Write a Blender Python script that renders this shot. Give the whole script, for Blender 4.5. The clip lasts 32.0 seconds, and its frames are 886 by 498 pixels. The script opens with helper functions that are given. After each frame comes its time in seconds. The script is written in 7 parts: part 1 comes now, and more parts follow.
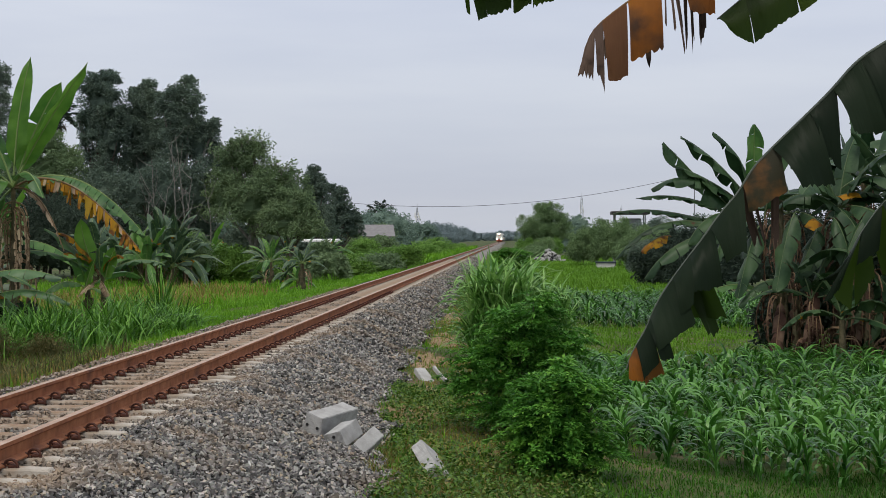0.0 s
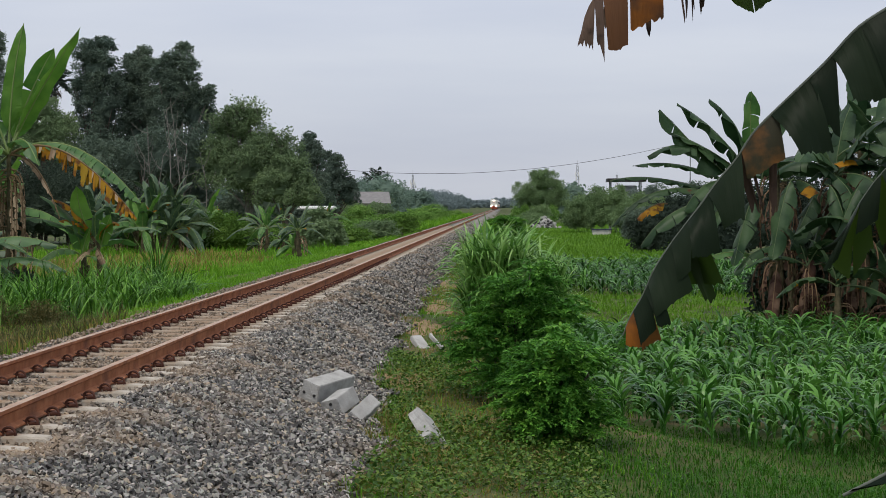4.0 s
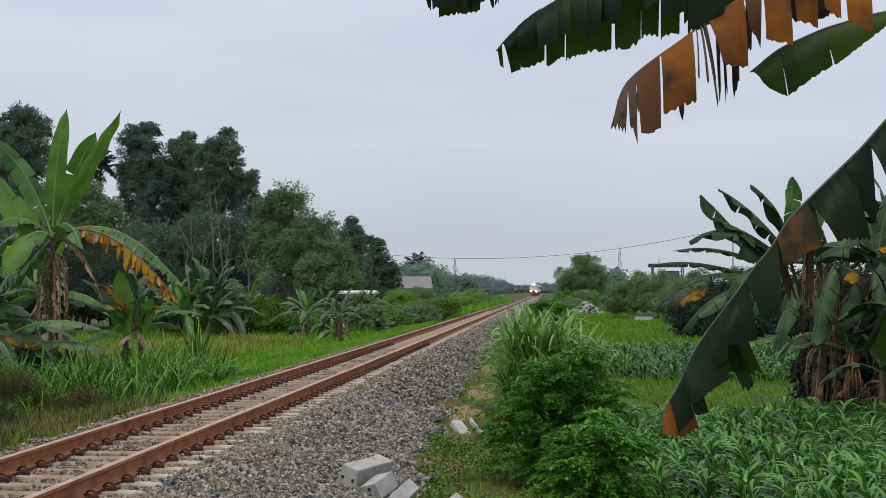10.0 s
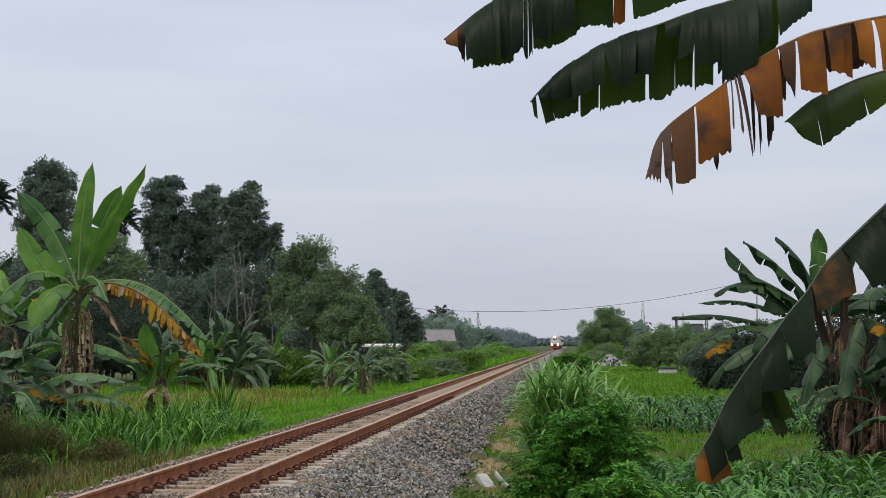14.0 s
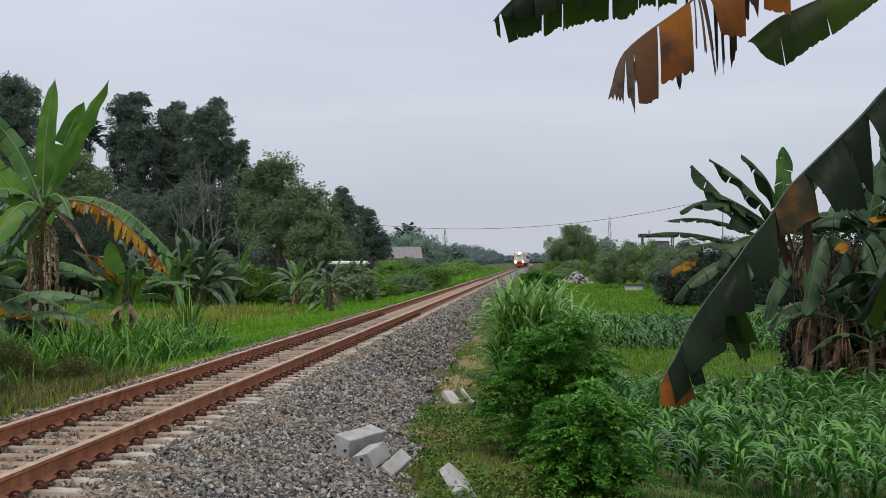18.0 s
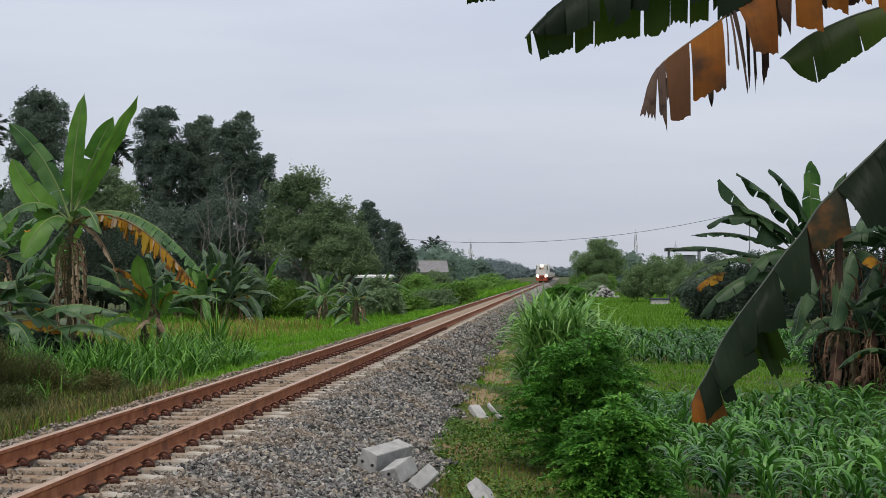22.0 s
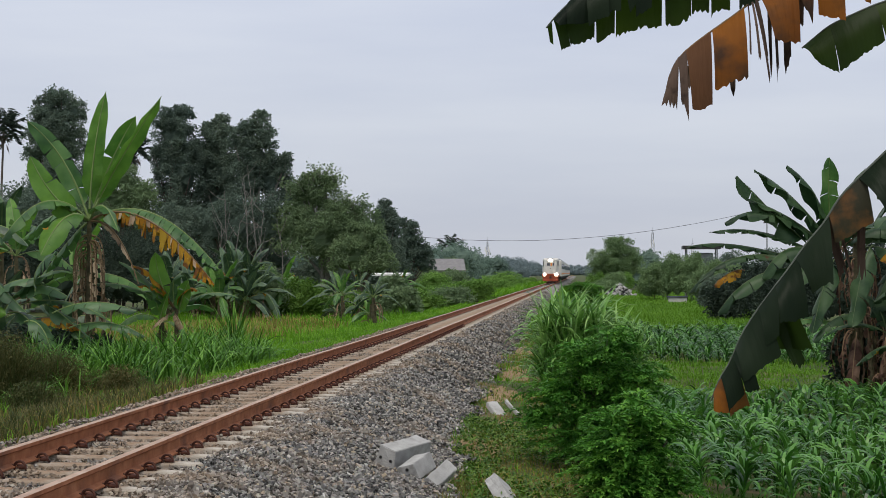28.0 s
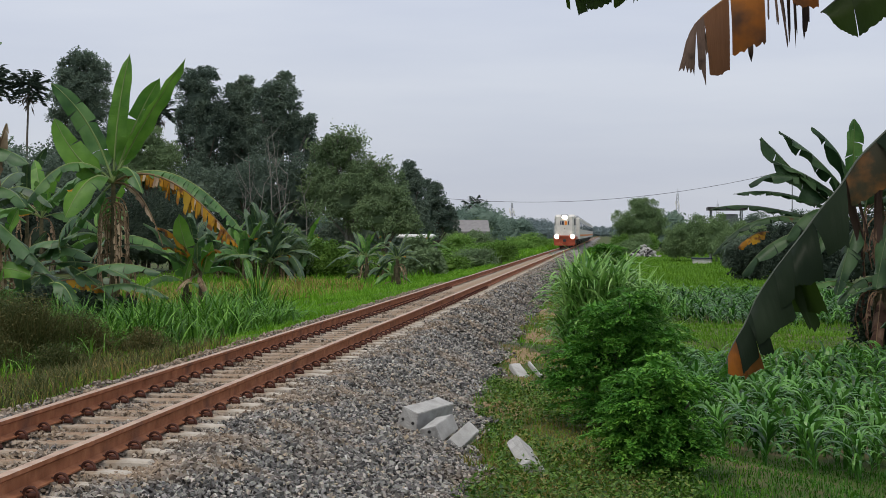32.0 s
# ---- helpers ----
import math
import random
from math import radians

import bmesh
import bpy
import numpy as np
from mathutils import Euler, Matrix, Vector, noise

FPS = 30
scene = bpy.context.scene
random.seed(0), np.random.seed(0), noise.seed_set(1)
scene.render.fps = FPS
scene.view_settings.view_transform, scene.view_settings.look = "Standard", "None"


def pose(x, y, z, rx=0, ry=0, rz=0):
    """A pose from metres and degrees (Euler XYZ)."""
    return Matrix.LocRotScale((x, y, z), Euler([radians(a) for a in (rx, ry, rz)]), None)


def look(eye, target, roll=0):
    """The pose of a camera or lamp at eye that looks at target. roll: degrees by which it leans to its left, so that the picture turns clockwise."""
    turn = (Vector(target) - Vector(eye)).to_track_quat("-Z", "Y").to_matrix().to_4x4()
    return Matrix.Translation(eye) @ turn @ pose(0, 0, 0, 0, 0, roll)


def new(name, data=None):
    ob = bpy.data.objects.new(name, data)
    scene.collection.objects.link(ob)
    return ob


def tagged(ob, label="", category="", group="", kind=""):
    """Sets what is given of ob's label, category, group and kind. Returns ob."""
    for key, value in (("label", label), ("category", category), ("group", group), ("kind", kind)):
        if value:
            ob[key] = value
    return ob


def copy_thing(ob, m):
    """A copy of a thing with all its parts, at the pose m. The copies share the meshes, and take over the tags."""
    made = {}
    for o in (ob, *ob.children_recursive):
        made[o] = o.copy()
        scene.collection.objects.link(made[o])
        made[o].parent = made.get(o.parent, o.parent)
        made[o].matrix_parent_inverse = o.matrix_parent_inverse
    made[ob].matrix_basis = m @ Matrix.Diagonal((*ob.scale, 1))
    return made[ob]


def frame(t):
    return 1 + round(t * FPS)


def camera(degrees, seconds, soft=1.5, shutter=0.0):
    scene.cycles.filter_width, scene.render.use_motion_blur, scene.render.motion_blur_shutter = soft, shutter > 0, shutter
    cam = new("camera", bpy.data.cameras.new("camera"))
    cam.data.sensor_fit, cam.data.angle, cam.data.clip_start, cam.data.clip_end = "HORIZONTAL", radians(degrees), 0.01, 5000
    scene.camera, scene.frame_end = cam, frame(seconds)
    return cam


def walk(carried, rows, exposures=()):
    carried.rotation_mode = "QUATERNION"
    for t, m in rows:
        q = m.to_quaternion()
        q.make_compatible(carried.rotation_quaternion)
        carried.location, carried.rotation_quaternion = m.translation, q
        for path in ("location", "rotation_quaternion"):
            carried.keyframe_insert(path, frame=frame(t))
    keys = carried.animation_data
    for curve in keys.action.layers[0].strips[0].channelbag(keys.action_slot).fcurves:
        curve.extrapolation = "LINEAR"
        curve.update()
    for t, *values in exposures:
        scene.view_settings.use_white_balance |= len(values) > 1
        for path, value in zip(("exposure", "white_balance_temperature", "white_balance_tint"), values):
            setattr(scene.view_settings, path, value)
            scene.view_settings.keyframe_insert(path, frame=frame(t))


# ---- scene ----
cam = camera(29.292, 32.0, soft=0.75)
walk(cam, [
    (0, pose(0.0189, 0.0009, 1.5256, 89.6399, 0.0868, 2.2621)),
    (0.5, pose(0.0218, 0.0011, 1.5239, 89.3571, 0.0102, 2.0472)),
    (1, pose(0.0242, 0.0012, 1.5226, 89.1274, -0.0608, 1.8409)),
    (1.5, pose(0.0260, 0.0013, 1.5244, 88.9147, -0.0044, 1.6528)),
    (2, pose(0.0256, 0.0012, 1.5282, 88.7275, -0.0559, 1.5660)),
    (2.5, pose(0.0158, 0.0007, 1.5303, 88.5591, -0.0363, 1.4542)),
    (3, pose(0.0105, 0.0005, 1.5320, 88.4725, -0.0020, 1.5039)),
    (3.5, pose(0.0086, 0.0004, 1.5331, 88.4682, 0.0456, 1.7597)),
    (4, pose(0.0078, 0.0003, 1.5333, 88.5257, 0.0712, 2.1138)),
    (4.5, pose(0.0056, 0.0003, 1.5319, 88.6240, 0.0390, 2.4582)),
    (5, pose(0.0009, 0.0000, 1.5290, 88.7638, -0.0520, 2.8376)),
    (5.5, pose(0.0044, 0.0002, 1.5259, 88.9221, -0.0625, 3.2034)),
    (6, pose(0.0062, 0.0003, 1.5310, 89.1203, -0.0629, 3.4215)),
    (6.5, pose(0.0093, 0.0004, 1.5321, 89.3649, -0.0217, 3.5713)),
    (7, pose(0.0090, 0.0004, 1.5285, 89.6231, -0.0768, 3.6627)),
    (7.5, pose(0.0063, 0.0003, 1.5286, 89.8530, -0.0802, 3.7673)),
    (8, pose(0.0103, 0.0005, 1.5315, 90.0578, -0.0580, 3.8436)),
    (8.5, pose(0.0187, 0.0009, 1.5347, 90.2916, 0.0779, 3.8757)),
    (9, pose(0.0274, 0.0013, 1.5315, 90.6125, -0.0024, 3.8493)),
    (9.5, pose(0.0328, 0.0015, 1.5312, 91.0231, 0.0109, 3.7098)),
    (10, pose(0.0336, 0.0016, 1.5259, 91.3962, -0.0734, 3.5339)),
    (10.5, pose(0.0304, 0.0015, 1.5261, 91.6786, -0.0356, 3.3527)),
    (11, pose(0.0275, 0.0013, 1.5242, 91.9088, -0.0463, 3.2069)),
    (11.5, pose(0.0284, 0.0014, 1.5238, 92.1488, -0.0194, 3.0180)),
    (12, pose(0.0215, 0.0011, 1.5211, 92.3710, 0.0189, 2.9521)),
    (12.5, pose(0.0129, 0.0007, 1.5203, 92.5785, -0.0693, 2.8965)),
    (13, pose(0.0093, 0.0005, 1.5252, 92.8092, -0.0560, 3.1374)),
    (13.5, pose(0.0016, 0.0001, 1.5236, 93.0754, -0.0399, 3.8032)),
    (14, pose(-0.0014, 0.0000, 1.5185, 93.1907, -0.0265, 4.3065)),
    (14.5, pose(0.0003, 0.0001, 1.5093, 93.1222, -0.0119, 4.7157)),
    (15, pose(0.0037, 0.0003, 1.5019, 92.8868, 0.0043, 4.9776)),
    (15.5, pose(0.0062, 0.0004, 1.5018, 92.5019, 0.0223, 5.0388)),
    (16, pose(0.0074, 0.0005, 1.5086, 91.9345, 0.0462, 4.9678)),
    (16.5, pose(0.0111, 0.0006, 1.5167, 91.3656, 0.0171, 4.6508)),
    (17, pose(0.0155, 0.0008, 1.5179, 90.9137, 0.0634, 4.0622)),
    (17.5, pose(0.0147, 0.0007, 1.5230, 90.5917, 0.0042, 3.5920)),
    (18, pose(0.0118, 0.0006, 1.5265, 90.3931, -0.0218, 3.1931)),
    (18.5, pose(0.0012, 0.0001, 1.5279, 90.3313, -0.0521, 2.8397)),
    (19, pose(0.0000, 0.0000, 1.5300, 90.3247, -0.0000, 2.6909)),
    (19.5, pose(-0.0093, -0.0004, 1.5312, 90.3523, -0.0490, 2.6056)),
    (20, pose(-0.0062, -0.0003, 1.5317, 90.3880, -0.0183, 2.6465)),
    (20.5, pose(-0.0039, -0.0002, 1.5321, 90.4691, 0.0206, 2.9507)),
    (21, pose(-0.0052, -0.0003, 1.5313, 90.5888, -0.0590, 3.4183)),
    (21.5, pose(-0.0086, -0.0004, 1.5332, 90.7281, -0.0423, 3.7750)),
    (22, pose(-0.0045, -0.0002, 1.5361, 90.8556, -0.0686, 4.0661)),
    (22.5, pose(-0.0054, -0.0003, 1.5341, 90.9693, -0.0734, 4.2569)),
    (23, pose(-0.0040, -0.0002, 1.5312, 91.0707, -0.0161, 4.3422)),
    (23.5, pose(0.0032, 0.0001, 1.5366, 91.1457, -0.0253, 4.3716)),
    (24, pose(0.0016, 0.0001, 1.5323, 91.1928, -0.0630, 4.3643)),
    (24.5, pose(0.0092, 0.0004, 1.5294, 91.2302, -0.0145, 4.3420)),
    (25, pose(0.0159, 0.0007, 1.5302, 91.2359, 0.0297, 4.3118)),
    (25.5, pose(0.0141, 0.0007, 1.5285, 91.2486, -0.0476, 4.2786)),
    (26, pose(0.0122, 0.0006, 1.5262, 91.2634, -0.0966, 4.2306)),
    (26.5, pose(0.0087, 0.0004, 1.5226, 91.2620, -0.1195, 4.1824)),
    (27, pose(0.0030, 0.0002, 1.5185, 91.2063, -0.1157, 4.1986)),
    (27.5, pose(-0.0055, -0.0002, 1.5149, 91.0581, -0.0842, 4.3436)),
    (28, pose(-0.0182, -0.0007, 1.5110, 90.7992, -0.0275, 4.6320)),
    (28.5, pose(-0.0187, -0.0008, 1.5076, 90.3924, -0.0406, 5.2155)),
    (29, pose(-0.0170, -0.0007, 1.5088, 89.8725, 0.0624, 5.6920)),
    (29.5, pose(-0.0101, -0.0004, 1.5087, 89.4613, 0.0042, 6.1039)),
    (30, pose(-0.0151, -0.0006, 1.5090, 89.1880, -0.0457, 6.1824)),
    (30.5, pose(-0.0113, -0.0004, 1.5108, 89.0215, -0.0510, 6.1940)),
    (31, pose(-0.0051, -0.0002, 1.5212, 88.9268, -0.1054, 6.0515)),
    (31.5, pose(-0.0040, -0.0001, 1.5212, 88.9810, -0.0663, 5.7476)),
    (32, pose(0.0052, 0.0003, 1.5251, 89.4883, -0.0295, 5.4584)),
])

# ---- light ----
world = bpy.data.worlds.new("overcast_sky")
scene.world = world
world.use_nodes = True
wn, wl = world.node_tree.nodes, world.node_tree.links
wn.clear()
sky = wn.new("ShaderNodeTexSky")
sky.sky_type, sky.sun_disc = "NISHITA", False
sky.sun_elevation, sky.sun_rotation = radians(58), radians(205)
sky_bg = wn.new("ShaderNodeBackground")
sky_bg.inputs["Strength"].default_value = 0.012
wl.new(sky.outputs["Color"], sky_bg.inputs["Color"])
# a closed layer of thin cloud in front of the blue
cloud_co = wn.new("ShaderNodeTexCoord")
cloud_map = wn.new("ShaderNodeMapping")
cloud_map.inputs["Scale"].default_value = (1.0, 1.0, 7.0)
cloud_noise = wn.new("ShaderNodeTexNoise")
cloud_noise.inputs["Scale"].default_value = 2.6
cloud_noise.inputs["Detail"].default_value = 5.0
cloud_ramp = wn.new("ShaderNodeValToRGB")
cloud_ramp.color_ramp.elements[0].position, cloud_ramp.color_ramp.elements[0].color = 0.30, (0.56, 0.60, 0.72, 1)
cloud_ramp.color_ramp.elements[1].position, cloud_ramp.color_ramp.elements[1].color = 0.72, (0.70, 0.73, 0.81, 1)
cloud_bg = wn.new("ShaderNodeBackground")
cloud_bg.inputs["Strength"].default_value = 0.80
cloud_sum = wn.new("ShaderNodeAddShader")
sky_out = wn.new("ShaderNodeOutputWorld")
wl.new(cloud_co.outputs["Generated"], cloud_map.inputs["Vector"])
wl.new(cloud_map.outputs["Vector"], cloud_noise.inputs["Vector"])
wl.new(cloud_noise.outputs["Fac"], cloud_ramp.inputs["Fac"])
sep = wn.new("ShaderNodeSeparateXYZ")
lift = wn.new("ShaderNodeMapRange")
lift.inputs["From Min"].default_value, lift.inputs["From Max"].default_value = 0.0, 0.25
lift.inputs["To Min"].default_value, lift.inputs["To Max"].default_value = 0.97, 1.34
tone = wn.new("ShaderNodeVectorMath")
tone.operation = "SCALE"
wl.new(cloud_co.outputs["Generated"], sep.inputs[0])
wl.new(sep.outputs["Z"], lift.inputs["Value"])
wl.new(cloud_ramp.outputs["Color"], tone.inputs[0])
wl.new(lift.outputs[0], tone.inputs["Scale"])
wl.new(tone.outputs[0], cloud_bg.inputs["Color"])
wl.new(sky_bg.outputs[0], cloud_sum.inputs[0])
wl.new(cloud_bg.outputs[0], cloud_sum.inputs[1])
wl.new(cloud_sum.outputs[0], sky_out.inputs["Surface"])

sun_data = bpy.data.lights.new("sun", "SUN")
sun_data.energy, sun_data.angle, sun_data.color = 1.7, radians(25), (1.0, 0.93, 0.82)
sun = new("sun", sun_data)
sun.matrix_world = look((-8, -18, 40), (0, 0, 0))

# ---- materials ----


def mat(name, rough=0.7, metal=0.0, spec=0.4):
    m = bpy.data.materials.new(name)
    m.use_nodes = True
    b = m.node_tree.nodes["Principled BSDF"]
    b.inputs["Roughness"].default_value, b.inputs["Metallic"].default_value = rough, metal
    b.inputs["Specular IOR Level"].default_value = spec
    return m, m.node_tree.nodes, m.node_tree.links, b


def ramp(n, stops):
    r = n.new("ShaderNodeValToRGB")
    e = r.color_ramp.elements
    while len(e) < len(stops):
        e.new(0.5)
    for el, (p, c) in zip(e, stops):
        el.position, el.color = p, (*c, 1)
    return r


def speckled(name, stops, scale=8.0, detail=6.0, rough=0.8, bump=0.3, bump_scale=60.0, metal=0.0, spec=0.3, second=None):
    """Noise of two sizes through a ramp, with a fine relief; in metres."""
    m, n, l, b = mat(name, rough, metal, spec)
    co = n.new("ShaderNodeTexCoord")
    a = n.new("ShaderNodeTexNoise")
    a.inputs["Scale"].default_value, a.inputs["Detail"].default_value = scale, detail
    r = ramp(n, stops)
    l.new(co.outputs["Object"], a.inputs["Vector"])
    l.new(a.outputs["Fac"], r.inputs["Fac"])
    col = r.outputs["Color"]
    if second:
        col2, sc2, lo, hi = second
        a2 = n.new("ShaderNodeTexNoise")
        a2.inputs["Scale"].default_value, a2.inputs["Detail"].default_value = sc2, 5.0
        r2 = ramp(n, [(lo, (0, 0, 0)), (hi, (1, 1, 1))])
        mx = n.new("ShaderNodeMix")
        mx.data_type = "RGBA"
        l.new(co.outputs["Object"], a2.inputs["Vector"])
        l.new(a2.outputs["Fac"], r2.inputs["Fac"])
        l.new(r2.outputs["Color"], mx.inputs["Factor"])
        l.new(col, mx.inputs[6])
        mx.inputs[7].default_value = (*col2, 1)
        col = mx.outputs[2]
    l.new(col, b.inputs["Base Color"])
    f = n.new("ShaderNodeTexNoise")
    f.inputs["Scale"].default_value, f.inputs["Detail"].default_value = bump_scale, 4.0
    bp = n.new("ShaderNodeBump")
    bp.inputs["Strength"].default_value = bump
    bp.inputs["Distance"].default_value = 0.02
    l.new(co.outputs["Object"], f.inputs["Vector"])
    l.new(f.outputs["Fac"], bp.inputs["Height"])
    l.new(bp.outputs["Normal"], b.inputs["Normal"])
    return m


def leafy(name, stops, rough=0.55, spec=0.4, through_light=0.25, patch=1.2, spread=0.45):
    """Leaves: each one has its own tone, in drifts, and lets some light through."""
    m, n, l, b = mat(name, rough, 0.0, spec)
    geo = n.new("ShaderNodeNewGeometry")
    info = n.new("ShaderNodeObjectInfo")
    no = n.new("ShaderNodeTexNoise")
    no.inputs["Scale"].default_value, no.inputs["Detail"].default_value = patch, 3.0
    l.new(geo.outputs["Position"], no.inputs["Vector"])
    s = n.new("ShaderNodeMath")
    s.operation = "MULTIPLY_ADD"
    s.inputs[1].default_value = spread
    l.new(geo.outputs["Random Per Island"], s.inputs[0])
    o = n.new("ShaderNodeMath")
    o.operation = "MULTIPLY_ADD"
    o.inputs[1].default_value, o.inputs[2].default_value = 0.15, -0.075 - spread / 2
    l.new(info.outputs["Random"], o.inputs[0])
    a = n.new("ShaderNodeMath")
    a.operation = "ADD"
    l.new(no.outputs["Fac"], a.inputs[0])
    l.new(o.outputs[0], a.inputs[1])
    l.new(a.outputs[0], s.inputs[2])
    r = ramp(n, stops)
    l.new(s.outputs[0], r.inputs["Fac"])
    l.new(r.outputs["Color"], b.inputs["Base Color"])
    t = n.new("ShaderNodeBsdfTranslucent")
    l.new(r.outputs["Color"], t.inputs["Color"])
    mx = n.new("ShaderNodeMixShader")
    mx.inputs[0].default_value = through_light * 0.72
    l.new(b.outputs[0], mx.inputs[1])
    l.new(t.outputs[0], mx.inputs[2])
    l.new(mx.outputs[0], n["Material Output"].inputs["Surface"])
    return m


def blade_mat(name, stops, dry=None, rough=0.45, through_light=0.25, dry_lo=0.62, dry_hi=0.7, dry_scale=3.0, spec=0.5, relief=0.4):
    """A banana leaf: fine cross veins in relief, blotches, scorched patches where dry is given. UV: x along, y across."""
    m, n, l, b = mat(name, rough, 0.0, spec)
    uv = n.new("ShaderNodeTexCoord")
    geo = n.new("ShaderNodeNewGeometry")
    no = n.new("ShaderNodeTexNoise")
    no.inputs["Scale"].default_value, no.inputs["Detail"].default_value = 2.5, 4.0
    l.new(uv.outputs["Object"], no.inputs["Vector"])
    s = n.new("ShaderNodeMath")
    s.operation = "MULTIPLY_ADD"
    s.inputs[1].default_value = 0.35
    l.new(geo.outputs["Random Per Island"], s.inputs[0])
    s2 = n.new("ShaderNodeMath")
    s2.operation = "SUBTRACT"
    s2.inputs[1].default_value = 0.17
    l.new(no.outputs["Fac"], s2.inputs[0])
    l.new(s2.outputs[0], s.inputs[2])
    r = ramp(n, stops)
    l.new(s.outputs[0], r.inputs["Fac"])
    col = r.outputs["Color"]
    if dry:
        d = n.new("ShaderNodeTexNoise")
        d.inputs["Scale"].default_value, d.inputs["Detail"].default_value = dry_scale, 6.0
        l.new(uv.outputs["Object"], d.inputs["Vector"])
        dr = ramp(n, [(dry_lo, (0, 0, 0)), (dry_hi, (1, 1, 1))])
        l.new(d.outputs["Fac"], dr.inputs["Fac"])
        mx = n.new("ShaderNodeMix")
        mx.data_type = "RGBA"
        l.new(dr.outputs["Color"], mx.inputs["Factor"])
        l.new(col, mx.inputs[6])
        mx.inputs[7].default_value = (*dry, 1)
        col = mx.outputs[2]
    l.new(col, b.inputs["Base Color"])
    mp = n.new("ShaderNodeMapping")
    mp.inputs["Scale"].default_value = (55.0, 4.0, 1.0)
    l.new(uv.outputs["UV"], mp.inputs["Vector"])
    w = n.new("ShaderNodeTexNoise")
    w.inputs["Scale"].default_value, w.inputs["Detail"].default_value = 1.0, 3.0
    l.new(mp.outputs["Vector"], w.inputs["Vector"])
    bp = n.new("ShaderNodeBump")
    bp.inputs["Strength"].default_value, bp.inputs["Distance"].default_value = relief, 0.01
    l.new(w.outputs["Fac"], bp.inputs["Height"])
    l.new(bp.outputs["Normal"], b.inputs["Normal"])
    t = n.new("ShaderNodeBsdfTranslucent")
    l.new(col, t.inputs["Color"])
    ms = n.new("ShaderNodeMixShader")
    ms.inputs[0].default_value = through_light
    l.new(b.outputs[0], ms.inputs[1])
    l.new(t.outputs[0], ms.inputs[2])
    l.new(ms.outputs[0], n["Material Output"].inputs["Surface"])
    return m


def glow(name, colour, strength):
    m, n, l, b = mat(name, 0.3)
    b.inputs["Base Color"].default_value = (*colour, 1)
    b.inputs["Emission Color"].default_value = (*colour, 1)
    b.inputs["Emission Strength"].default_value = strength
    return m


def plain(name, colour, rough=0.6, metal=0.0, wear=0.12):
    c = colour
    lo, hi = tuple(v * (1 - wear) for v in c), tuple(min(1, v * (1 + wear)) for v in c)
    return speckled(name, [(0.3, lo), (0.7, hi)], 3.0, 5.0, rough, 0.08, 40.0, metal)


def stone_mat():
    m, n, l, b = mat("crushed_stone", 0.85, 0.0, 0.25)
    geo, info, co = n.new("ShaderNodeNewGeometry"), n.new("ShaderNodeObjectInfo"), n.new("ShaderNodeTexCoord")
    ad = n.new("ShaderNodeMath")
    ad.operation = "ADD"
    l.new(geo.outputs["Random Per Island"], ad.inputs[0])
    l.new(info.outputs["Random"], ad.inputs[1])
    fr = n.new("ShaderNodeMath")
    fr.operation = "FRACT"
    l.new(ad.outputs[0], fr.inputs[0])
    r = ramp(n, [(0.0, (0.050, 0.048, 0.045)), (0.3, (0.145, 0.139, 0.129)), (0.6, (0.275, 0.263, 0.240)), (0.85, (0.44, 0.42, 0.375)),
                 (0.93, (0.40, 0.32, 0.22)), (1.0, (0.62, 0.595, 0.54))])
    l.new(fr.outputs[0], r.inputs["Fac"])
    no = n.new("ShaderNodeTexNoise")
    no.inputs["Scale"].default_value, no.inputs["Detail"].default_value = 45.0, 5.0
    l.new(co.outputs["Object"], no.inputs["Vector"])
    mx = n.new("ShaderNodeMix")
    mx.data_type, mx.blend_type = "RGBA", "MULTIPLY"
    mx.inputs["Factor"].default_value = 0.35
    l.new(r.outputs["Color"], mx.inputs[6])
    l.new(no.outputs["Color"], mx.inputs[7])
    # rust dust drifts over the stones beside the rails
    big = n.new("ShaderNodeTexNoise")
    big.inputs["Scale"].default_value, big.inputs["Detail"].default_value = 1.1, 4.0
    l.new(geo.outputs["Position"], big.inputs["Vector"])
    # most of it lies between the rails
    px = n.new("ShaderNodeSeparateXYZ")
    l.new(geo.outputs["Position"], px.inputs[0])
    near = n.new("ShaderNodeMapRange")
    near.inputs["From Min"].default_value, near.inputs["From Max"].default_value = -2.7, -3.7
    near.inputs["To Min"].default_value, near.inputs["To Max"].default_value = 0.0, 0.22
    l.new(px.outputs["X"], near.inputs["Value"])
    both = n.new("ShaderNodeMath")
    both.operation = "ADD"
    l.new(big.outputs["Fac"], both.inputs[0])
    l.new(near.outputs[0], both.inputs[1])
    br = ramp(n, [(0.5, (0, 0, 0)), (0.8, (0.6, 0.6, 0.6))])
    l.new(both.outputs[0], br.inputs["Fac"])
    m2 = n.new("ShaderNodeMix")
    m2.data_type = "RGBA"
    l.new(br.outputs["Color"], m2.inputs["Factor"])
    l.new(mx.outputs[2], m2.inputs[6])
    m2.inputs[7].default_value = (0.34, 0.24, 0.15, 1)
    l.new(m2.outputs[2], b.inputs["Base Color"])
    return m


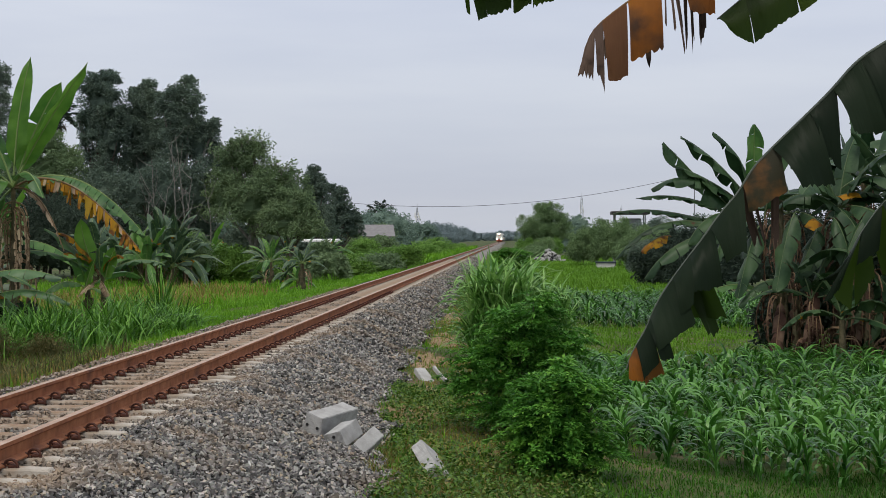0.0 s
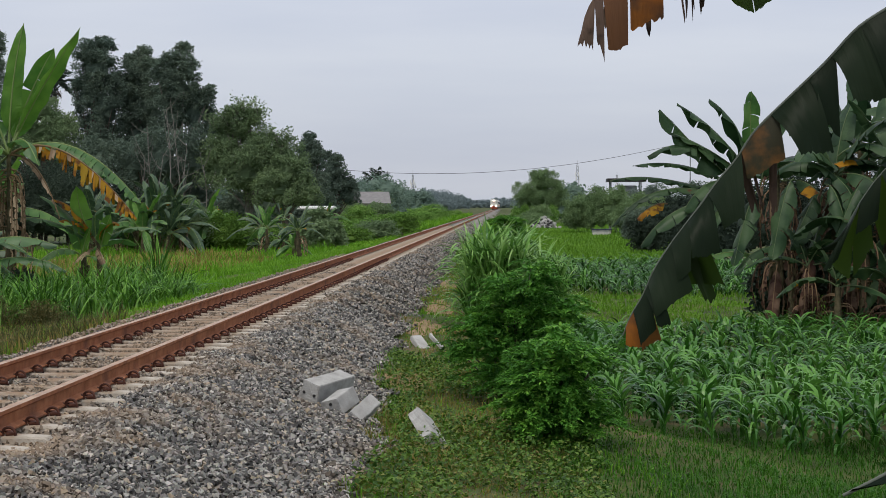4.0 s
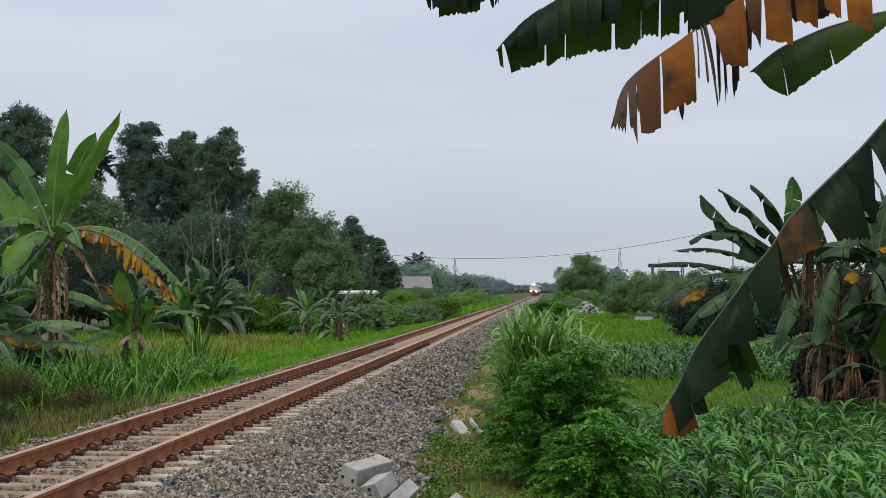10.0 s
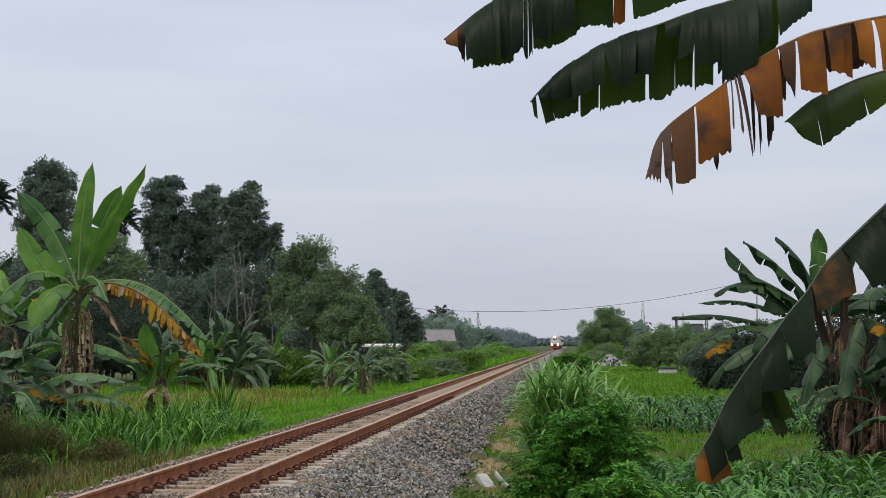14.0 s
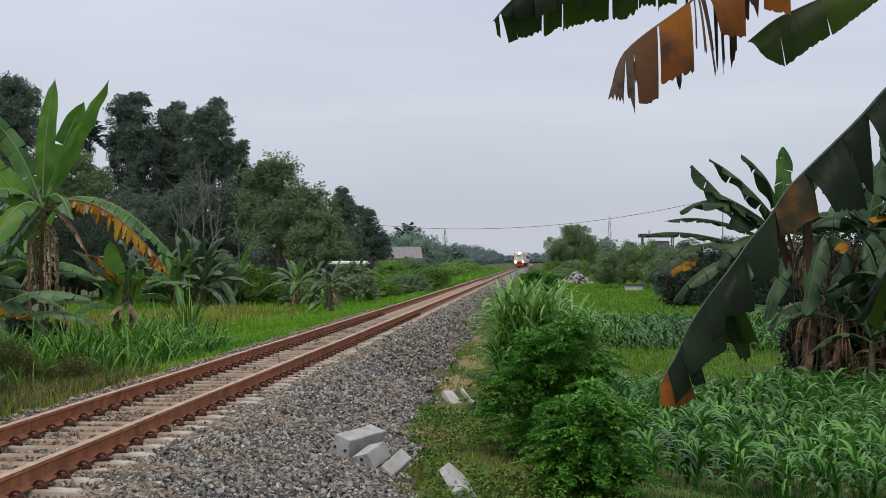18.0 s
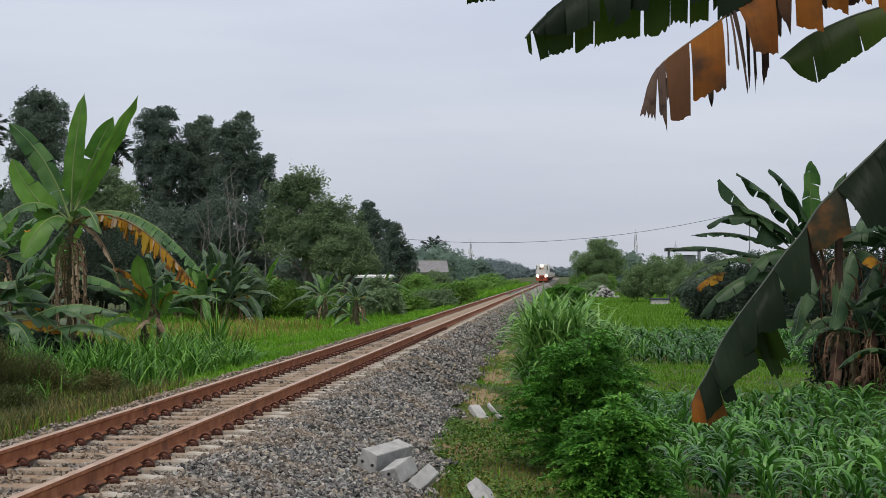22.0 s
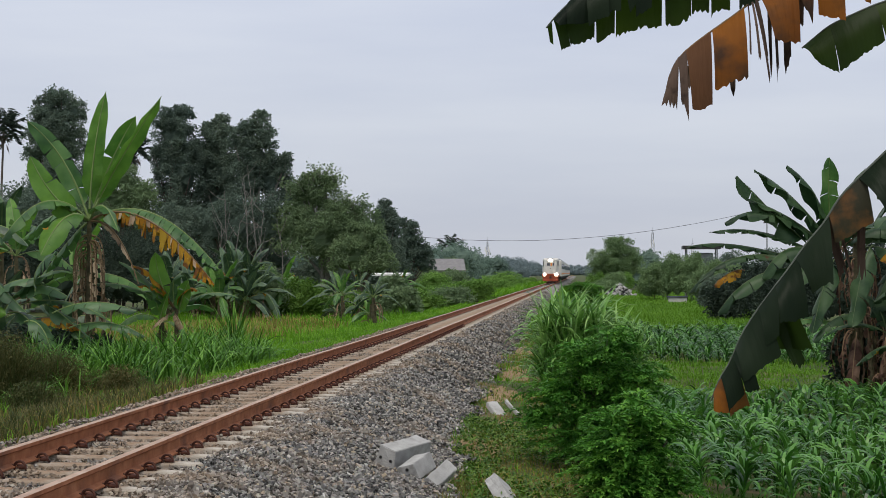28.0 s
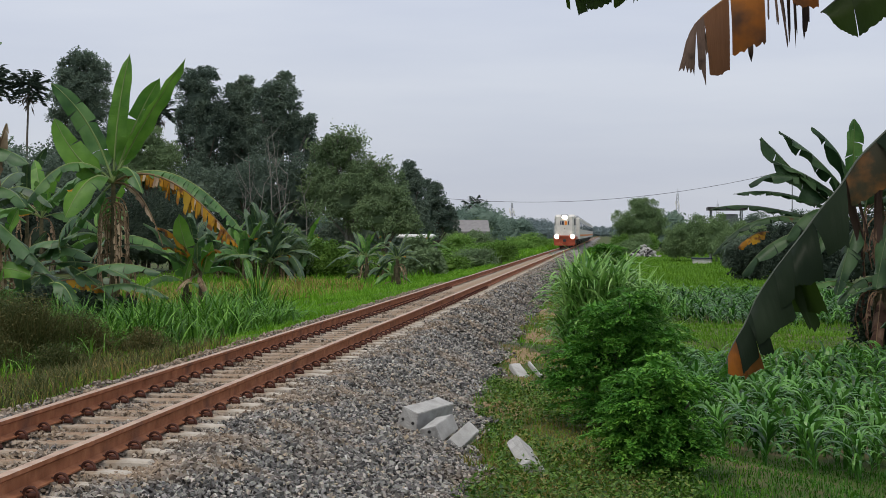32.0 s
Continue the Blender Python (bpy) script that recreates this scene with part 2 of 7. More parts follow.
STONE = stone_mat()
# grit below the stones, darkened to paint the shade in the gaps between them
GAP_GRIT = speckled("shaded_gap_grit", [(0.3, (0.018, 0.017, 0.016)), (0.5, (0.055, 0.053, 0.049)), (0.7, (0.15, 0.143, 0.13))], 26.0, 8.0, 0.9, 0.9, 28.0,
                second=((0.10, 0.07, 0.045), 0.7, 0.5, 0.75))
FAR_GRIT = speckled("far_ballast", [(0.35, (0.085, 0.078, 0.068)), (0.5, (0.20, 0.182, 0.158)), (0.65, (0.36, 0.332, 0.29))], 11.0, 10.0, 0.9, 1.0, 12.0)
EARTH = speckled("grassy_earth", [(0.3, (0.026, 0.042, 0.008)), (0.5, (0.05, 0.075, 0.013)), (0.7, (0.085, 0.095, 0.025))], 0.9, 8.0, 0.95, 0.7, 14.0,
                 second=((0.13, 0.095, 0.05), 0.5, 0.56, 0.68))
BARE_SOIL = speckled("trodden_soil", [(0.3, (0.20, 0.135, 0.07)), (0.6, (0.30, 0.21, 0.115)), (0.8, (0.38, 0.28, 0.16))], 3.0, 8.0, 0.95, 0.6, 25.0)
RUST = speckled("rusty_steel", [(0.3, (0.22, 0.078, 0.030)), (0.55, (0.34, 0.130, 0.056)), (0.75, (0.44, 0.19, 0.09))], 6.0, 8.0, 0.85, 0.25, 90.0, 0.0,
                second=((0.16, 0.065, 0.035), 1.6, 0.55, 0.7))
RAIL_TOP = speckled("worn_rail_head", [(0.3, (0.34, 0.20, 0.13)), (0.6, (0.47, 0.32, 0.22)), (0.8, (0.55, 0.42, 0.33))], 4.0, 6.0, 0.5, 0.1, 60.0, 0.15)
CLIP = speckled("rusty_clip", [(0.3, (0.035, 0.014, 0.010)), (0.7, (0.11, 0.04, 0.025))], 18.0, 6.0, 0.8, 0.3, 120.0)
CONCRETE = speckled("sleeper_concrete", [(0.3, (0.33, 0.285, 0.225)), (0.55, (0.46, 0.41, 0.34)), (0.75, (0.56, 0.51, 0.44))], 5.0, 8.0, 0.9, 0.4, 60.0,
                    second=((0.28, 0.19, 0.12), 2.2, 0.48, 0.62))
BROKEN = speckled("broken_concrete", [(0.3, (0.30, 0.292, 0.27)), (0.55, (0.39, 0.38, 0.355)), (0.75, (0.46, 0.45, 0.42))], 7.0, 10.0, 0.9, 0.35, 60.0,
                  second=((0.22, 0.21, 0.185), 3.0, 0.58, 0.72))
BARK = speckled("bark", [(0.3, (0.07, 0.055, 0.042)), (0.7, (0.17, 0.15, 0.125))], 4.0, 8.0, 0.9, 0.7, 30.0)
PALE_BARK = speckled("pale_bark", [(0.3, (0.14, 0.132, 0.115)), (0.7, (0.27, 0.258, 0.225))], 4.0, 8.0, 0.9, 0.5, 30.0)
# foliage of the wood, lightened so that the colour carries some haze
TREE_DARK = leafy("dark_foliage", [(0.15, (0.100, 0.142, 0.115)), (0.5, (0.144, 0.194, 0.147)), (0.85, (0.188, 0.245, 0.17))], 0.8, 0.1, 0.5, 0.35, 0.2)
TREE_MID = leafy("mid_foliage", [(0.15, (0.135, 0.198, 0.105)), (0.5, (0.185, 0.262, 0.13)), (0.85, (0.24, 0.325, 0.155))], 0.75, 0.12, 0.5, 0.4, 0.25)
# field trees and far shrubs: the haze is put in as lighter leaf colour
TREE_FIELD = leafy("field_tree_foliage", [(0.15, (0.14, 0.212, 0.098)), (0.5, (0.18, 0.268, 0.122)), (0.85, (0.225, 0.32, 0.142))], 0.8, 0.1, 0.5, 0.3, 0.2)
SHRUB_FAR = leafy("far_shrub_leaves", [(0.15, (0.10, 0.195, 0.040)), (0.5, (0.165, 0.31, 0.065)), (0.85, (0.25, 0.41, 0.10))], 0.75, 0.15, 0.42, 0.4)
# leaf colours of the far woods, greyed and blued to contain the haze
TREE_HAZED = leafy("hazed_far_foliage", [(0.15, (0.150, 0.195, 0.205)), (0.5, (0.19, 0.242, 0.248)), (0.85, (0.23, 0.285, 0.28))], 0.9, 0.05, 0.4, 0.05, 0.25)
TREE_HAZED_NEAR = leafy("hazed_wood_foliage", [(0.15, (0.122, 0.180, 0.148)), (0.5, (0.172, 0.244, 0.192)), (0.85, (0.225, 0.305, 0.225))], 0.9, 0.05, 0.4, 0.12, 0.25)
SHRUB = leafy("shrub_leaves", [(0.15, (0.05, 0.11, 0.016)), (0.5, (0.098, 0.195, 0.03)), (0.85, (0.17, 0.29, 0.05))], 0.65, 0.2, 0.38, 0.8)
FERNY = leafy("feathery_leaves", [(0.1, (0.028, 0.115, 0.014)), (0.5, (0.085, 0.255, 0.030)), (0.9, (0.225, 0.46, 0.062))], 0.55, 0.25, 0.35, 3.0)
# foliage with the shade under a canopy put into its dark colour
SHADE_LEAF = leafy("shade_coloured_foliage", [(0.15, (0.022, 0.034, 0.026)), (0.5, (0.040, 0.058, 0.042)), (0.85, (0.066, 0.092, 0.060))], 0.8, 0.1, 0.3, 0.6, 0.3)
CLIMBER = leafy("climber_leaves", [(0.1, (0.028, 0.085, 0.014)), (0.5, (0.065, 0.165, 0.028)), (0.9, (0.14, 0.27, 0.055))], 0.5, 0.35, 0.3, 1.5, 0.7)
GRASS = leafy("lush_grass", [(0.1, (0.060, 0.165, 0.008)), (0.5, (0.125, 0.31, 0.016)), (0.85, (0.22, 0.42, 0.035))], 0.6, 0.15, 0.42, 0.35)
GRASS_TALL = leafy("tall_broad_grass", [(0.1, (0.030, 0.100, 0.010)), (0.5, (0.078, 0.215, 0.022)), (0.85, (0.18, 0.37, 0.055))], 0.5, 0.3, 0.32, 1.2, 0.9)
GRASS_DRY = leafy("dry_grass", [(0.1, (0.11, 0.12, 0.022)), (0.5, (0.26, 0.20, 0.055)), (0.9, (0.42, 0.30, 0.12))], 0.75, 0.2, 0.35, 0.6)
WEED = leafy("straggly_weed", [(0.1, (0.034, 0.050, 0.014)), (0.5, (0.076, 0.092, 0.027)), (0.9, (0.17, 0.14, 0.056))], 0.7, 0.2, 0.3, 0.9, 0.6)
GRASS_DEEP = leafy("deep_green_grass", [(0.1, (0.018, 0.072, 0.004)), (0.5, (0.036, 0.132, 0.007)), (0.85, (0.078, 0.205, 0.013))], 0.6, 0.2, 0.3, 0.5)
CANE = leafy("cane_grass", [(0.1, (0.060, 0.165, 0.026)), (0.5, (0.160, 0.34, 0.064)), (0.9, (0.33, 0.52, 0.155))], 0.4, 0.4, 0.35, 1.5, 0.85)
CORN = leafy("corn_leaves", [(0.1, (0.010, 0.052, 0.005)), (0.5, (0.038, 0.142, 0.014)), (0.9, (0.125, 0.30, 0.048))], 0.33, 0.4, 0.35, 0.7, 0.95)
RICE = leafy("rice_leaves", [(0.1, (0.085, 0.20, 0.012)), (0.5, (0.125, 0.275, 0.020)), (0.9, (0.18, 0.35, 0.03))], 0.6, 0.2, 0.4, 0.2)
CREEPER = leafy("creeping_weeds", [(0.1, (0.026, 0.070, 0.007)), (0.45, (0.062, 0.140, 0.014)), (0.75, (0.13, 0.22, 0.030)), (1.0, (0.21, 0.19, 0.055))], 0.55, 0.3, 0.3, 1.5, 0.8)
BANANA = blade_mat("banana_leaf", [(0.25, (0.045, 0.12, 0.028)), (0.5, (0.085, 0.20, 0.045)), (0.75, (0.14, 0.27, 0.065))], through_light=0.3)
BANANA_LUSH = blade_mat("lush_banana_leaf", [(0.25, (0.032, 0.095, 0.023)), (0.5, (0.062, 0.155, 0.037)), (0.75, (0.108, 0.22, 0.056))], through_light=0.3)
BANANA_YOUNG = blade_mat("young_banana_leaf", [(0.25, (0.055, 0.165, 0.018)), (0.75, (0.16, 0.33, 0.044))], through_light=0.4, relief=0.9)
BANANA_DEEP = blade_mat("deep_banana_leaf", [(0.25, (0.028, 0.078, 0.026)), (0.5, (0.055, 0.130, 0.042)), (0.75, (0.095, 0.185, 0.065))], through_light=0.25)
BANANA_DULL = blade_mat("dull_banana_leaf", [(0.25, (0.022, 0.052, 0.024)), (0.5, (0.045, 0.090, 0.040)), (0.75, (0.085, 0.14, 0.065))], through_light=0.15)
BANANA_OLD = blade_mat("scorched_banana_leaf", [(0.25, (0.25, 0.11, 0.006)), (0.5, (0.42, 0.205, 0.010)), (0.75, (0.36, 0.23, 0.02))], dry=(0.14, 0.055, 0.015),
                       dry_lo=0.48, dry_hi=0.60, dry_scale=5.0, spec=0.2, rough=0.65)
BANANA_STRAW = blade_mat("straw_banana_leaf", [(0.25, (0.20, 0.14, 0.085)), (0.5, (0.40, 0.29, 0.18)), (0.75, (0.60, 0.46, 0.30))], rough=0.8, through_light=0.2)
BANANA_DEAD = blade_mat("dead_banana_leaf", [(0.25, (0.12, 0.075, 0.045)), (0.5, (0.30, 0.205, 0.125)), (0.75, (0.52, 0.39, 0.25))], rough=0.8, through_light=0.2)
# backlit leaves: their unlit near side is put into this near-black green
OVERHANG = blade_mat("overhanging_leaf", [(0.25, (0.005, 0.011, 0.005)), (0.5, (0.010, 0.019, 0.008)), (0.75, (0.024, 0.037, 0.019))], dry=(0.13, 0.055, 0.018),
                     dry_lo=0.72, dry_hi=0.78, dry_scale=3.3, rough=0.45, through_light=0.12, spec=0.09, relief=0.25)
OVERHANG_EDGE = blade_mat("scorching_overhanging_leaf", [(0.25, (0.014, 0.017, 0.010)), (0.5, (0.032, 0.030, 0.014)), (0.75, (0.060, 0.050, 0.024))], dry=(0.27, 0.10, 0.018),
                          dry_lo=0.46, dry_hi=0.64, dry_scale=6.5, rough=0.6, through_light=0.2, spec=0.2, relief=0.2)
# underside, its green brightened to paint the light that comes through the leaf
OVERHANG_UNDER = blade_mat("lit_through_leaf_underside", [(0.25, (0.018, 0.037, 0.005)), (0.5, (0.034, 0.064, 0.007)), (0.75, (0.055, 0.090, 0.010))], dry=(0.22, 0.10, 0.02),
                           dry_lo=0.72, dry_hi=0.76, through_light=0.45, spec=0.2, relief=0.2)
OVERHANG_DRY = blade_mat("withered_overhanging_leaf", [(0.25, (0.19, 0.060, 0.010)), (0.5, (0.33, 0.115, 0.013)), (0.75, (0.42, 0.155, 0.018))],
                         dry=(0.075, 0.036, 0.018), dry_lo=0.48, dry_hi=0.66, dry_scale=7.0, through_light=0.34, rough=0.7, spec=0.2, relief=0.6)
OVERHANG_WITHER = blade_mat("half_withered_overhanging_leaf", [(0.25, (0.055, 0.026, 0.014)), (0.5, (0.115, 0.052, 0.024)), (0.75, (0.20, 0.088, 0.034))],
                            dry=(0.05, 0.034, 0.026), dry_lo=0.52, dry_hi=0.62, dry_scale=9.0, through_light=0.3, rough=0.75, spec=0.2, relief=0.6)
OVERHANG_BROWN = blade_mat("shrivelled_overhanging_leaf", [(0.25, (0.05, 0.034, 0.026)), (0.5, (0.10, 0.066, 0.050)), (0.75, (0.17, 0.115, 0.085))],
                           dry=(0.025, 0.018, 0.015), dry_lo=0.54, dry_hi=0.64, dry_scale=9.0, through_light=0.2, rough=0.85, spec=0.15, relief=0.6)
GROVE_LEAF = blade_mat("grove_leaf", [(0.25, (0.010, 0.028, 0.010)), (0.5, (0.025, 0.060, 0.022)), (0.75, (0.064, 0.115, 0.046))], dry=(0.10, 0.05, 0.025), dry_lo=0.69, dry_hi=0.73, through_light=0.2, rough=0.42, spec=0.26)
SKIRT = blade_mat("withered_skirt", [(0.25, (0.034, 0.018, 0.012)), (0.5, (0.085, 0.046, 0.032)), (0.75, (0.21, 0.135, 0.092))], rough=0.85, through_light=0.2, spec=0.2)
RIB = plain("leaf_rib", (0.20, 0.27, 0.09), 0.5)
RIB_DULL = plain("dull_leaf_rib", (0.10, 0.14, 0.06), 0.6)
RIB_DARK = plain("dark_leaf_rib", (0.10, 0.115, 0.09), 0.6)
RIB_DRY = plain("dry_leaf_rib", (0.20, 0.13, 0.07), 0.8)
STEM = speckled("banana_stem", [(0.3, (0.045, 0.038, 0.020)), (0.5, (0.085, 0.075, 0.038)), (0.7, (0.16, 0.125, 0.07))], 7.0, 8.0, 0.8, 0.8, 25.0)
WHITE_PAINT = plain("white_paint", (0.78, 0.77, 0.74), 0.45)
CREAM_PAINT = plain("cream_paint", (0.62, 0.60, 0.55), 0.5)
RED_PAINT = plain("red_paint", (0.36, 0.075, 0.035), 0.5)
ORANGE_PAINT = plain("orange_paint", (0.75, 0.25, 0.04), 0.45)
NAVY_PAINT = plain("navy_paint", (0.03, 0.035, 0.07), 0.45)
GREY_STEEL = plain("grey_steel", (0.28, 0.29, 0.30), 0.55, 0.3)
DARK_STEEL = plain("dark_steel", (0.045, 0.043, 0.042), 0.6, 0.3)
ROOF_TILE = plain("roof_sheet", (0.21, 0.20, 0.195), 0.75)
HUT_WALL = plain("hut_wall", (0.45, 0.42, 0.38), 0.85)
WIRE = plain("cable_sheath", (0.05, 0.05, 0.055), 0.6)
LAMP = glow("headlamp_glass", (1.0, 0.92, 0.78), 9.0)
m_glass, _, _, b_glass = mat("dark_window_glass", 0.08, 0.0, 0.6)
b_glass.inputs["Base Color"].default_value = (0.02, 0.024, 0.03, 1)
GLASS = m_glass

# ---- mesh helpers ----
rng = np.random.default_rng(7)


def mesh_of(name, v, f, mats, uv=None, smooth=False):
    """A mesh from arrays: v (n, 3), f (m, 3 or 4), or several (faces, material index) in a list."""
    me = bpy.data.meshes.new(name)
    groups = f if isinstance(f, list) else [(f, 0)]
    v = np.asarray(v, np.float32)
    me.vertices.add(len(v))
    me.vertices.foreach_set("co", v.ravel())
    loops = np.concatenate([np.asarray(g, np.int32).ravel() for g, _ in groups])
    sizes = np.concatenate([np.full(len(g), np.asarray(g).shape[1], np.int32) for g, _ in groups])
    idx = np.concatenate([np.full(len(g), k, np.int32) for g, k in groups])
    me.loops.add(len(loops))
    me.loops.foreach_set("vertex_index", loops)
    me.polygons.add(len(sizes))
    starts = np.concatenate([[0], np.cumsum(sizes)[:-1]]).astype(np.int32)
    me.polygons.foreach_set("loop_start", starts)
    me.polygons.foreach_set("material_index", idx)
    me.polygons.foreach_set("use_smooth", np.full(len(sizes), bool(smooth)))
    if uv is not None:
        lay = me.uv_layers.new(name="UVMap")
        lay.data.foreach_set("uv", np.asarray(uv, np.float32)[loops].ravel())
    for m in mats if isinstance(mats, (list, tuple)) else [mats]:
        me.materials.append(m)
    me.update()
    me.validate()
    return me


class Geo:
    """Collects pieces of geometry: vertices, faces by material, UV."""

    def __init__(self):
        self.v, self.f, self.uv, self.n = [], {}, [], 0

    def add(self, v, f, k=0, uv=None):
        v = np.asarray(v, float).reshape(-1, 3)
        f = np.asarray(f, int)
        self.f.setdefault((k, f.shape[1]), []).append(f + self.n)
        self.v.append(v)
        self.uv.append(np.zeros((len(v), 2)) if uv is None else np.asarray(uv, float))
        self.n += len(v)
        return self

    def mesh(self, name, mats, smooth=False):
        groups = [(np.concatenate(fs), k) for (k, _), fs in self.f.items()]
        return mesh_of(name, np.concatenate(self.v), groups, mats, np.concatenate(self.uv), smooth)


def part(name, geo, material, parent, label="", smooth=False, at=None):
    """Links a Geo, a bmesh or a mesh as one mesh object under its thing."""
    if isinstance(geo, Geo):
        me = geo.mesh(name, material, smooth)
    elif isinstance(geo, bmesh.types.BMesh):
        me = bpy.data.meshes.new(name)
        geo.to_mesh(me)
        geo.free()
        me.materials.append(material)
        if smooth:
            me.polygons.foreach_set("use_smooth", np.ones(len(me.polygons), bool))
    else:
        me = geo
    ob = new(name, me)
    ob.parent = parent
    if at is not None:
        ob.matrix_basis = at
    if label:
        tagged(ob, label)
    return ob


def thing(name, x, y, z, label, category, group="", kind="", rz=0, rx=0, ry=0):
    ob = new(name)
    ob.empty_display_size = 0.3
    ob.matrix_basis = pose(x, y, z, rx, ry, rz)
    return tagged(ob, label, category, group, kind)


def stuff(name, me, label, category, kind="stuff"):
    return tagged(new(name, me), label, category, "", kind)


def box(g, c, s, k=0, bevel=0.0, m=None):
    """A box with chamfered upright and top edges added to g: centre c, size s."""
    x, y, z = (v / 2 for v in s)
    if bevel <= 0:
        v = np.array([[i * x, j * y, w * z] for w in (-1, 1) for j in (-1, 1) for i in (-1, 1)])
        f = np.array([[0, 2, 3, 1], [4, 5, 7, 6], [0, 1, 5, 4], [2, 6, 7, 3], [0, 4, 6, 2], [1, 3, 7, 5]])
    else:
        e = min(bevel, x * 0.9, y * 0.9, z * 0.9)

        def ring(ax, ay, h):
            return [[ax, -ay + e, h], [ax, ay - e, h], [ax - e, ay, h], [-ax + e, ay, h], [-ax, ay - e, h], [-ax, -ay + e, h], [-ax + e, -ay, h], [ax - e, -ay, h]]
        top = [[px * (x - e) / x, py * (y - e) / y, z] for px, py, _ in ring(x, y, 0)]
        v = np.array(ring(x, y, -z) + ring(x, y, z - e) + top)
        f = [[r * 8 + i, r * 8 + (i + 1) % 8, r * 8 + 8 + (i + 1) % 8, r * 8 + 8 + i] for r in (0, 1) for i in range(8)]
        f += [[16, 17, 18, 19], [16, 19, 20, 23], [20, 21, 22, 23], [0, 3, 2, 1], [0, 7, 4, 3], [4, 7, 6, 5]]
        f = np.array(f)
    v = v + np.array(c)
    if m is not None:
        v = np.array([m @ Vector(p) for p in v])
    g.add(v, f, k)
    return g


def tube(g, pts, radii, sides=6, k=0, cap=False):
    """A tapered tube along points."""
    p = np.asarray(pts, float)
    r = np.broadcast_to(np.asarray(radii, float), (len(p),))
    d = np.gradient(p, axis=0)
    d /= np.linalg.norm(d, axis=1)[:, None] + 1e-9
    ref = np.array([0.31, 0.17, 0.93]) if abs(d[0][2]) < 0.8 else np.array([0.9, 0.3, 0.1])
    a = np.cross(d, ref)
    a /= np.linalg.norm(a, axis=1)[:, None] + 1e-9
    b = np.cross(d, a)
    t = np.linspace(0, 2 * np.pi, sides, endpoint=False)
    v = p[:, None] + r[:, None, None] * (np.cos(t)[None, :, None] * a[:, None] + np.sin(t)[None, :, None] * b[:, None])
    f = [[i * sides + j, i * sides + (j + 1) % sides, (i + 1) * sides + (j + 1) % sides, (i + 1) * sides + j] for i in range(len(p) - 1) for j in range(sides)]
    g.add(v.reshape(-1, 3), np.array(f), k)
    if cap:
        for e, q in ((0, p[0]), (len(p) - 1, p[-1])):
            ring = v[e]
            g.add(np.vstack([ring, q[None]]), np.array([[i, (i + 1) % sides, sides] for i in range(sides)]), k)
    return g


def disc(g, c, r, depth, axis="y", k=0, sides=14):
    d = {"x": (depth, 0, 0), "y": (0, depth, 0), "z": (0, 0, depth)}[axis]
    c = np.array(c, float)
    return tube(g, [c - np.array(d) / 2, c + np.array(d) / 2], r, sides, k, True)


def blades(base, h, w, bend, seg=2, lean=0.0, az=None):
    """Many curved grass blades at once: arrays of quads."""
    n = len(base)
    az = rng.uniform(0, 2 * np.pi, n) if az is None else az
    out = np.c_[np.cos(az), np.sin(az), np.zeros(n)]
    side = np.c_[-np.sin(az), np.cos(az), np.zeros(n)]
    tw = rng.uniform(-0.8, 0.8, n)
    side = side * np.cos(tw)[:, None] + out * np.sin(tw)[:, None]
    h, w, bend = (np.broadcast_to(np.asarray(q, float), (n,)) for q in (h, w, bend))
    rows = []
    for s in np.linspace(0, 1, seg + 1):
        c = base + np.array([0, 0, 1.0]) * (h * (s - 0.55 * bend * s ** 3))[:, None] + out * (h * (bend * s ** 2 * 0.8 + lean * s))[:, None]
        ww = w * (0.75 + 0.5 * s - 1.2 * s ** 2)
        rows += [c - side * ww[:, None] / 2, c + side * ww[:, None] / 2]
    v = np.stack(rows, 1)
    k = np.arange(seg)
    f0 = np.stack([2 * k, 2 * k + 1, 2 * k + 3, 2 * k + 2], 1)
    f = (np.arange(n) * 2 * (seg + 1))[:, None, None] + f0[None]
    return v.reshape(-1, 3), f.reshape(-1, 4)


def arcs(base, length, width, az, th0, fall, seg=5):
    """Many arching leaves: each starts at the slope th0 and bends over by the angle fall along its length."""
    n = len(base)
    out = np.c_[np.cos(az), np.sin(az), np.zeros(n)]
    side = np.c_[-np.sin(az), np.cos(az), np.zeros(n)]
    length, width, th0, fall = (np.broadcast_to(np.asarray(q, float), (n,)) for q in (length, width, th0, fall))
    roll = rng.uniform(-0.5, 0.5, n)
    side = side * np.cos(roll)[:, None] + np.array([0, 0, 1.0]) * np.sin(roll)[:, None]
    p, rows = base.copy(), []
    for k in range(seg + 1):
        s = k / seg
        ww = width * (0.55 + 1.6 * s - 2.05 * s * s) * (1 if k < seg else 0.4)
        rows += [p - side * ww[:, None] / 2, p + side * ww[:, None] / 2]
        th = th0 - fall * (s + 0.5 / seg) ** 1.4
        p = p + (out * np.cos(th)[:, None] + np.array([0, 0, 1.0]) * np.sin(th)[:, None]) * (length / seg)[:, None]
    v = np.stack(rows, 1)
    k = np.arange(seg)
    f0 = np.stack([2 * k, 2 * k + 1, 2 * k + 3, 2 * k + 2], 1)
    f = (np.arange(n) * 2 * (seg + 1))[:, None, None] + f0[None]
    return v.reshape(-1, 3), f.reshape(-1, 4)


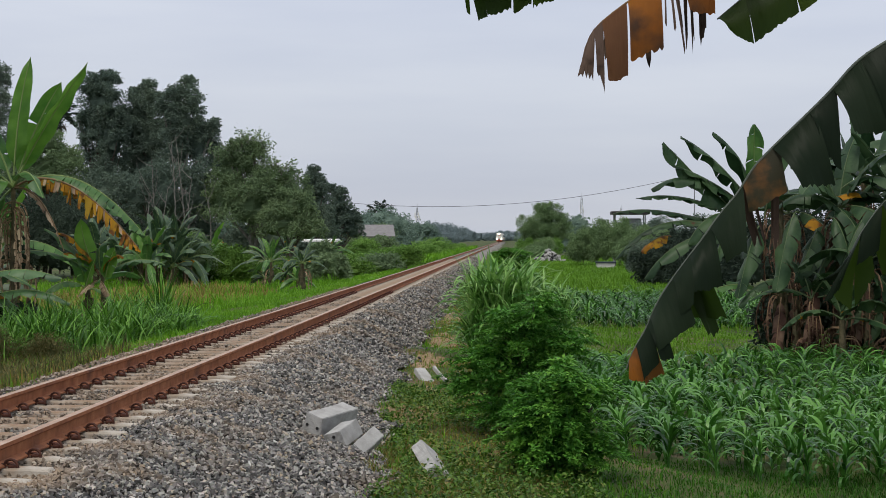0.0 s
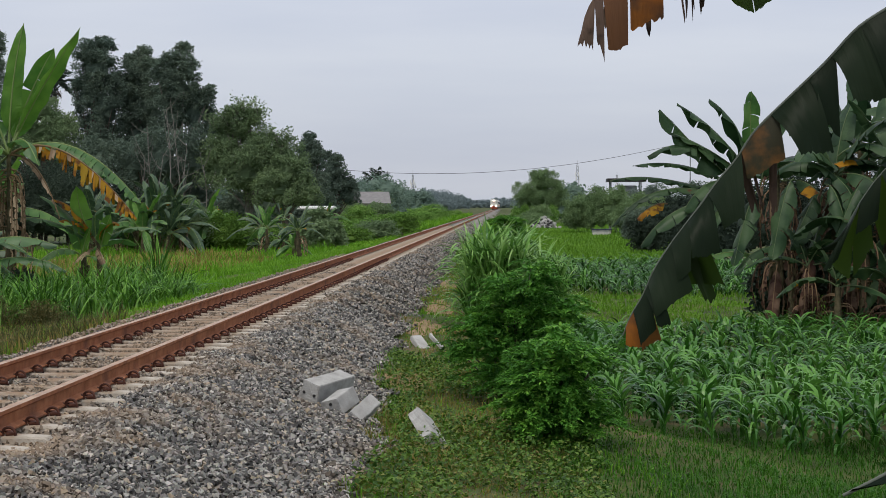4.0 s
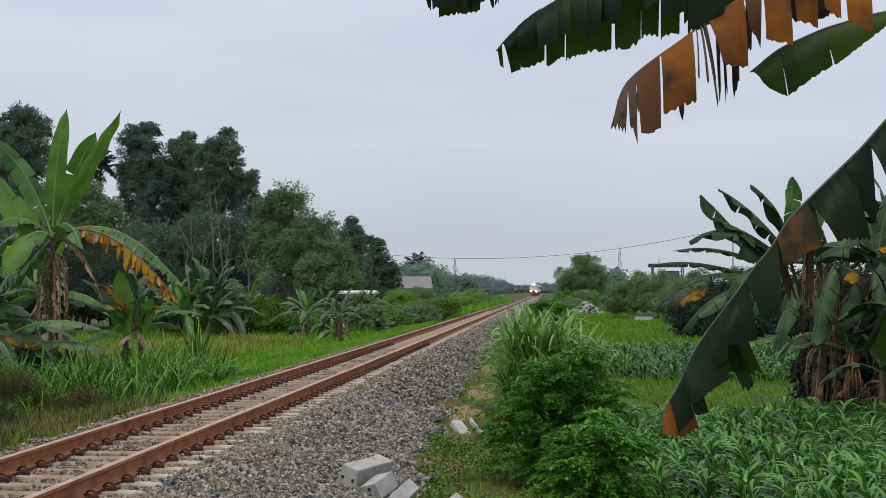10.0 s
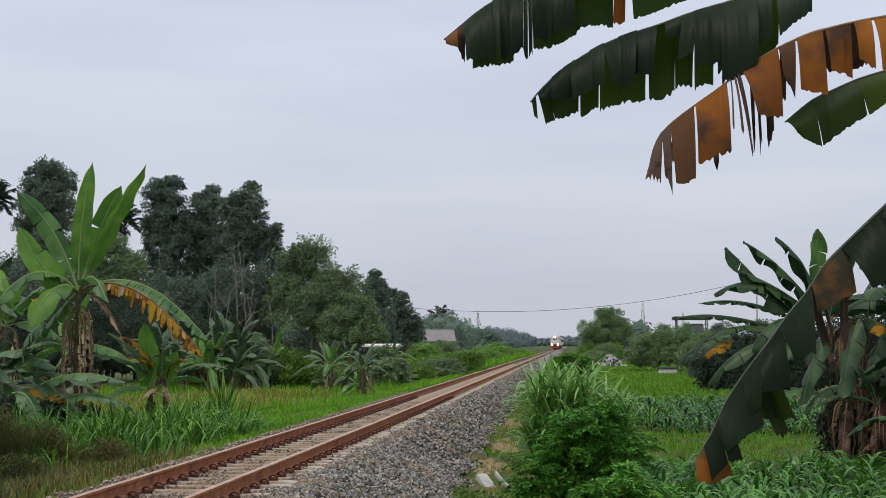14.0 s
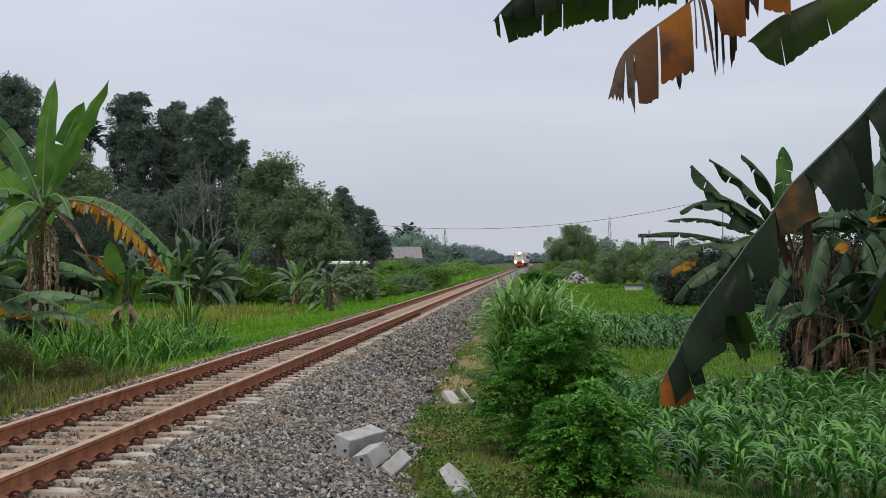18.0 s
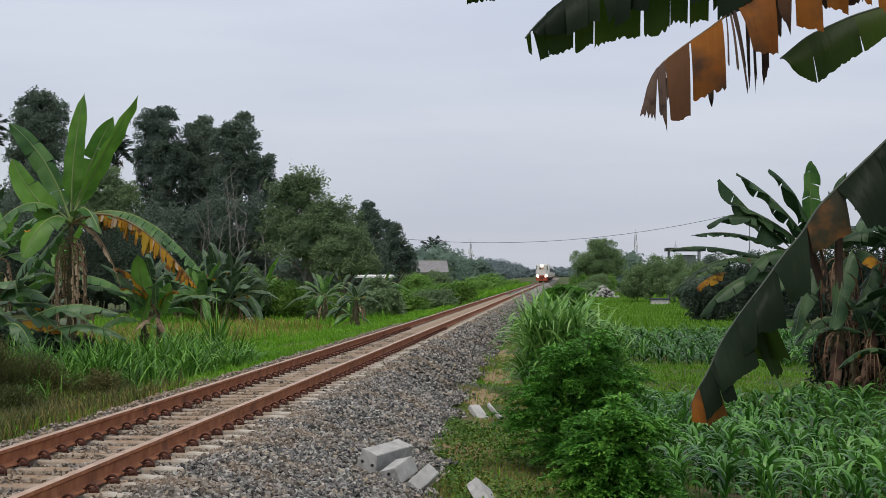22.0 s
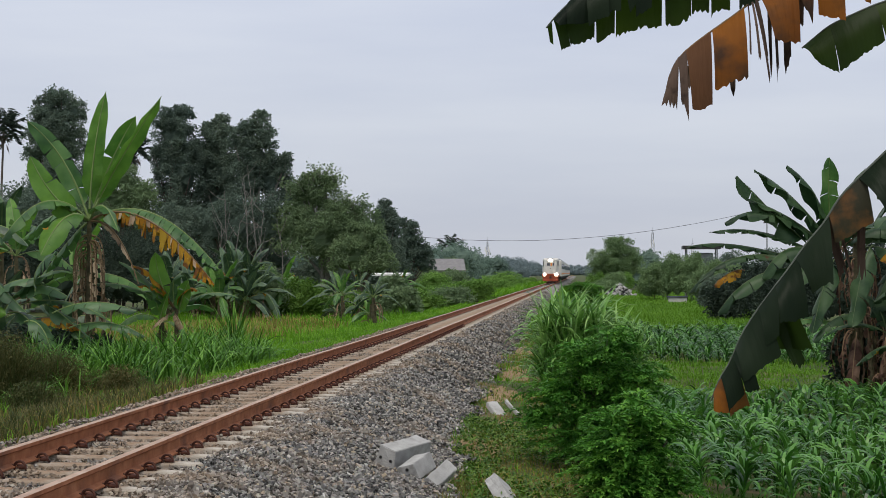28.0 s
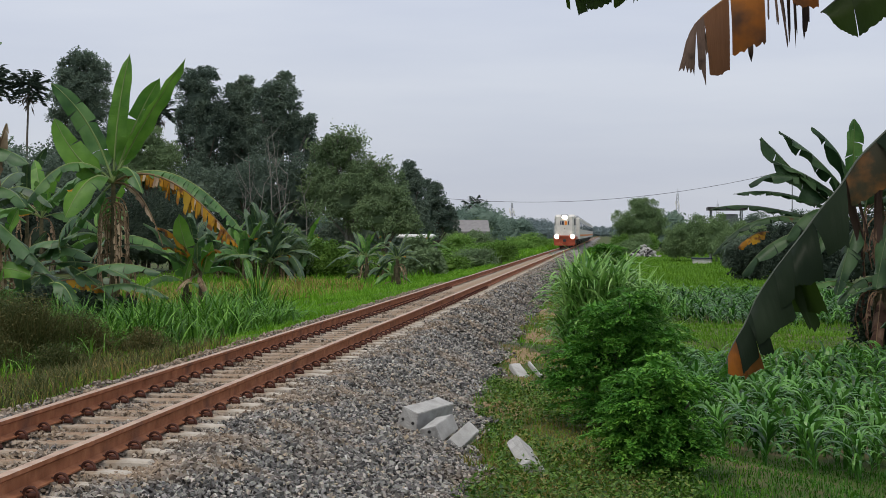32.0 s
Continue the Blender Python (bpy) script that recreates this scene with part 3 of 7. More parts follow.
def leaves(c, length, width, up=0.3, droop=0.35, axis=None):
    """Many small pointed leaves at the points c, each a folded rhombus."""
    n = len(c)
    d = rng.normal(size=(n, 3)) if axis is None else axis + rng.normal(size=(n, 3)) * 0.35
    d[:, 2] = d[:, 2] * 0.6 - droop
    d /= np.linalg.norm(d, axis=1)[:, None]
    nn = rng.normal(size=(n, 3)) + np.array([0, 0, up * 3])
    s = np.cross(d, nn)
    s /= np.linalg.norm(s, axis=1)[:, None] + 1e-9
    nn = np.cross(s, d)
    length = np.broadcast_to(length, (n,)) * rng.uniform(0.7, 1.3, n)
    width = np.broadcast_to(width, (n,)) * rng.uniform(0.7, 1.3, n)
    mid = c + d * (length * 0.45)[:, None]
    fold = nn * (width * 0.18)[:, None]
    v = np.stack([c, mid + s * (width / 2)[:, None] + fold, c + d * length[:, None], mid - s * (width / 2)[:, None] + fold], 1)
    f = np.arange(n * 4).reshape(n, 4)
    return v.reshape(-1, 3), f


# ---- ground levels ----
TRACK_X = -4.345


def toe(y):
    """Where the ballast ends on the field side."""
    y = np.asarray(y, float)
    return np.interp(y, [0, 14, 18, 24, 32, 60, 200], [-1.15, -1.2, -1.45, -1.75, -1.95, -2.1, -2.3]) + 0.10 * np.sin(y * 1.7) + 0.07 * np.sin(y * 4.1 + 1)


def bump2(x, y):
    return 0.035 * np.sin(x * 1.3 + y * 0.7) + 0.03 * np.sin(x * 0.6 - y * 1.1 + 2) + 0.02 * np.sin(x * 2.9 + y * 2.3)


def ground_z(x, y):
    x, y = np.asarray(x, float), np.asarray(y, float)
    t = toe(y)
    z = np.full(np.broadcast(x, y).shape, -1.2)
    x = np.broadcast_to(x, z.shape)
    t = np.broadcast_to(t, z.shape)
    left = np.interp(x, [-40, -14, -9.5, -7.3, -6.3], [-1.0, -0.95, -0.8, -0.55, -0.36])
    mid = np.full(z.shape, -0.36)
    u = np.clip((x + 2.85) / (t + 2.85), 0, 1)
    slope = -0.30 + (-0.72 + 0.30) * u
    v = np.clip((x - t) / (3.2 - t), 0, 1)
    right = -0.72 + (-1.2 + 0.72) * v ** 1.2
    z = np.where(x < -6.3, left, np.where(x < -2.85, mid, np.where(x < t, slope - 0.05, right)))
    soft = np.where((x < -6.6) | (x > t), 1.0, 0.2)
    return z + soft * bump2(x, y)


# ground sheet, fine near the line and reaching the horizon
gx = np.concatenate([np.linspace(-1500, -120, 12), np.linspace(-100, -24, 30), np.arange(-22, 14, 0.3), np.linspace(15, 90, 30), np.linspace(110, 1500, 12)])
gy = np.concatenate([np.linspace(-300, -10, 12), np.arange(-8, 60, 0.45), np.linspace(61, 200, 90), np.linspace(215, 3000, 30)])
XX, YY = np.meshgrid(gx, gy)
vv = np.stack([XX, YY, ground_z(XX, YY)], -1).reshape(-1, 3)
ny, nx = XX.shape
ii = np.arange((ny - 1) * nx).reshape(ny - 1, nx)[:, :-1].ravel()
ff = np.stack([ii, ii + 1, ii + nx + 1, ii + nx], 1)
ground = tagged(new("ground", mesh_of("ground", vv, ff, EARTH, smooth=True)), "uneven grassy earth beside the railway line", "ground", "", "structure")


def near_blade_field(name, xs, ys, n, h, w, bend, material, label, seg=2, mask=None, category="grass"):
    x, y = rng.uniform(*xs, n), rng.uniform(ys[0] ** 0.5, ys[1] ** 0.5, n) ** 2
    keep = np.ones(n, bool) if mask is None else mask(x, y)
    x, y = x[keep], y[keep]
    p = np.c_[x, y, ground_z(x, y) - 0.02]
    hh = rng.uniform(*h, len(p)) * (0.8 + 0.35 * np.sin(x * 0.9 + y * 0.35) * np.sin(y * 0.6 - x * 0.3))
    v, f = blades(p, hh, rng.uniform(*w, len(p)) * (1 + np.clip(y - 25, 0, 80) / 45), rng.uniform(*bend, len(p)), seg)
    return stuff(name, mesh_of(name, v, f, material), label, category)

# ---- railway track ----


def ballast_z(x, y):
    x, y = np.asarray(x, float), np.asarray(y, float)
    t = toe(y)
    u = np.clip((x + 2.95) / (t + 2.95), 0, 1)
    top = np.where(x < -5.4, np.interp(x, [-6.4, -5.9, -5.4], [-0.46, -0.24, -0.19]), np.interp(x, [-5.35, -4.95, -4.75, -3.95, -3.75, -3.3, -3.1], [-0.195, -0.20, -0.207, -0.207, -0.20, -0.195, -0.19]))
    return np.where(x < -2.95, top, -0.19 - 0.495 * u ** 0.95) + 0.012 * np.sin(x * 5 + y * 2.3) + 0.012 * np.sin(y * 3.1 - x * 3)


by = np.concatenate([np.arange(-6, 60, 0.4), np.linspace(61, 900, 120)])
bu = np.linspace(0, 1, 26)
BX = -6.4 + (toe(by)[:, None] + 0.06 + 6.4) * bu[None]
BY = np.repeat(by[:, None], len(bu), 1)
bv = np.stack([BX, BY, ballast_z(BX, BY) - 0.03], -1).reshape(-1, 3)
ii = np.arange((len(by) - 1) * len(bu)).reshape(-1, len(bu))[:, :-1].ravel()
bf = np.stack([ii, ii + 1, ii + len(bu) + 1, ii + len(bu)], 1)
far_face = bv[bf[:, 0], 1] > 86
ballast = tagged(new("ballast_bed", mesh_of("ballast_bed", bv, [(bf[~far_face], 0), (bf[far_face], 1)], [GAP_GRIT, FAR_GRIT], smooth=True)),
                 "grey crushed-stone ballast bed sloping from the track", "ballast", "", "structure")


def stones(x, y, size, blocky=False):
    """Crushed stones as small closed solids: blunt six-sided lumps near by, eight-faced ones further off."""
    n = len(x)
    if blocky:
        corner = np.array([[i, j, k] for k in (-1, 1) for j in (-1, 1) for i in (-1, 1)], float) * 0.72
        v = (corner[None] + rng.uniform(-0.32, 0.32, (n, 8, 3))) * rng.uniform((1.0, 0.6, 0.5), (1.65, 1.0, 0.85), (n, 1, 3))
        f0 = np.array([[0, 2, 3, 1], [4, 5, 7, 6], [0, 1, 5, 4], [2, 6, 7, 3], [0, 4, 6, 2], [1, 3, 7, 5]])
    else:
        corner = np.array([[1, 0, 0], [0, 1, 0], [-1, 0, 0], [0, -1, 0], [0, 0, 1], [0, 0, -1]], float)
        v = corner[None] * rng.uniform((1.0, 0.8, 0.5), (1.5, 1.2, 0.9), (n, 1, 3)) + rng.uniform(-0.35, 0.35, (n, 6, 3))
        f0 = np.array([[0, 1, 4], [1, 2, 4], [2, 3, 4], [3, 0, 4], [1, 0, 5], [2, 1, 5], [3, 2, 5], [0, 3, 5]])
    q = rng.normal(size=(n, 4)) * np.array([1, 0.45, 0.45, 1])
    q /= np.linalg.norm(q, axis=1)[:, None]
    a, b, c, d = q.T
    rot = np.stack([1 - 2 * (c * c + d * d), 2 * (b * c - a * d), 2 * (b * d + a * c), 2 * (b * c + a * d), 1 - 2 * (b * b + d * d), 2 * (c * d - a * b),
                    2 * (b * d - a * c), 2 * (c * d + a * b), 1 - 2 * (b * b + c * c)], 1).reshape(n, 3, 3)
    v = np.einsum("nij,nkj->nki", rot, v) * (size / 2.4)[:, None, None]
    z = ballast_z(x, y) + rng.uniform(-0.15, 0.4, n) * size
    v += np.stack([x, y, z], 1)[:, None]
    f = (np.arange(n) * v.shape[1])[:, None, None] + f0[None]
    return v.reshape(-1, 3), f.reshape(-1, f0.shape[1])


def stone_patch(x0, x1, y0, y1, density, size):
    n = int((x1 - x0) * (y1 - y0) * density)
    x, y = rng.uniform(x0, x1, n), rng.uniform(y0, y1, n)
    keep = x < toe(y) + rng.uniform(-0.15, 0.2, n)
    return x[keep], y[keep], rng.uniform(*size, keep.sum())


near_bits = [stone_patch(-3.4, -0.9, 9.4, 20, 900, (0.028, 0.060)), stone_patch(-3.4, -1.1, 20, 30, 620, (0.033, 0.066)), stone_patch(-5.3, -3.4, 9.4, 24, 330, (0.026, 0.052))]
far_bits = [stone_patch(-3.4, -1.4, 30, 48, 240, (0.05, 0.09)), stone_patch(-3.4, -1.5, 48, 95, 120, (0.07, 0.11)), stone_patch(-3.4, -1.6, 95, 150, 60, (0.09, 0.14)), stone_patch(-5.3, -3.4, 24, 50, 120, (0.04, 0.06)),
            stone_patch(-6.3, -5.3, 10, 60, 110, (0.035, 0.07))]
g = Geo()
g.add(*stones(*(np.concatenate(c) for c in zip(*near_bits)), blocky=True))
g.add(*stones(*(np.concatenate(c) for c in zip(*far_bits))))
part("crushed_stones", g, STONE, ballast)
tagged(bpy.data.objects["crushed_stones"], kind="stuff")

track = thing("railway_track", TRACK_X, 0, 0, "rusty single railway track on concrete sleepers and grey ballast", "railway track")
RAIL_HALF = 0.565
prof = [(-0.036, 0.0), (0.036, 0.0), (0.038, -0.028), (0.012, -0.045), (0.009, -0.125), (0.068, -0.147), (0.068, -0.16), (-0.068, -0.16), (-0.068, -0.147), (-0.009, -0.125),
        (-0.012, -0.045), (-0.038, -0.028)]
ry = np.concatenate([np.arange(-8, 60, 1.0), np.linspace(60, 1200, 80)])
for side in (-1, 1):
    g = Geo()
    wob = 0.006 * np.sin(ry * 0.23 + side) + 0.004 * np.sin(ry * 0.61)
    p = np.array(prof)
    v = np.stack([np.broadcast_to(p[None, :, 0], (len(ry), 12)) + side * RAIL_HALF + wob[:, None], np.repeat(ry[:, None], 12, 1),
                  np.broadcast_to(p[None, :, 1], (len(ry), 12))], -1)
    f = np.array([[i * 12 + j, i * 12 + (j + 1) % 12, (i + 1) * 12 + (j + 1) % 12, (i + 1) * 12 + j] for i in range(len(ry) - 1) for j in range(12)])
    head = np.array([(k % 12) == 0 for k in range(len(f))])
    g.add(v.reshape(-1, 3), f[~head], 0)
    g.f.setdefault((1, 4), []).append(f[head])
    part("rail", g, [RUST, RAIL_TOP], track, "rust-brown steel rail with a worn top")

# sleepers: concrete, tapered sides, lower in the middle
g = Geo()
sx = [-1.0, -0.98, -0.78, -0.35, 0.35, 0.78, 0.98, 1.0]
sz = [-0.20, -0.175, -0.166, -0.185, -0.185, -0.166, -0.175, -0.20]
ring = []
for x, z in zip(sx, sz):
    ring += [[x, -0.125, -0.36], [x, -0.085, z - 0.015], [x, -0.07, z], [x, 0.07, z], [x, 0.085, z - 0.015], [x, 0.125, -0.36]]
f = [[i * 6 + j, i * 6 + j + 1, i * 6 + 7 + j, i * 6 + 6 + j] for i in range(7) for j in range(5)] + [[0, 1, 4, 5], [1, 2, 3, 4], [42, 47, 46, 43], [43, 46, 45, 44]]
g.add(ring, np.array(f))
sleeper_mesh = g.mesh("sleeper", CONCRETE)
# elastic clip: a looped spring bar with its shoulder
g = Geo()
a = np.linspace(-0.55, np.pi + 0.35, 12)
tube(g, np.c_[0.042 - 0.052 * np.cos(a), 0.012 * np.cos(a) - 0.02, 0.004 + 0.049 * np.sin(a)], 0.0115, 6)
tube(g, [[0.10, -0.02, -0.02], [0.075, 0.03, 0.0], [0.03, 0.06, 0.012], [-0.03, 0.045, 0.018]], 0.012, 5)
tube(g, [[-0.02, -0.02, 0.0], [-0.035, 0.02, 0.014]], 0.012, 5)
box(g, (0.045, 0.02, 0.0), (0.06, 0.08, 0.03), 0, 0.008)
clip_mesh = g.mesh("rail_clip", CLIP, True)
n_clip = 0
for i in range(-12, 300):
    y = 4.0 + i * 0.6 + 0.015 * math.sin(i * 2.1)
    if i < 230:
        part("sleeper", sleeper_mesh, CONCRETE, track, at=pose(0.012 * math.sin(i * 1.7), y, 0.004 * math.sin(i), 0, 0, 0.8 * math.sin(i * 3.3)))
    for side in (-1, 1):
        for face in (-1, 1):
            m = pose(side * RAIL_HALF + face * 0.075, y, -0.155, 0, 0, 0 if face > 0 else 180)
            if 8 <= i < 82 and n_clip < 300:
                part("rail_clip", clip_mesh, CLIP, track, at=m)
                n_clip += 1

# ---- broken sleeper ends on the slope ----


def chunk(name, size, at, label, seed, holes=True):
    """A broken length of concrete sleeper: tapered section, chipped edges, a rough broken face, dark discs as the shade
    of cast-in holes.
    """
    r = random.Random(seed)
    bm = bmesh.new()
    bmesh.ops.create_cube(bm, size=1.0)
    for v in bm.verts:
        taper = 0.82 if v.co.z > 0 else 1.0
        v.co.x *= size[0]
        v.co.y *= size[1] * taper
        v.co.z *= size[2]
    bmesh.ops.bevel(bm, geom=bm.edges[:], offset=0.007, segments=2, affect="EDGES")
    bmesh.ops.subdivide_edges(bm, edges=[e for e in bm.edges if e.calc_length() > 0.06], cuts=3, use_grid_fill=True)
    for v in bm.verts:
        k = noise.noise(v.co * 9 + Vector((seed, 0, 0)))
        end = max(0.0, v.co.x / size[0] * 2 - 0.8) * 5
        v.co += v.normal * (0.010 * k - 0.012 * max(0.0, noise.noise(v.co * 16 + Vector((seed, seed, 0))) - 0.15) + end * 0.010 * noise.noise(v.co * 22 + Vector((0, seed, 0))))
    ob = thing(name, 0, 0, 0, label, "concrete block", "broken sleeper pieces")
    ob.matrix_basis = at
    part("body", bm, BROKEN, ob)
    if holes:
        for k in (-1, 1):
            g = Geo()
            # no opening is cut: a dark disc paints the shade inside the hole
            disc(g, (-size[0] / 2 - 0.001, k * size[1] * 0.25, 0.01), 0.017, 0.012, "x")
            part("hole_shade_disc", g, DARK_STEEL, ob, "dark disc painted as the shade in a cast hole")
    return ob


def lying(c, along, face, thick):
    """The pose of a block whose outer face is centred on c, with its length along one direction and the face turned to another."""
    x, z = Vector(along).normalized(), Vector(face).normalized()
    y = z.cross(x).normalized()
    z = x.cross(y)
    m = Matrix((x, y, z)).transposed().to_4x4()
    m.translation = Vector(c) - z * thick / 2
    return m


chunk("concrete_block", (0.70, 0.258, 0.27), lying((-1.869, 18.018, -0.306), (0.459, 0.886, 0.066), (0.23, -0.19, 0.954), 0.27), "pale grey broken concrete sleeper end resting on ballast", 1, True)
chunk("concrete_block", (0.45, 0.216, 0.2), lying((-1.623, 17.516, -0.486), (0.309, 0.93, 0.198), (0.863, -0.362, 0.352), 0.2), "pale grey broken concrete piece tilted against another block", 2, True)
chunk("concrete_block", (0.48, 0.183, 0.13), lying((-1.424, 17.305, -0.533), (0.35, 0.889, 0.294), (0.541, -0.449, 0.711), 0.13), "pale concrete fragment standing tilted on ballast edge", 3, False)
chunk("concrete_block", (0.95, 0.165, 0.21), lying((-0.835, 16.6, -0.605), (-0.208, 0.968, 0.14), (-0.649, -0.243, 0.721), 0.21), "weathered concrete sleeper piece half sunk in weeds", 4, True)
chunk("concrete_slab", (0.6, 0.215, 0.08), lying((-1.36, 27.306, -0.667), (-0.301, 0.906, 0.298), (0.111, -0.277, 0.955), 0.08), "flat pale concrete slab lying by the ballast toe", 5, False)
chunk("concrete_slab", (0.62, 0.05, 0.06), pose(-1.10, 27.0, -0.64, 0, -16, 112), "thin pale concrete splinter lying in grass", 6, False)

# ---- banana plants ----


def bezier(p0, p1, p2, n=18):
    s = np.linspace(0, 1, n)[:, None]
    return (1 - s) ** 2 * np.array(p0) + 2 * s * (1 - s) * np.array(p1) + s * s * np.array(p2)


def resample(p, n):
    p = np.asarray(p, float)
    d = np.r_[0, np.cumsum(np.linalg.norm(np.diff(p, axis=0), axis=1))]
    # rounded through the points
    t = np.linspace(0, d[-1], n)
    q = np.stack([np.interp(t, d, p[:, k]) for k in range(3)], 1)
    for _ in range(2):
        q[1:-1] = 0.25 * q[:-2] + 0.5 * q[1:-1] + 0.25 * q[2:]
    return q


def leaf(mid, half, r, start=0.14, droop=(0.5, 0.5), tears=7, gap=0.038, rib=0.018, fall=0.3, dry=0.0, nv=3, flip=None, ragged=0.08, fine=1, hang=None, side_k=(0, 0), blunt=4, short=0.0, lost=0.0, burnt=2.0, wave=0.14):
    """One banana leaf along its midrib: the blade on both sides hangs in torn strips. droop: how far each half bends down, in radians."""
    g = Geo()
    n = len(mid)
    d = np.r_[0, np.cumsum(np.linalg.norm(np.diff(mid, axis=0), axis=1))]
    total = d[-1]
    u_all = d / total
    tang = np.gradient(mid, axis=0)
    tang /= np.linalg.norm(tang, axis=1)[:, None]
    up = np.array([0, 0, 1.0])
    lat = np.cross(tang, up)
    hint = np.cross(tang[0], up)
    if flip is not None:
        hint = np.array(flip, float)
    for i in range(n):
        if np.linalg.norm(lat[i]) < 0.25 or flip is not None:
            lat[i] = hint - tang[i] * np.dot(hint, tang[i])
        lat[i] /= np.linalg.norm(lat[i]) + 1e-9

    def at(u):
        return (np.stack([np.interp(u, u_all, mid[:, k]) for k in range(3)], -1), np.stack([np.interp(u, u_all, lat[:, k]) for k in range(3)], -1),
                np.stack([np.interp(u, u_all, tang[:, k]) for k in range(3)], -1))

    for s, dr, sk in ((-1, droop[0], side_k[0]), (1, droop[1], side_k[1])):
        cuts = sorted([start, 1.0] + [start + (1 - start) * (i + 1 + r.uniform(-0.48, 0.48)) / (tears + 1) for i in range(tears)])
        for ua, ub in zip(cuts[:-1], cuts[1:]):
            if ub - ua < 0.008:
                continue
            nu = max(2, int((ub - ua) * 18 * fine) + 2)
            uu = np.linspace(ua, ub, nu)
            p, la, ta = at(uu)
            w = half * np.clip((uu - start) / 0.16, 0, 1) ** 0.6 * np.sqrt(np.clip(1.02 - uu ** blunt, 0.0, 1))
            ang = dr + r.uniform(-1, 1) * fall
            cut = 1 - r.uniform(0, ragged) * 2 - (r.random() ** 2) * short
            if r.random() < lost:
                continue
            nrm = np.cross(la * s, ta) * s
            nrm[nrm[:, 2] < 0] *= -1
            down = -0.55 * nrm + np.array([0, 0, -0.75])
            down /= np.linalg.norm(down, axis=1)[:, None]
            rows, uvs = [], []
            sway = np.array([r.uniform(-1, 1), r.uniform(-1, 1), 0]) * fall
            wave_ph = r.uniform(0, 6.28)
            pos = p.copy()
            for k in range(nv + 1):
                v = k / nv
                shrink = 1 - gap * v * 2
                um = (ua + ub) / 2
                mid_p = at(np.array([um]))[0][0]
                rows.append(pos if k == 0 else pos + (mid_p - p) * (1 - shrink))
                uvs.append(np.c_[uu * total, np.full(nu, v * half)])
                a = ang * (v + 0.5 / nv) ** 0.7
                jag = np.array([r.uniform(-1, 1) for _ in range(nu)]) * ragged * (1 if k == nv - 1 else 0)
                way = la * s * np.cos(a) + down * np.sin(a)
                if hang is not None:
                    way = np.array(hang[0 if s < 0 else 1], float) + sway * (0.35 + v) + np.array([0, 0, -0.35 * v])
                    way = np.broadcast_to(way / np.linalg.norm(way), la.shape)
                pos = pos + way * (w * cut * (1 + jag) / nv)[:, None] + nrm * (wave * half * (v + 0.3) * np.sin(uu * total * 6.5 / (half * 3.2) + wave_ph))[:, None] / nv
            vv = np.concatenate(rows)
            f = [[k * nu + i, k * nu + i + 1, (k + 1) * nu + i + 1, (k + 1) * nu + i] for k in range(nv) for i in range(nu - 1)]
            g.add(vv, np.array(f), 1 if r.random() < dry or ub > burnt else sk, np.concatenate(uvs))
    tube(g, mid, np.linspace(rib, rib * 0.25, n), 5, 2)
    return g


def stem(h, r0, r1, seed, lean=(0, 0)):
    r = random.Random(seed)
    g = Geo()
    z = np.linspace(0, h, 8)
    p = np.c_[lean[0] * (z / h) ** 1.5, lean[1] * (z / h) ** 1.5, z]
    tube(g, p, np.linspace(r0, r1, 8), 10)
    # loose dry sheaths round the stem
    for k in range(7):
        a, zz = r.uniform(0, 6.28), r.uniform(0.2, 0.85) * h
        rr = r0 + (r1 - r0) * zz / h + 0.012
        c = np.array([lean[0] * (zz / h) ** 1.5 + rr * math.cos(a), lean[1] * (zz / h) ** 1.5 + rr * math.sin(a), zz])
        o = np.array([math.cos(a), math.sin(a), 0])
        tube(g, [c, c + o * 0.04 + np.array([0, 0, -0.2]), c + o * 0.02 + np.array([0, 0, -0.55])], [0.05, 0.045, 0.012], 5)
    return g


def add_leaf(parent, mid, half, r, mats, name="leaf", label="", **kw):
    return part(name, leaf(mid, half, r, **kw), mats, parent, label, True)


def dead_skirt(plant, top, r, n, length=1.3, spread=0.34, skin=None, half=0.12):
    """Withered leaves that hang down along the stem."""
    for _ in range(n):
        a = r.uniform(0, 6.28)
        o = np.array([math.cos(a), math.sin(a), 0])
        q = np.array(top) + np.array([0, 0, r.uniform(-0.55, 0.0)])
        ln = length * r.uniform(0.6, 1.2)
        mid = resample([q, q + o * spread * 0.9 + np.array([0, 0, 0.05]), q + o * spread * 1.3 + np.array([0, 0, -ln * 0.5]), q + o * spread + np.array([0, 0, -ln])], 10)
        add_leaf(plant, mid, half, r, [skin or BANANA_DEAD, BANANA_OLD, RIB_DRY], "dry_leaf", droop=(1.2, 1.2), tears=9, start=0.15, fall=0.6, ragged=0.3, nv=2, gap=0.2, short=0.4)


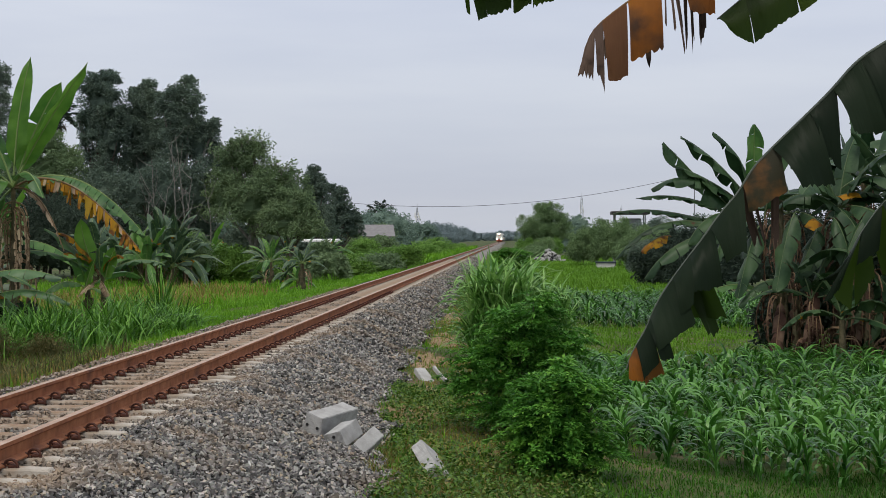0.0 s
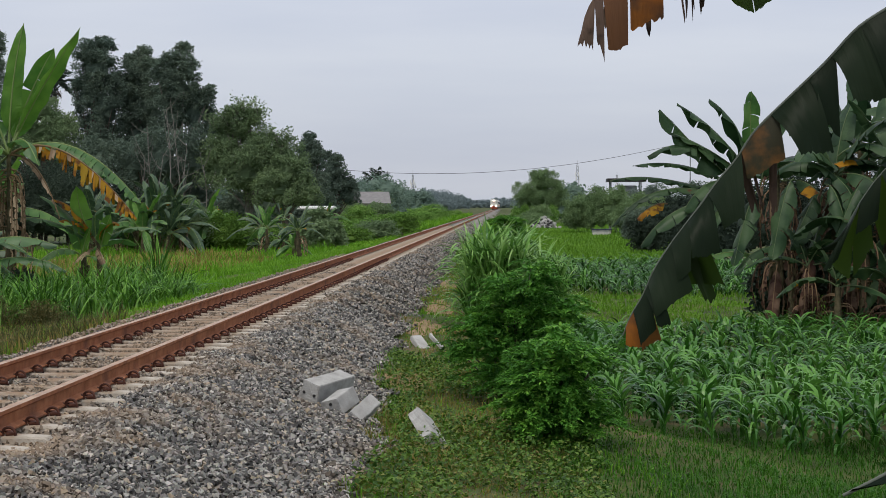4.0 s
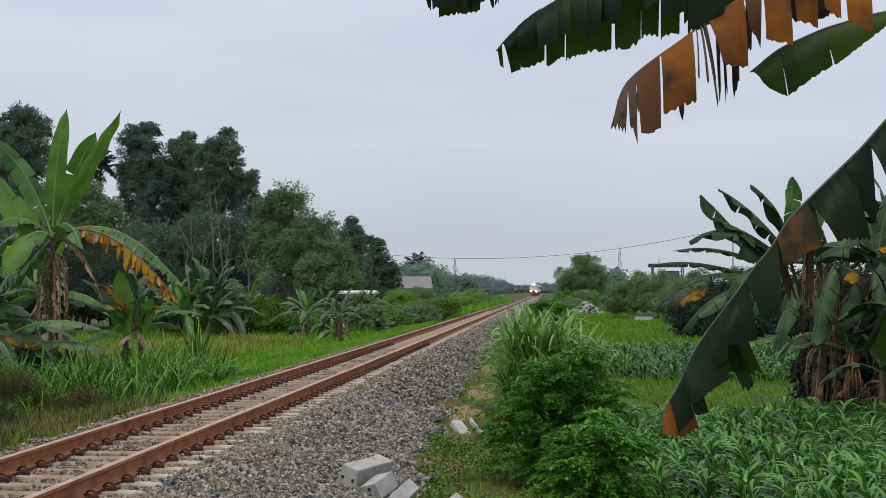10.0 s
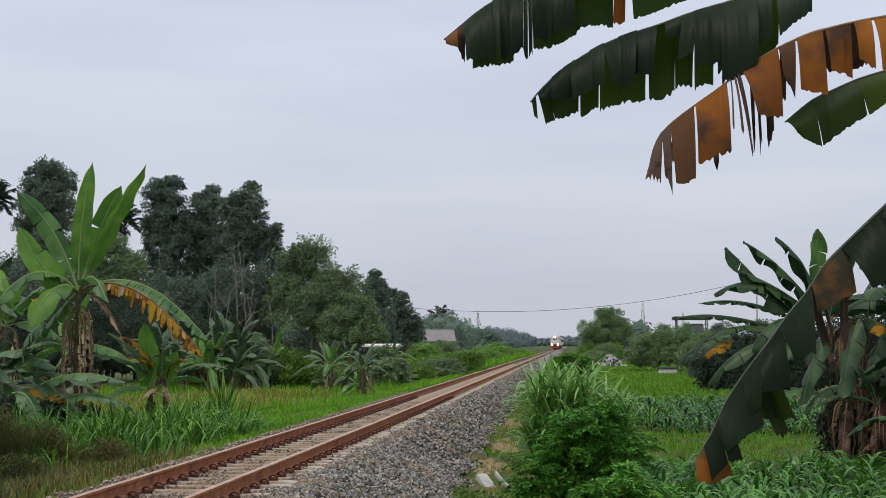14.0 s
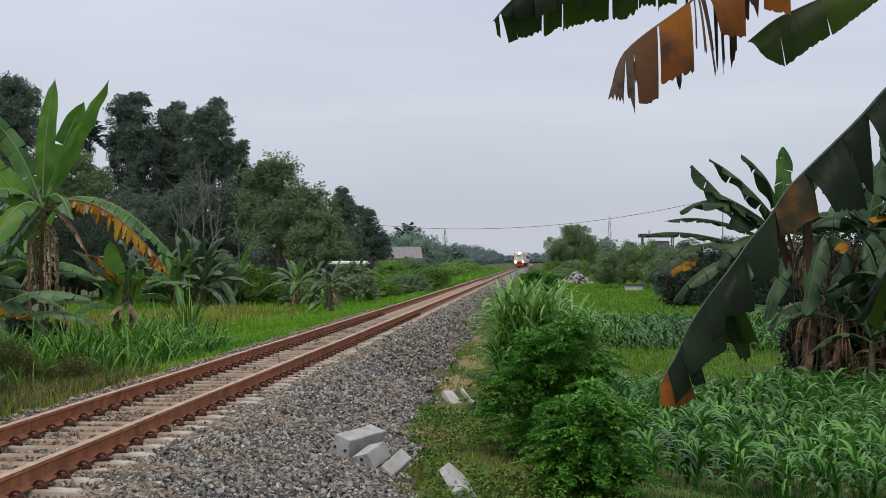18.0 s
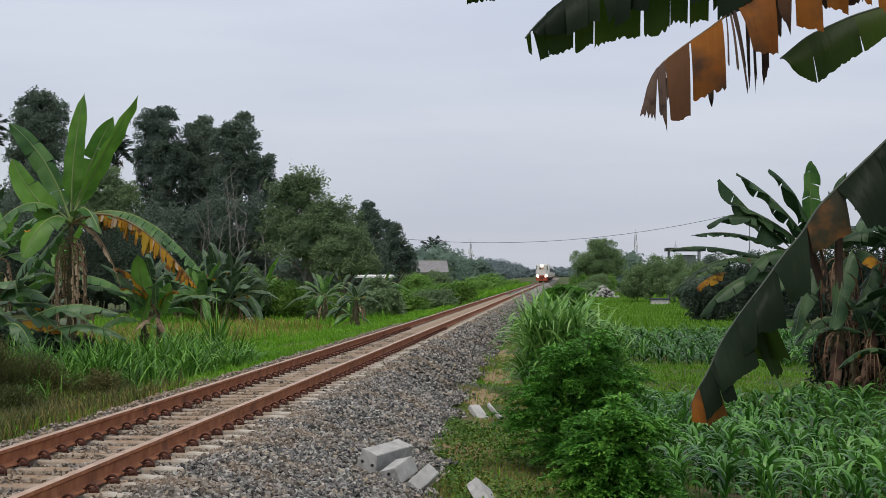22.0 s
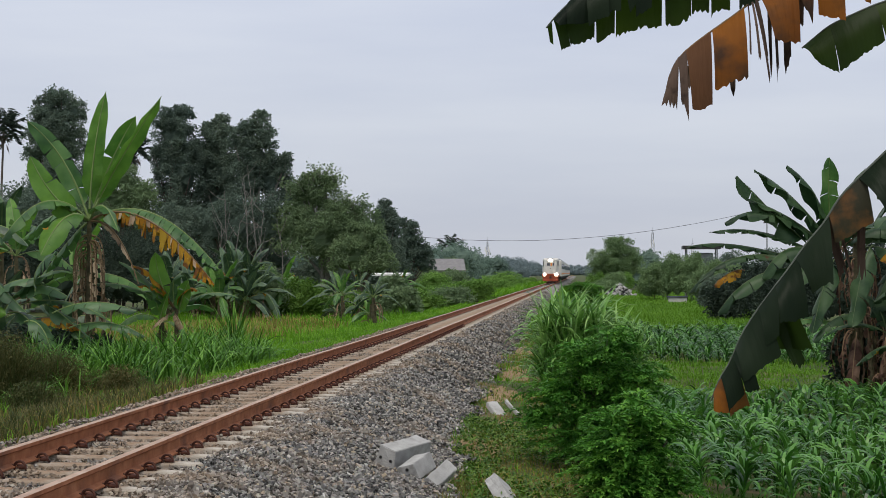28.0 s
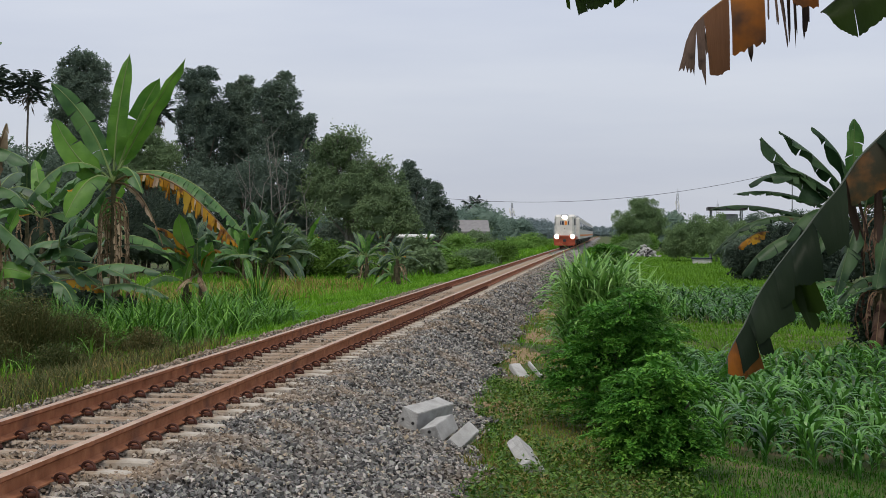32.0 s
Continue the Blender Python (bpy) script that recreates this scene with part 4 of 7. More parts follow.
def banana(x, y, h, n, length, seed, label, group="banana plants", blade=None, dead=3, half=0.26, lean=(0, 0), az0=0.0, torn=(2, 6), skin=None):
    r = random.Random(seed)
    z = float(ground_z(x, y)) - 0.05
    plant = thing("banana_plant", x, y, z, label, "banana plant", group)
    part("stem", stem(h, 0.095, 0.06, seed, lean), STEM, plant)
    top = np.array([lean[0], lean[1], h])
    for i in range(n):
        a = az0 + i * 2.4 + r.uniform(-0.4, 0.4)
        k = i / max(1, n - 1)
        e = math.radians(82 - 62 * k + r.uniform(-8, 8))
        ln = length * r.uniform(0.8, 1.12)
        o = np.array([math.cos(a), math.sin(a), 0])
        p1 = top + (o * math.cos(e) + np.array([0, 0, math.sin(e)])) * ln * 0.6
        fall = (0.1 + 0.75 * k) * ln * r.uniform(0.7, 1.2)
        p2 = p1 + o * ln * (0.25 + 0.25 * k) + np.array([0, 0, 0.34 * ln * math.sin(e) - fall])
        young = i < 2
        m = blade or BANANA
        mats = [BANANA_YOUNG if young and blade is None else m, BANANA_OLD, RIB_DULL if blade is GROVE_LEAF else RIB]
        dr = (0.35 + 0.6 * k) * r.uniform(0.8, 1.2)
        roll = r.uniform(-0.75, 0.75)
        turn = (-math.sin(a) * math.cos(roll), math.cos(a) * math.cos(roll), math.sin(roll))
        add_leaf(plant, bezier(top, p1, p2, 14), half * r.uniform(0.85, 1.1), r, mats, flip=turn, tears=2 if young and torn[0] < 6 else r.randint(*torn), droop=(dr, dr), dry=0.0 if young else 0.02, nv=2)
    dead_skirt(plant, top, r, dead, min(1.4, h * 0.75), 0.34, skin)
    if dead > 5:
        dead_skirt(plant, top * 0.6, r, dead - 3, min(1.3, h * 0.5), 0.46, skin)
    return plant


def placed_plant(x, y, h, label, group, rows, looks, seed, thick=0.09, ribs=RIB_DULL):
    """A banana plant whose leaves are set one by one: foot, bend and tip (z from the rail's level), half width, look, droop, tears."""
    z = float(ground_z(x, y)) - 0.05
    plant = thing("banana_plant", x, y, z, label, "banana plant", group)
    part("stem", stem(h, thick, thick * 0.7, seed), STEM, plant)
    rr = random.Random(seed)
    for p0, p1, p2, half, k, dr, tears, turn in rows:
        pts = [np.array(p) - np.array([0, 0, z]) for p in (p0, p1, p2)]
        d = pts[2] - pts[0]
        flat = np.cross(d, [0, 0, 1.0])
        flat = flat / np.linalg.norm(flat)
        face = np.array([-d[2], 0, d[0]]) / np.linalg.norm(d[[0, 2]])
        flip = flat * (1 - turn) * (1 if flat[1] > 0 else -1) + face * turn * (1 if face[2] > 0 else -1) + np.array([0, 0.3, 0]) * turn
        add_leaf(plant, bezier(*pts, 18), half, rr, [looks[k][0], BANANA_OLD, looks[k][1]], "dry_leaf" if k > 1 else "leaf", droop=(dr, dr), tears=tears, gap=0.035, flip=flip, nv=4, start=0.1, fall=0.25, ragged=0.06, wave=0.3)
    return plant, np.array([0, 0, h])


# the large plant beside the line
big = thing("banana_plant", -10.63, 36.0, -0.88, "tall banana plant with upright fresh leaves and one scorched arching leaf", "banana plant", "banana plants by the verge")
part("stem", stem(3.55, 0.075, 0.05, 3), STEM, big)
r = random.Random(11)
crown = (0.0, 0.0, 3.5)


def big_leaf(ctrl, tip, half, mats, name="leaf", label="", base=crown, **kw):
    kw.setdefault("wave", 0.24)
    ob = add_leaf(big, bezier((0, 0, 0), ctrl, tip, 20), half, r, mats, name, label, rib=0.03, **kw)
    ob.matrix_basis = pose(*base)
    return ob


green, fresh = [BANANA_LUSH, BANANA_OLD, RIB], [BANANA_YOUNG, BANANA_OLD, RIB]
upright = big_leaf((0.1, -0.2, 1.6), (0.40, -0.1, 2.80), 0.22, fresh, label="upright fresh green leaf", droop=(0.3, 0.3), tears=0, ragged=0.02, flip=(1, 0.5, 0))
second = big_leaf((0.35, 0.3, 1.4), (0.95, 0.3, 2.30), 0.28, fresh, droop=(0.25, 0.25), tears=2, ragged=0.03, flip=(1, 0.6, 0))
third = big_leaf((0.5, -0.3, 1.0), (1.70, -0.4, 2.65), 0.25, fresh, label="long slanting fresh green leaf", droop=(0.45, 0.45), tears=0, ragged=0.02, flip=(0.6, 0.7, 0))
big_leaf((-0.45, 0.0, 1.5), (-1.25, -0.4, 2.15), 0.27, green, droop=(0.3, 0.5), tears=3, ragged=0.03, flip=(0.8, 0.4, 0.3))
big_leaf((-0.75, -0.2, 0.3), (-1.22, -0.3, 1.40), 0.30, fresh, droop=(0.2, 0.2), tears=1, flip=(1, 0.2, 0.3))
big_leaf((-0.8, -0.5, 1.05), (-1.65, -0.9, -0.45), 0.34, green, droop=(0.9, 0.9), tears=9)
big_leaf((-0.3, -0.7, 0.5), (-0.75, -1.0, -0.75), 0.34, fresh, droop=(0.5, 0.5), tears=2, flip=(1, -0.3, 0))
big_leaf((0.45, -0.6, 0.75), (0.92, -1.0, -0.25), 0.24, green, droop=(0.6, 0.6), tears=3)
big_leaf((1.4, -0.2, 0.85), (2.95, -0.4, -1.05), 0.33, green, droop=(1.1, 1.1), tears=22, gap=0.10)
big_leaf((1.25, -0.5, 0.75), (2.95, -0.9, -1.35), 0.46, [BANANA_OLD, BANANA_DEAD, RIB_DRY], "scorched_leaf", "orange-brown scorched arching leaf with a hanging fringe", tears=44, gap=0.10, dry=0.10,
         ragged=0.22, hang=((-0.10, -0.25, -1), (0.05, 0.3, -1)), fall=0.16, short=0.45, start=0.1, blunt=6)
big_leaf((0.75, -0.4, 0.10), (1.25, -0.6, -1.35), 0.11, [BANANA_DEAD, BANANA_OLD, RIB_DRY], "dry_leaf", "shrivelled brown hanging leaf", tears=9, hang=((-0.3, -0.2, -1), (0.3, 0.2, -1)), ragged=0.3, short=0.5)
big_leaf((0.9, 0.8, 0.6), (2.0, 1.3, -0.6), 0.26, green, droop=(1.0, 1.0), tears=10)
big_leaf((-0.9, 0.9, 0.6), (-1.9, 1.4, -0.4), 0.28, green, droop=(0.9, 0.9), tears=8)
big_leaf((-0.5, 0.3, -0.3), (-1.2, 0.2, -1.3), 0.26, green, droop=(0.9, 0.9), tears=5)
dead_skirt(big, (0, 0, 3.25), r, 26, 1.6, 0.27, BANANA_STRAW, 0.085)
dead_skirt(big, (0, 0, 2.0), r, 5, 1.2, 0.4)
# leaves of its neighbour, set one by one
neighbour, neighbour_top = placed_plant(-12.9, 35.0, 2.7, "banana plant with broad arching leaves and brown broken ones", "banana plants by the verge", [
    ((-1.18, 0, 2.33), (-0.68, -0.25, 2.69), (1.37, -0.45, 0.67), 0.28, 0, 0.9, 6, 0.25),
    ((-0.92, 0, 3.17), (0.08, -0.25, 3.63), (0.88, -0.45, 2.99), 0.3, 0, 0.8, 4, 0.25),
    ((-1.17, 0, 4.75), (-0.54, -0.25, 5.58), (0.3, -0.45, 5.5), 0.34, 0, 0.5, 1, 0.25),
    ((-0.67, 0, 3.29), (-0.3, -0.25, 3.77), (-0.1, -0.45, 4.01), 0.2, 1, 0.4, 1, 0.8),
    ((-0.93, 0, 0.03), (-0.31, -0.25, 1), (-0.19, -0.45, -1.42), 0.22, 0, 1.0, 4, 0),
    ((-0.18, 0, 2.21), (0.14, -0.25, 3.29), (0.42, -0.45, 3.84), 0.2, 2, 1.35, 6, 0),
    ((-0.05, 0, 1.97), (0.07, -0.25, 2.69), (0.22, -0.45, 2.93), 0.14, 2, 1.2, 4, 0.25),
    ((-0.68, 0, 2.33), (0.32, -0.25, 2.81), (0.82, -0.45, 2.09), 0.3, 0, 0.8, 3, 0.25),
    ((-0.81, 0, 1.24), (-0.3, -0.25, 1.72), (-0.06, -0.45, 0.88), 0.23, 3, 1.2, 4, 0.25),
    ((-0.43, 0, 1), (-0.05, -0.25, 1.48), (0.19, -0.45, 0.64), 0.21, 2, 1.2, 4, 0.25),
    ((0.07, 0, 1), (0.44, -0.25, 1.85), (0.69, -0.45, 2.09), 0.2, 1, 0.4, 1, 0.8),
    ((0.32, 0, 0.76), (0.82, -0.25, 1.48), (1.62, -0.45, 1.36), 0.28, 0, 0.8, 3, 0.25),
    ((0.69, 0, 0.64), (1.06, -0.25, 1.24), (1.93, -0.45, 1.55), 0.25, 0, 0.7, 3, 0.25),
    ((0.94, 0, 1), (1.44, -0.25, 1.48), (2.24, -0.45, 1.01), 0.3, 0, 0.9, 3, 0.25),
    ((1.06, 0, 0.82), (2.05, -0.25, 1.13), (3.09, -0.45, 0.55), 0.15, 0, 0.6, 1, 0.25),
    ((0.81, 0, 0.64), (1.43, -0.25, 0.88), (1.9, -0.45, -0.58), 0.25, 0, 0.8, 1, 0.25),
    ((1.43, 0, 0.52), (1.93, -0.25, 0.65), (2.54, -0.45, 0.29), 0.18, 3, 1.2, 6, 0.25),
    ((1.56, 0, 0.88), (2.17, -0.25, 0.65), (2.91, -0.45, -0.13), 0.23, 0, 0.8, 2, 0.25),
    ((-0.56, 0, 0.52), (0.07, -0.25, 1), (0.94, -0.45, 0.64), 0.22, 1, 0.5, 1, 0.8),
    ((1.93, -0.50, 0.66), (2.86, -0.80, 1.11), (3.85, -1.00, 0.72), 0.22, 0, 0.9, 4, 0.3),
    ((1.34, -0.50, 0.48), (1.91, -0.80, 0.66), (2.12, -1.00, -0.43), 0.28, 0, 0.8, 2, 0.4),
    ((2.29, -0.50, 0.36), (3.21, -0.80, 0.67), (4.03, -1.00, 0.21), 0.2, 0, 1.0, 4, 0.25),
    ((1.57, -0.50, 1.12), (1.55, -0.80, 1.71), (2.20, -1.00, 1.92), 0.26, 0, 0.7, 3, 0.5),
    ((-0.31, 0, 0.28), (-0.81, -0.25, 1), (-1.19, -0.45, 0.27), 0.28, 0, 0.8, 3, 0.25)],
    [(BANANA_DEEP, RIB), (BANANA_YOUNG, RIB), (BANANA_DEAD, RIB_DRY), (BANANA_OLD, RIB_DRY)], 53)
dead_skirt(neighbour, neighbour_top, r, 8, 1.3, 0.3)

left_group = "banana plants by the verge"
for k, (x, y, h) in enumerate([(-12.9, 41, 1.2), (-14.2, 40, 1.1), (-14.9, 37, 1.3), (-13.4, 38.2, 0.8)]):
    banana(x, y, h, 10, 1.7, 140 + k, "low dull banana plant in the shade of taller ones", left_group, BANANA_DULL, 4, 0.19, torn=(6, 12))
yellowing, yellowing_top = placed_plant(-8.85, 36.6, 1.49, "small banana plant with yellowing leaves among tall grass", left_group, [
    ((-0.12, 0, 0.74), (-0.76, -0.2, 1.61), (-1.19, -0.35, 1.75), 0.26, 0, 0.9, 2, 0.2),
    ((-0.08, 0, 0.78), (-0.42, -0.2, 1.61), (-0.88, -0.35, 1.66), 0.16, 3, 1.0, 4, 0.3),
    ((-0.04, 0, 0.78), (-0.13, -0.2, 1.53), (0.25, -0.35, 1.45), 0.17, 0, 1.0, 3, 0.2),
    ((-0.12, 0, 0.78), (-0.41, -0.2, 1.45), (-0.39, -0.35, 1.96), 0.22, 1, 0.3, 1, 0.9),
    ((0.05, 0, 0.61), (0.17, -0.2, 1.03), (0.36, -0.35, 1.33), 0.2, 1, 0.3, 1, 0.9),
    ((-0.38, 0, 0.36), (-0.27, -0.2, 0.78), (-0.08, -0.35, 1.08), 0.12, 1, 0.3, 0, 0.8),
    ((-0.12, 0, 0.7), (-1.02, -0.2, 1.45), (-1.9, -0.35, 1.23), 0.14, 0, 1.1, 5, 0),
    ((0, 0, 0.66), (0.68, -0.2, 1.28), (1.45, -0.35, 0.97), 0.12, 0, 1.1, 4, 0),
    ((-0.08, 0, 0.74), (-0.42, -0.2, 1.36), (-0.78, -0.35, 1.2), 0.12, 3, 1.1, 5, 0),
    ((0, 0, 0.7), (0.25, -0.2, 1.36), (0.55, -0.35, 1.12), 0.13, 3, 1.1, 5, 0),
    ((-0.04, 0, 0.61), (0.09, -0.2, 0.53), (0.19, -0.35, 0.28), 0.12, 2, 1.2, 5, 0),
    ((-0.12, 0, 0.61), (-0.33, -0.2, 0.53), (-0.46, -0.35, 0.28), 0.12, 2, 1.2, 5, 0)],
    [(BANANA_DEEP, RIB), (BANANA_YOUNG, RIB), (BANANA_DEAD, RIB_DRY), (BANANA_OLD, RIB_DRY)], 57, 0.055)
banana(-9.4, 37.5, 1.2, 6, 1.4, 22, "low banana sucker beside the tall plant", left_group, dead=1, half=0.2)
banana(-14.5, 39.0, 3.2, 8, 2.3, 24, "banana plant with broken brown leaves", left_group, BANANA_DULL, dead=6)
for k, (x, y, h) in enumerate([(-17.0, 50, 3.0), (-18.5, 53, 3.6), (-20.0, 52, 3.2), (-21.5, 55, 3.8), (-15.6, 52, 2.4), (-23, 54, 3.4)]):
    banana(x, y, h, 10, 2.2, 30 + k, "banana plant in a clump behind the verge", left_group, BANANA_DULL if k % 2 else None, 4, 0.28)
banana(-13.4, 32.5, 1.0, 6, 1.8, 25, "low banana plant with drooping green leaves", left_group, dead=2)
mid_group = "banana plants before the wood"
for k, (x, y, h) in enumerate([(-18.4, 86, 1.2), (-17.0, 84, 1.5), (-15.9, 85, 0.9), (-17.7, 88, 2.0), (-15.2, 88, 0.8), (-19.6, 87, 1.2), (-16.5, 86, 1.8), (-19.0, 84, 0.8), (-17.4, 83, 0.7), (-16.2, 83.5, 0.6), (-20.4, 85, 1.4)]):
    banana(x - 0.5, y, h + 0.5, 12, 2.3, 40 + k, "dull green banana plant at the edge of the wood", mid_group, BANANA_DULL if k % 4 else None, 3, 0.3)
for k, (x, y, h, ln) in enumerate([(-11.3, 80, 1.3, 1.8), (-12.0, 83, 1.4, 1.8), (-8.6, 70, 1.2, 1.4), (-8.9, 71, 0.5, 1.1), (-10.5, 80, 0.7, 1.4), (-12.9, 98, 1.6, 1.8), (-11.6, 110, 1.6, 1.8), (-11.7, 81, 0.5, 1.3)]):
    banana(x, y, h, 10, ln * 0.9, 60 + k, "young banana plant in the scrub by the line", "young banana plants", BANANA_DULL if k % 3 else None, 3 if k == 2 else 1, 0.15, torn=(6, 12))
right_group = "banana grove by the corn"
GROVE = "old banana plant with dull torn leaves and brown withered skirt"
for k, (x, y, h, n, ln, tx) in enumerate([(7.0, 36.3, 3.4, 8, 2.0, 0.0), (8.1, 36.6, 3.6, 8, 2.1, 0.1), (9.2, 37.2, 3.8, 8, 2.2, 0), (7.7, 39.5, 4.0, 8, 2.1, 0.2), (6.5, 38.6, 3.3, 7, 1.9, -0.2), (10.3, 36.4, 3.2, 8, 2.2, 0),
                                          (8.8, 35.4, 2.5, 7, 1.9, 0.0), (11.2, 38.5, 4.0, 8, 2.2, 0), (9.7, 39.5, 4.3, 8, 2.2, 0), (7.4, 35.3, 2.3, 7, 1.7, 0), (10.6, 42.0, 4.4, 8, 2.2, 0), (12.0, 41, 4.5, 8, 2.2, 0), (8.8, 42.5, 4.3, 8, 2.1, 0)]):
    banana(x, y, h, n, ln, 80 + k, GROVE, right_group, GROVE_LEAF, 9, 0.33, (tx, 0), az0=0.9 + 0.6 * k, torn=(2, 5), skin=SKIRT)
for k, (x, y, h) in enumerate([(6.3, 35.6, 1.5), (7.9, 34.9, 1.2), (9.0, 34.8, 1.6), (6.8, 34.9, 1.1), (10.1, 34.8, 1.3)]):
    banana(x, y, h, 6, 1.4, 120 + k, "young banana sucker at the foot of the grove", right_group, GROVE_LEAF, 7, 0.22, torn=(4, 9), skin=SKIRT)


grove, grove_top = placed_plant(5.75, 36.2, 3.55, "banana plant with long leaves leaning over the corn", right_group, [
    ((-0.93, 0, 2.07), (-1.9, -0.25, 2.88), (-2.51, -0.45, 3.54), 0.34, 0, 1.0, 2, 0.5),
    ((-0.52, 0, 2.13), (-1.3, -0.25, 3.24), (-2.16, -0.45, 3.66), 0.3, 0, 1.15, 3, 0),
    ((-0.46, 0, 2.19), (-0.82, -0.25, 3.36), (-1.48, -0.45, 3.75), 0.28, 0, 1.15, 2, 0),
    ((-0.52, 0, 2.31), (-0.62, -0.25, 3.21), (-0.6, -0.45, 3.91), 0.26, 1, 0.5, 3, 0.8),
    ((-0.52, 0, 1.89), (-1.72, -0.25, 3.29), (-2.77, -0.45, 2.55), 0.3, 0, 1.25, 5, 0),
    ((-0.75, 0, 1.89), (-2.07, -0.25, 2.61), (-3.08, -0.45, 2.35), 0.15, 0, 1.1, 4, 0),
    ((-1.35, 0, 1.83), (-2.79, -0.25, 2.28), (-3.56, -0.45, 2.04), 0.13, 0, 1.2, 3, 0),
    ((-0.69, 0, 1.53), (-2.55, -0.25, 2.43), (-3.51, -0.45, 1.08), 0.16, 0, 1.3, 7, 0),
    ((-2.31, 0, 1.56), (-2.61, -0.25, 1.63), (-2.98, -0.45, 1.25), 0.2, 2, 1.3, 6, 0),
    ((-0.69, 0, 1.53), (-2.13, -0.25, 1.89), (-2.91, -0.45, 0.67), 0.3, 0, 1.2, 4, 0),
    ((-0.63, 0, 1.83), (-1.47, -0.25, 2.43), (-2.01, -0.45, 1.4), 0.32, 0, 1.1, 3, 0),
    ((-0.52, 0, 1.83), (-1.11, -0.25, 2.07), (-1.53, -0.45, 0.86), 0.32, 0, 1.1, 3, 0),
    ((-0.4, 0, 1.83), (-0.63, -0.25, 1.71), (-0.96, -0.45, 0.26), 0.3, 0, 1.1, 3, 0),
    ((-0.88, 0, 2.31), (-1.48, -0.25, 2.79), (-2.32, -0.45, 3.07), 0.18, 0, 1.2, 3, 0),
    ((-0.34, 0, 1.95), (-0.16, -0.25, 3.15), (0.13, -0.45, 3.68), 0.28, 0, 0.6, 2, 0.6),
    ((-0.28, 0, 1.95), (0.43, -0.25, 2.91), (1.22, -0.45, 2.07), 0.3, 0, 1.2, 4, 0),
    ((0.68, 0, 1.59), (0.92, -0.25, 2.07), (0.21, -0.45, 0.6), 0.3, 0, 1.2, 4, 0),
    ((1.64, 0, 0.99), (1.16, -0.25, 1.71), (0.33, -0.45, 0.75), 0.28, 0, 1.2, 4, 0),
    ((0.09, 0, 0.63), (-0.51, -0.25, 0.75), (-0.96, -0.45, 0.08), 0.22, 0, 1.2, 3, 0),
    ((1.27, 0, 2.55), (1.86, -0.25, 3.15), (2.7, -0.45, 2.43), 0.3, 0, 1.1, 3, 0),
    ((-0.33, 0, 0.39), (-0.99, -0.25, 0.74), (-1.77, -0.45, 0.29), 0.13, 1, 0.4, 1, 0.6),
    ((0.32, -0.3, 2.07), (0.08, -0.8, 2.19), (-0.25, -1, 0.39), 0.3, 0, 1.1, 3, 0),
    ((0.92, -0.3, 1.95), (1.16, -0.8, 2.13), (1.43, -1, 0.27), 0.3, 0, 1.1, 3, 0.3),
    ((1.87, -0.3, 1.95), (1.63, -0.8, 2.31), (1.07, -1, 0.87), 0.3, 0, 1.2, 3, 0),
    ((2.59, -0.3, 0.75), (2.12, -0.8, 0.87), (1.55, -1, -0.76), 0.26, 0, 1.2, 2, 0),
    ((2.35, -0.3, 0.99), (1.88, -0.8, 0.75), (0.91, -1, -0.55), 0.26, 0, 1.2, 2, 0),
    ((0.69, -0.3, 0.63), (0.57, -0.8, 0.39), (0.36, -1, -0.94), 0.2, 3, 1.2, 6, 0.3),
    ((1.52, -0.3, 0.39), (1.46, -0.8, 0.15), (1.35, -1, -1.17), 0.2, 3, 1.2, 6, 0.3),
    ((-0.03, -0.3, 0.27), (-0.15, -0.8, 0.02), (-0.29, -1, -1.18), 0.2, 3, 1.2, 6, 0.3),
    ((2.94, -0.3, 2.19), (2.58, -0.8, 2.67), (1.87, -1, 2.43), 0.3, 0, 1.2, 3, 0),
    ((2.23, -0.3, 2.07), (2.4, -0.8, 3.03), (2.93, -1, 3.26), 0.3, 0, 0.8, 2, 0.4)],
    [(GROVE_LEAF, RIB_DULL), (BANANA, RIB), (BANANA_OLD, RIB_DRY), (SKIRT, RIB_DRY)], 17)
rg = random.Random(17)
dead_skirt(grove, grove_top, rg, 7, 1.5, 0.3, SKIRT)
dead_skirt(grove, grove_top * 0.55, rg, 6, 1.4, 0.42, SKIRT)

# ---- the banana plant that leans over the verge ----
over = thing("banana_plant", 2.55, 5.3, float(ground_z(2.55, 5.3)) - 0.05, "banana plant with torn dark and withered orange overhanging leaves", "banana plant")
base_z = over.matrix_basis.translation.z
part("stem", stem(2.5 - base_z, 0.14, 0.085, 5, (-0.15, 0)), STEM, over)
low_mid = resample([(2.4, 5.0, 1.4), (1.6, 4.4, 1.25), (0.96, 4.0, 0.93), (0.80, 4.0, 0.85)], 30)
low_leaf = add_leaf(over, low_mid - low_mid[0], 0.10, random.Random(4), [OVERHANG, OVERHANG_DRY, RIB_DARK], droop=(0.6, 0.5), tears=2, start=0.2, nv=3)
low_leaf.matrix_basis = Matrix.Translation(Vector(low_mid[0]) - Vector((2.55, 5.3, base_z)))


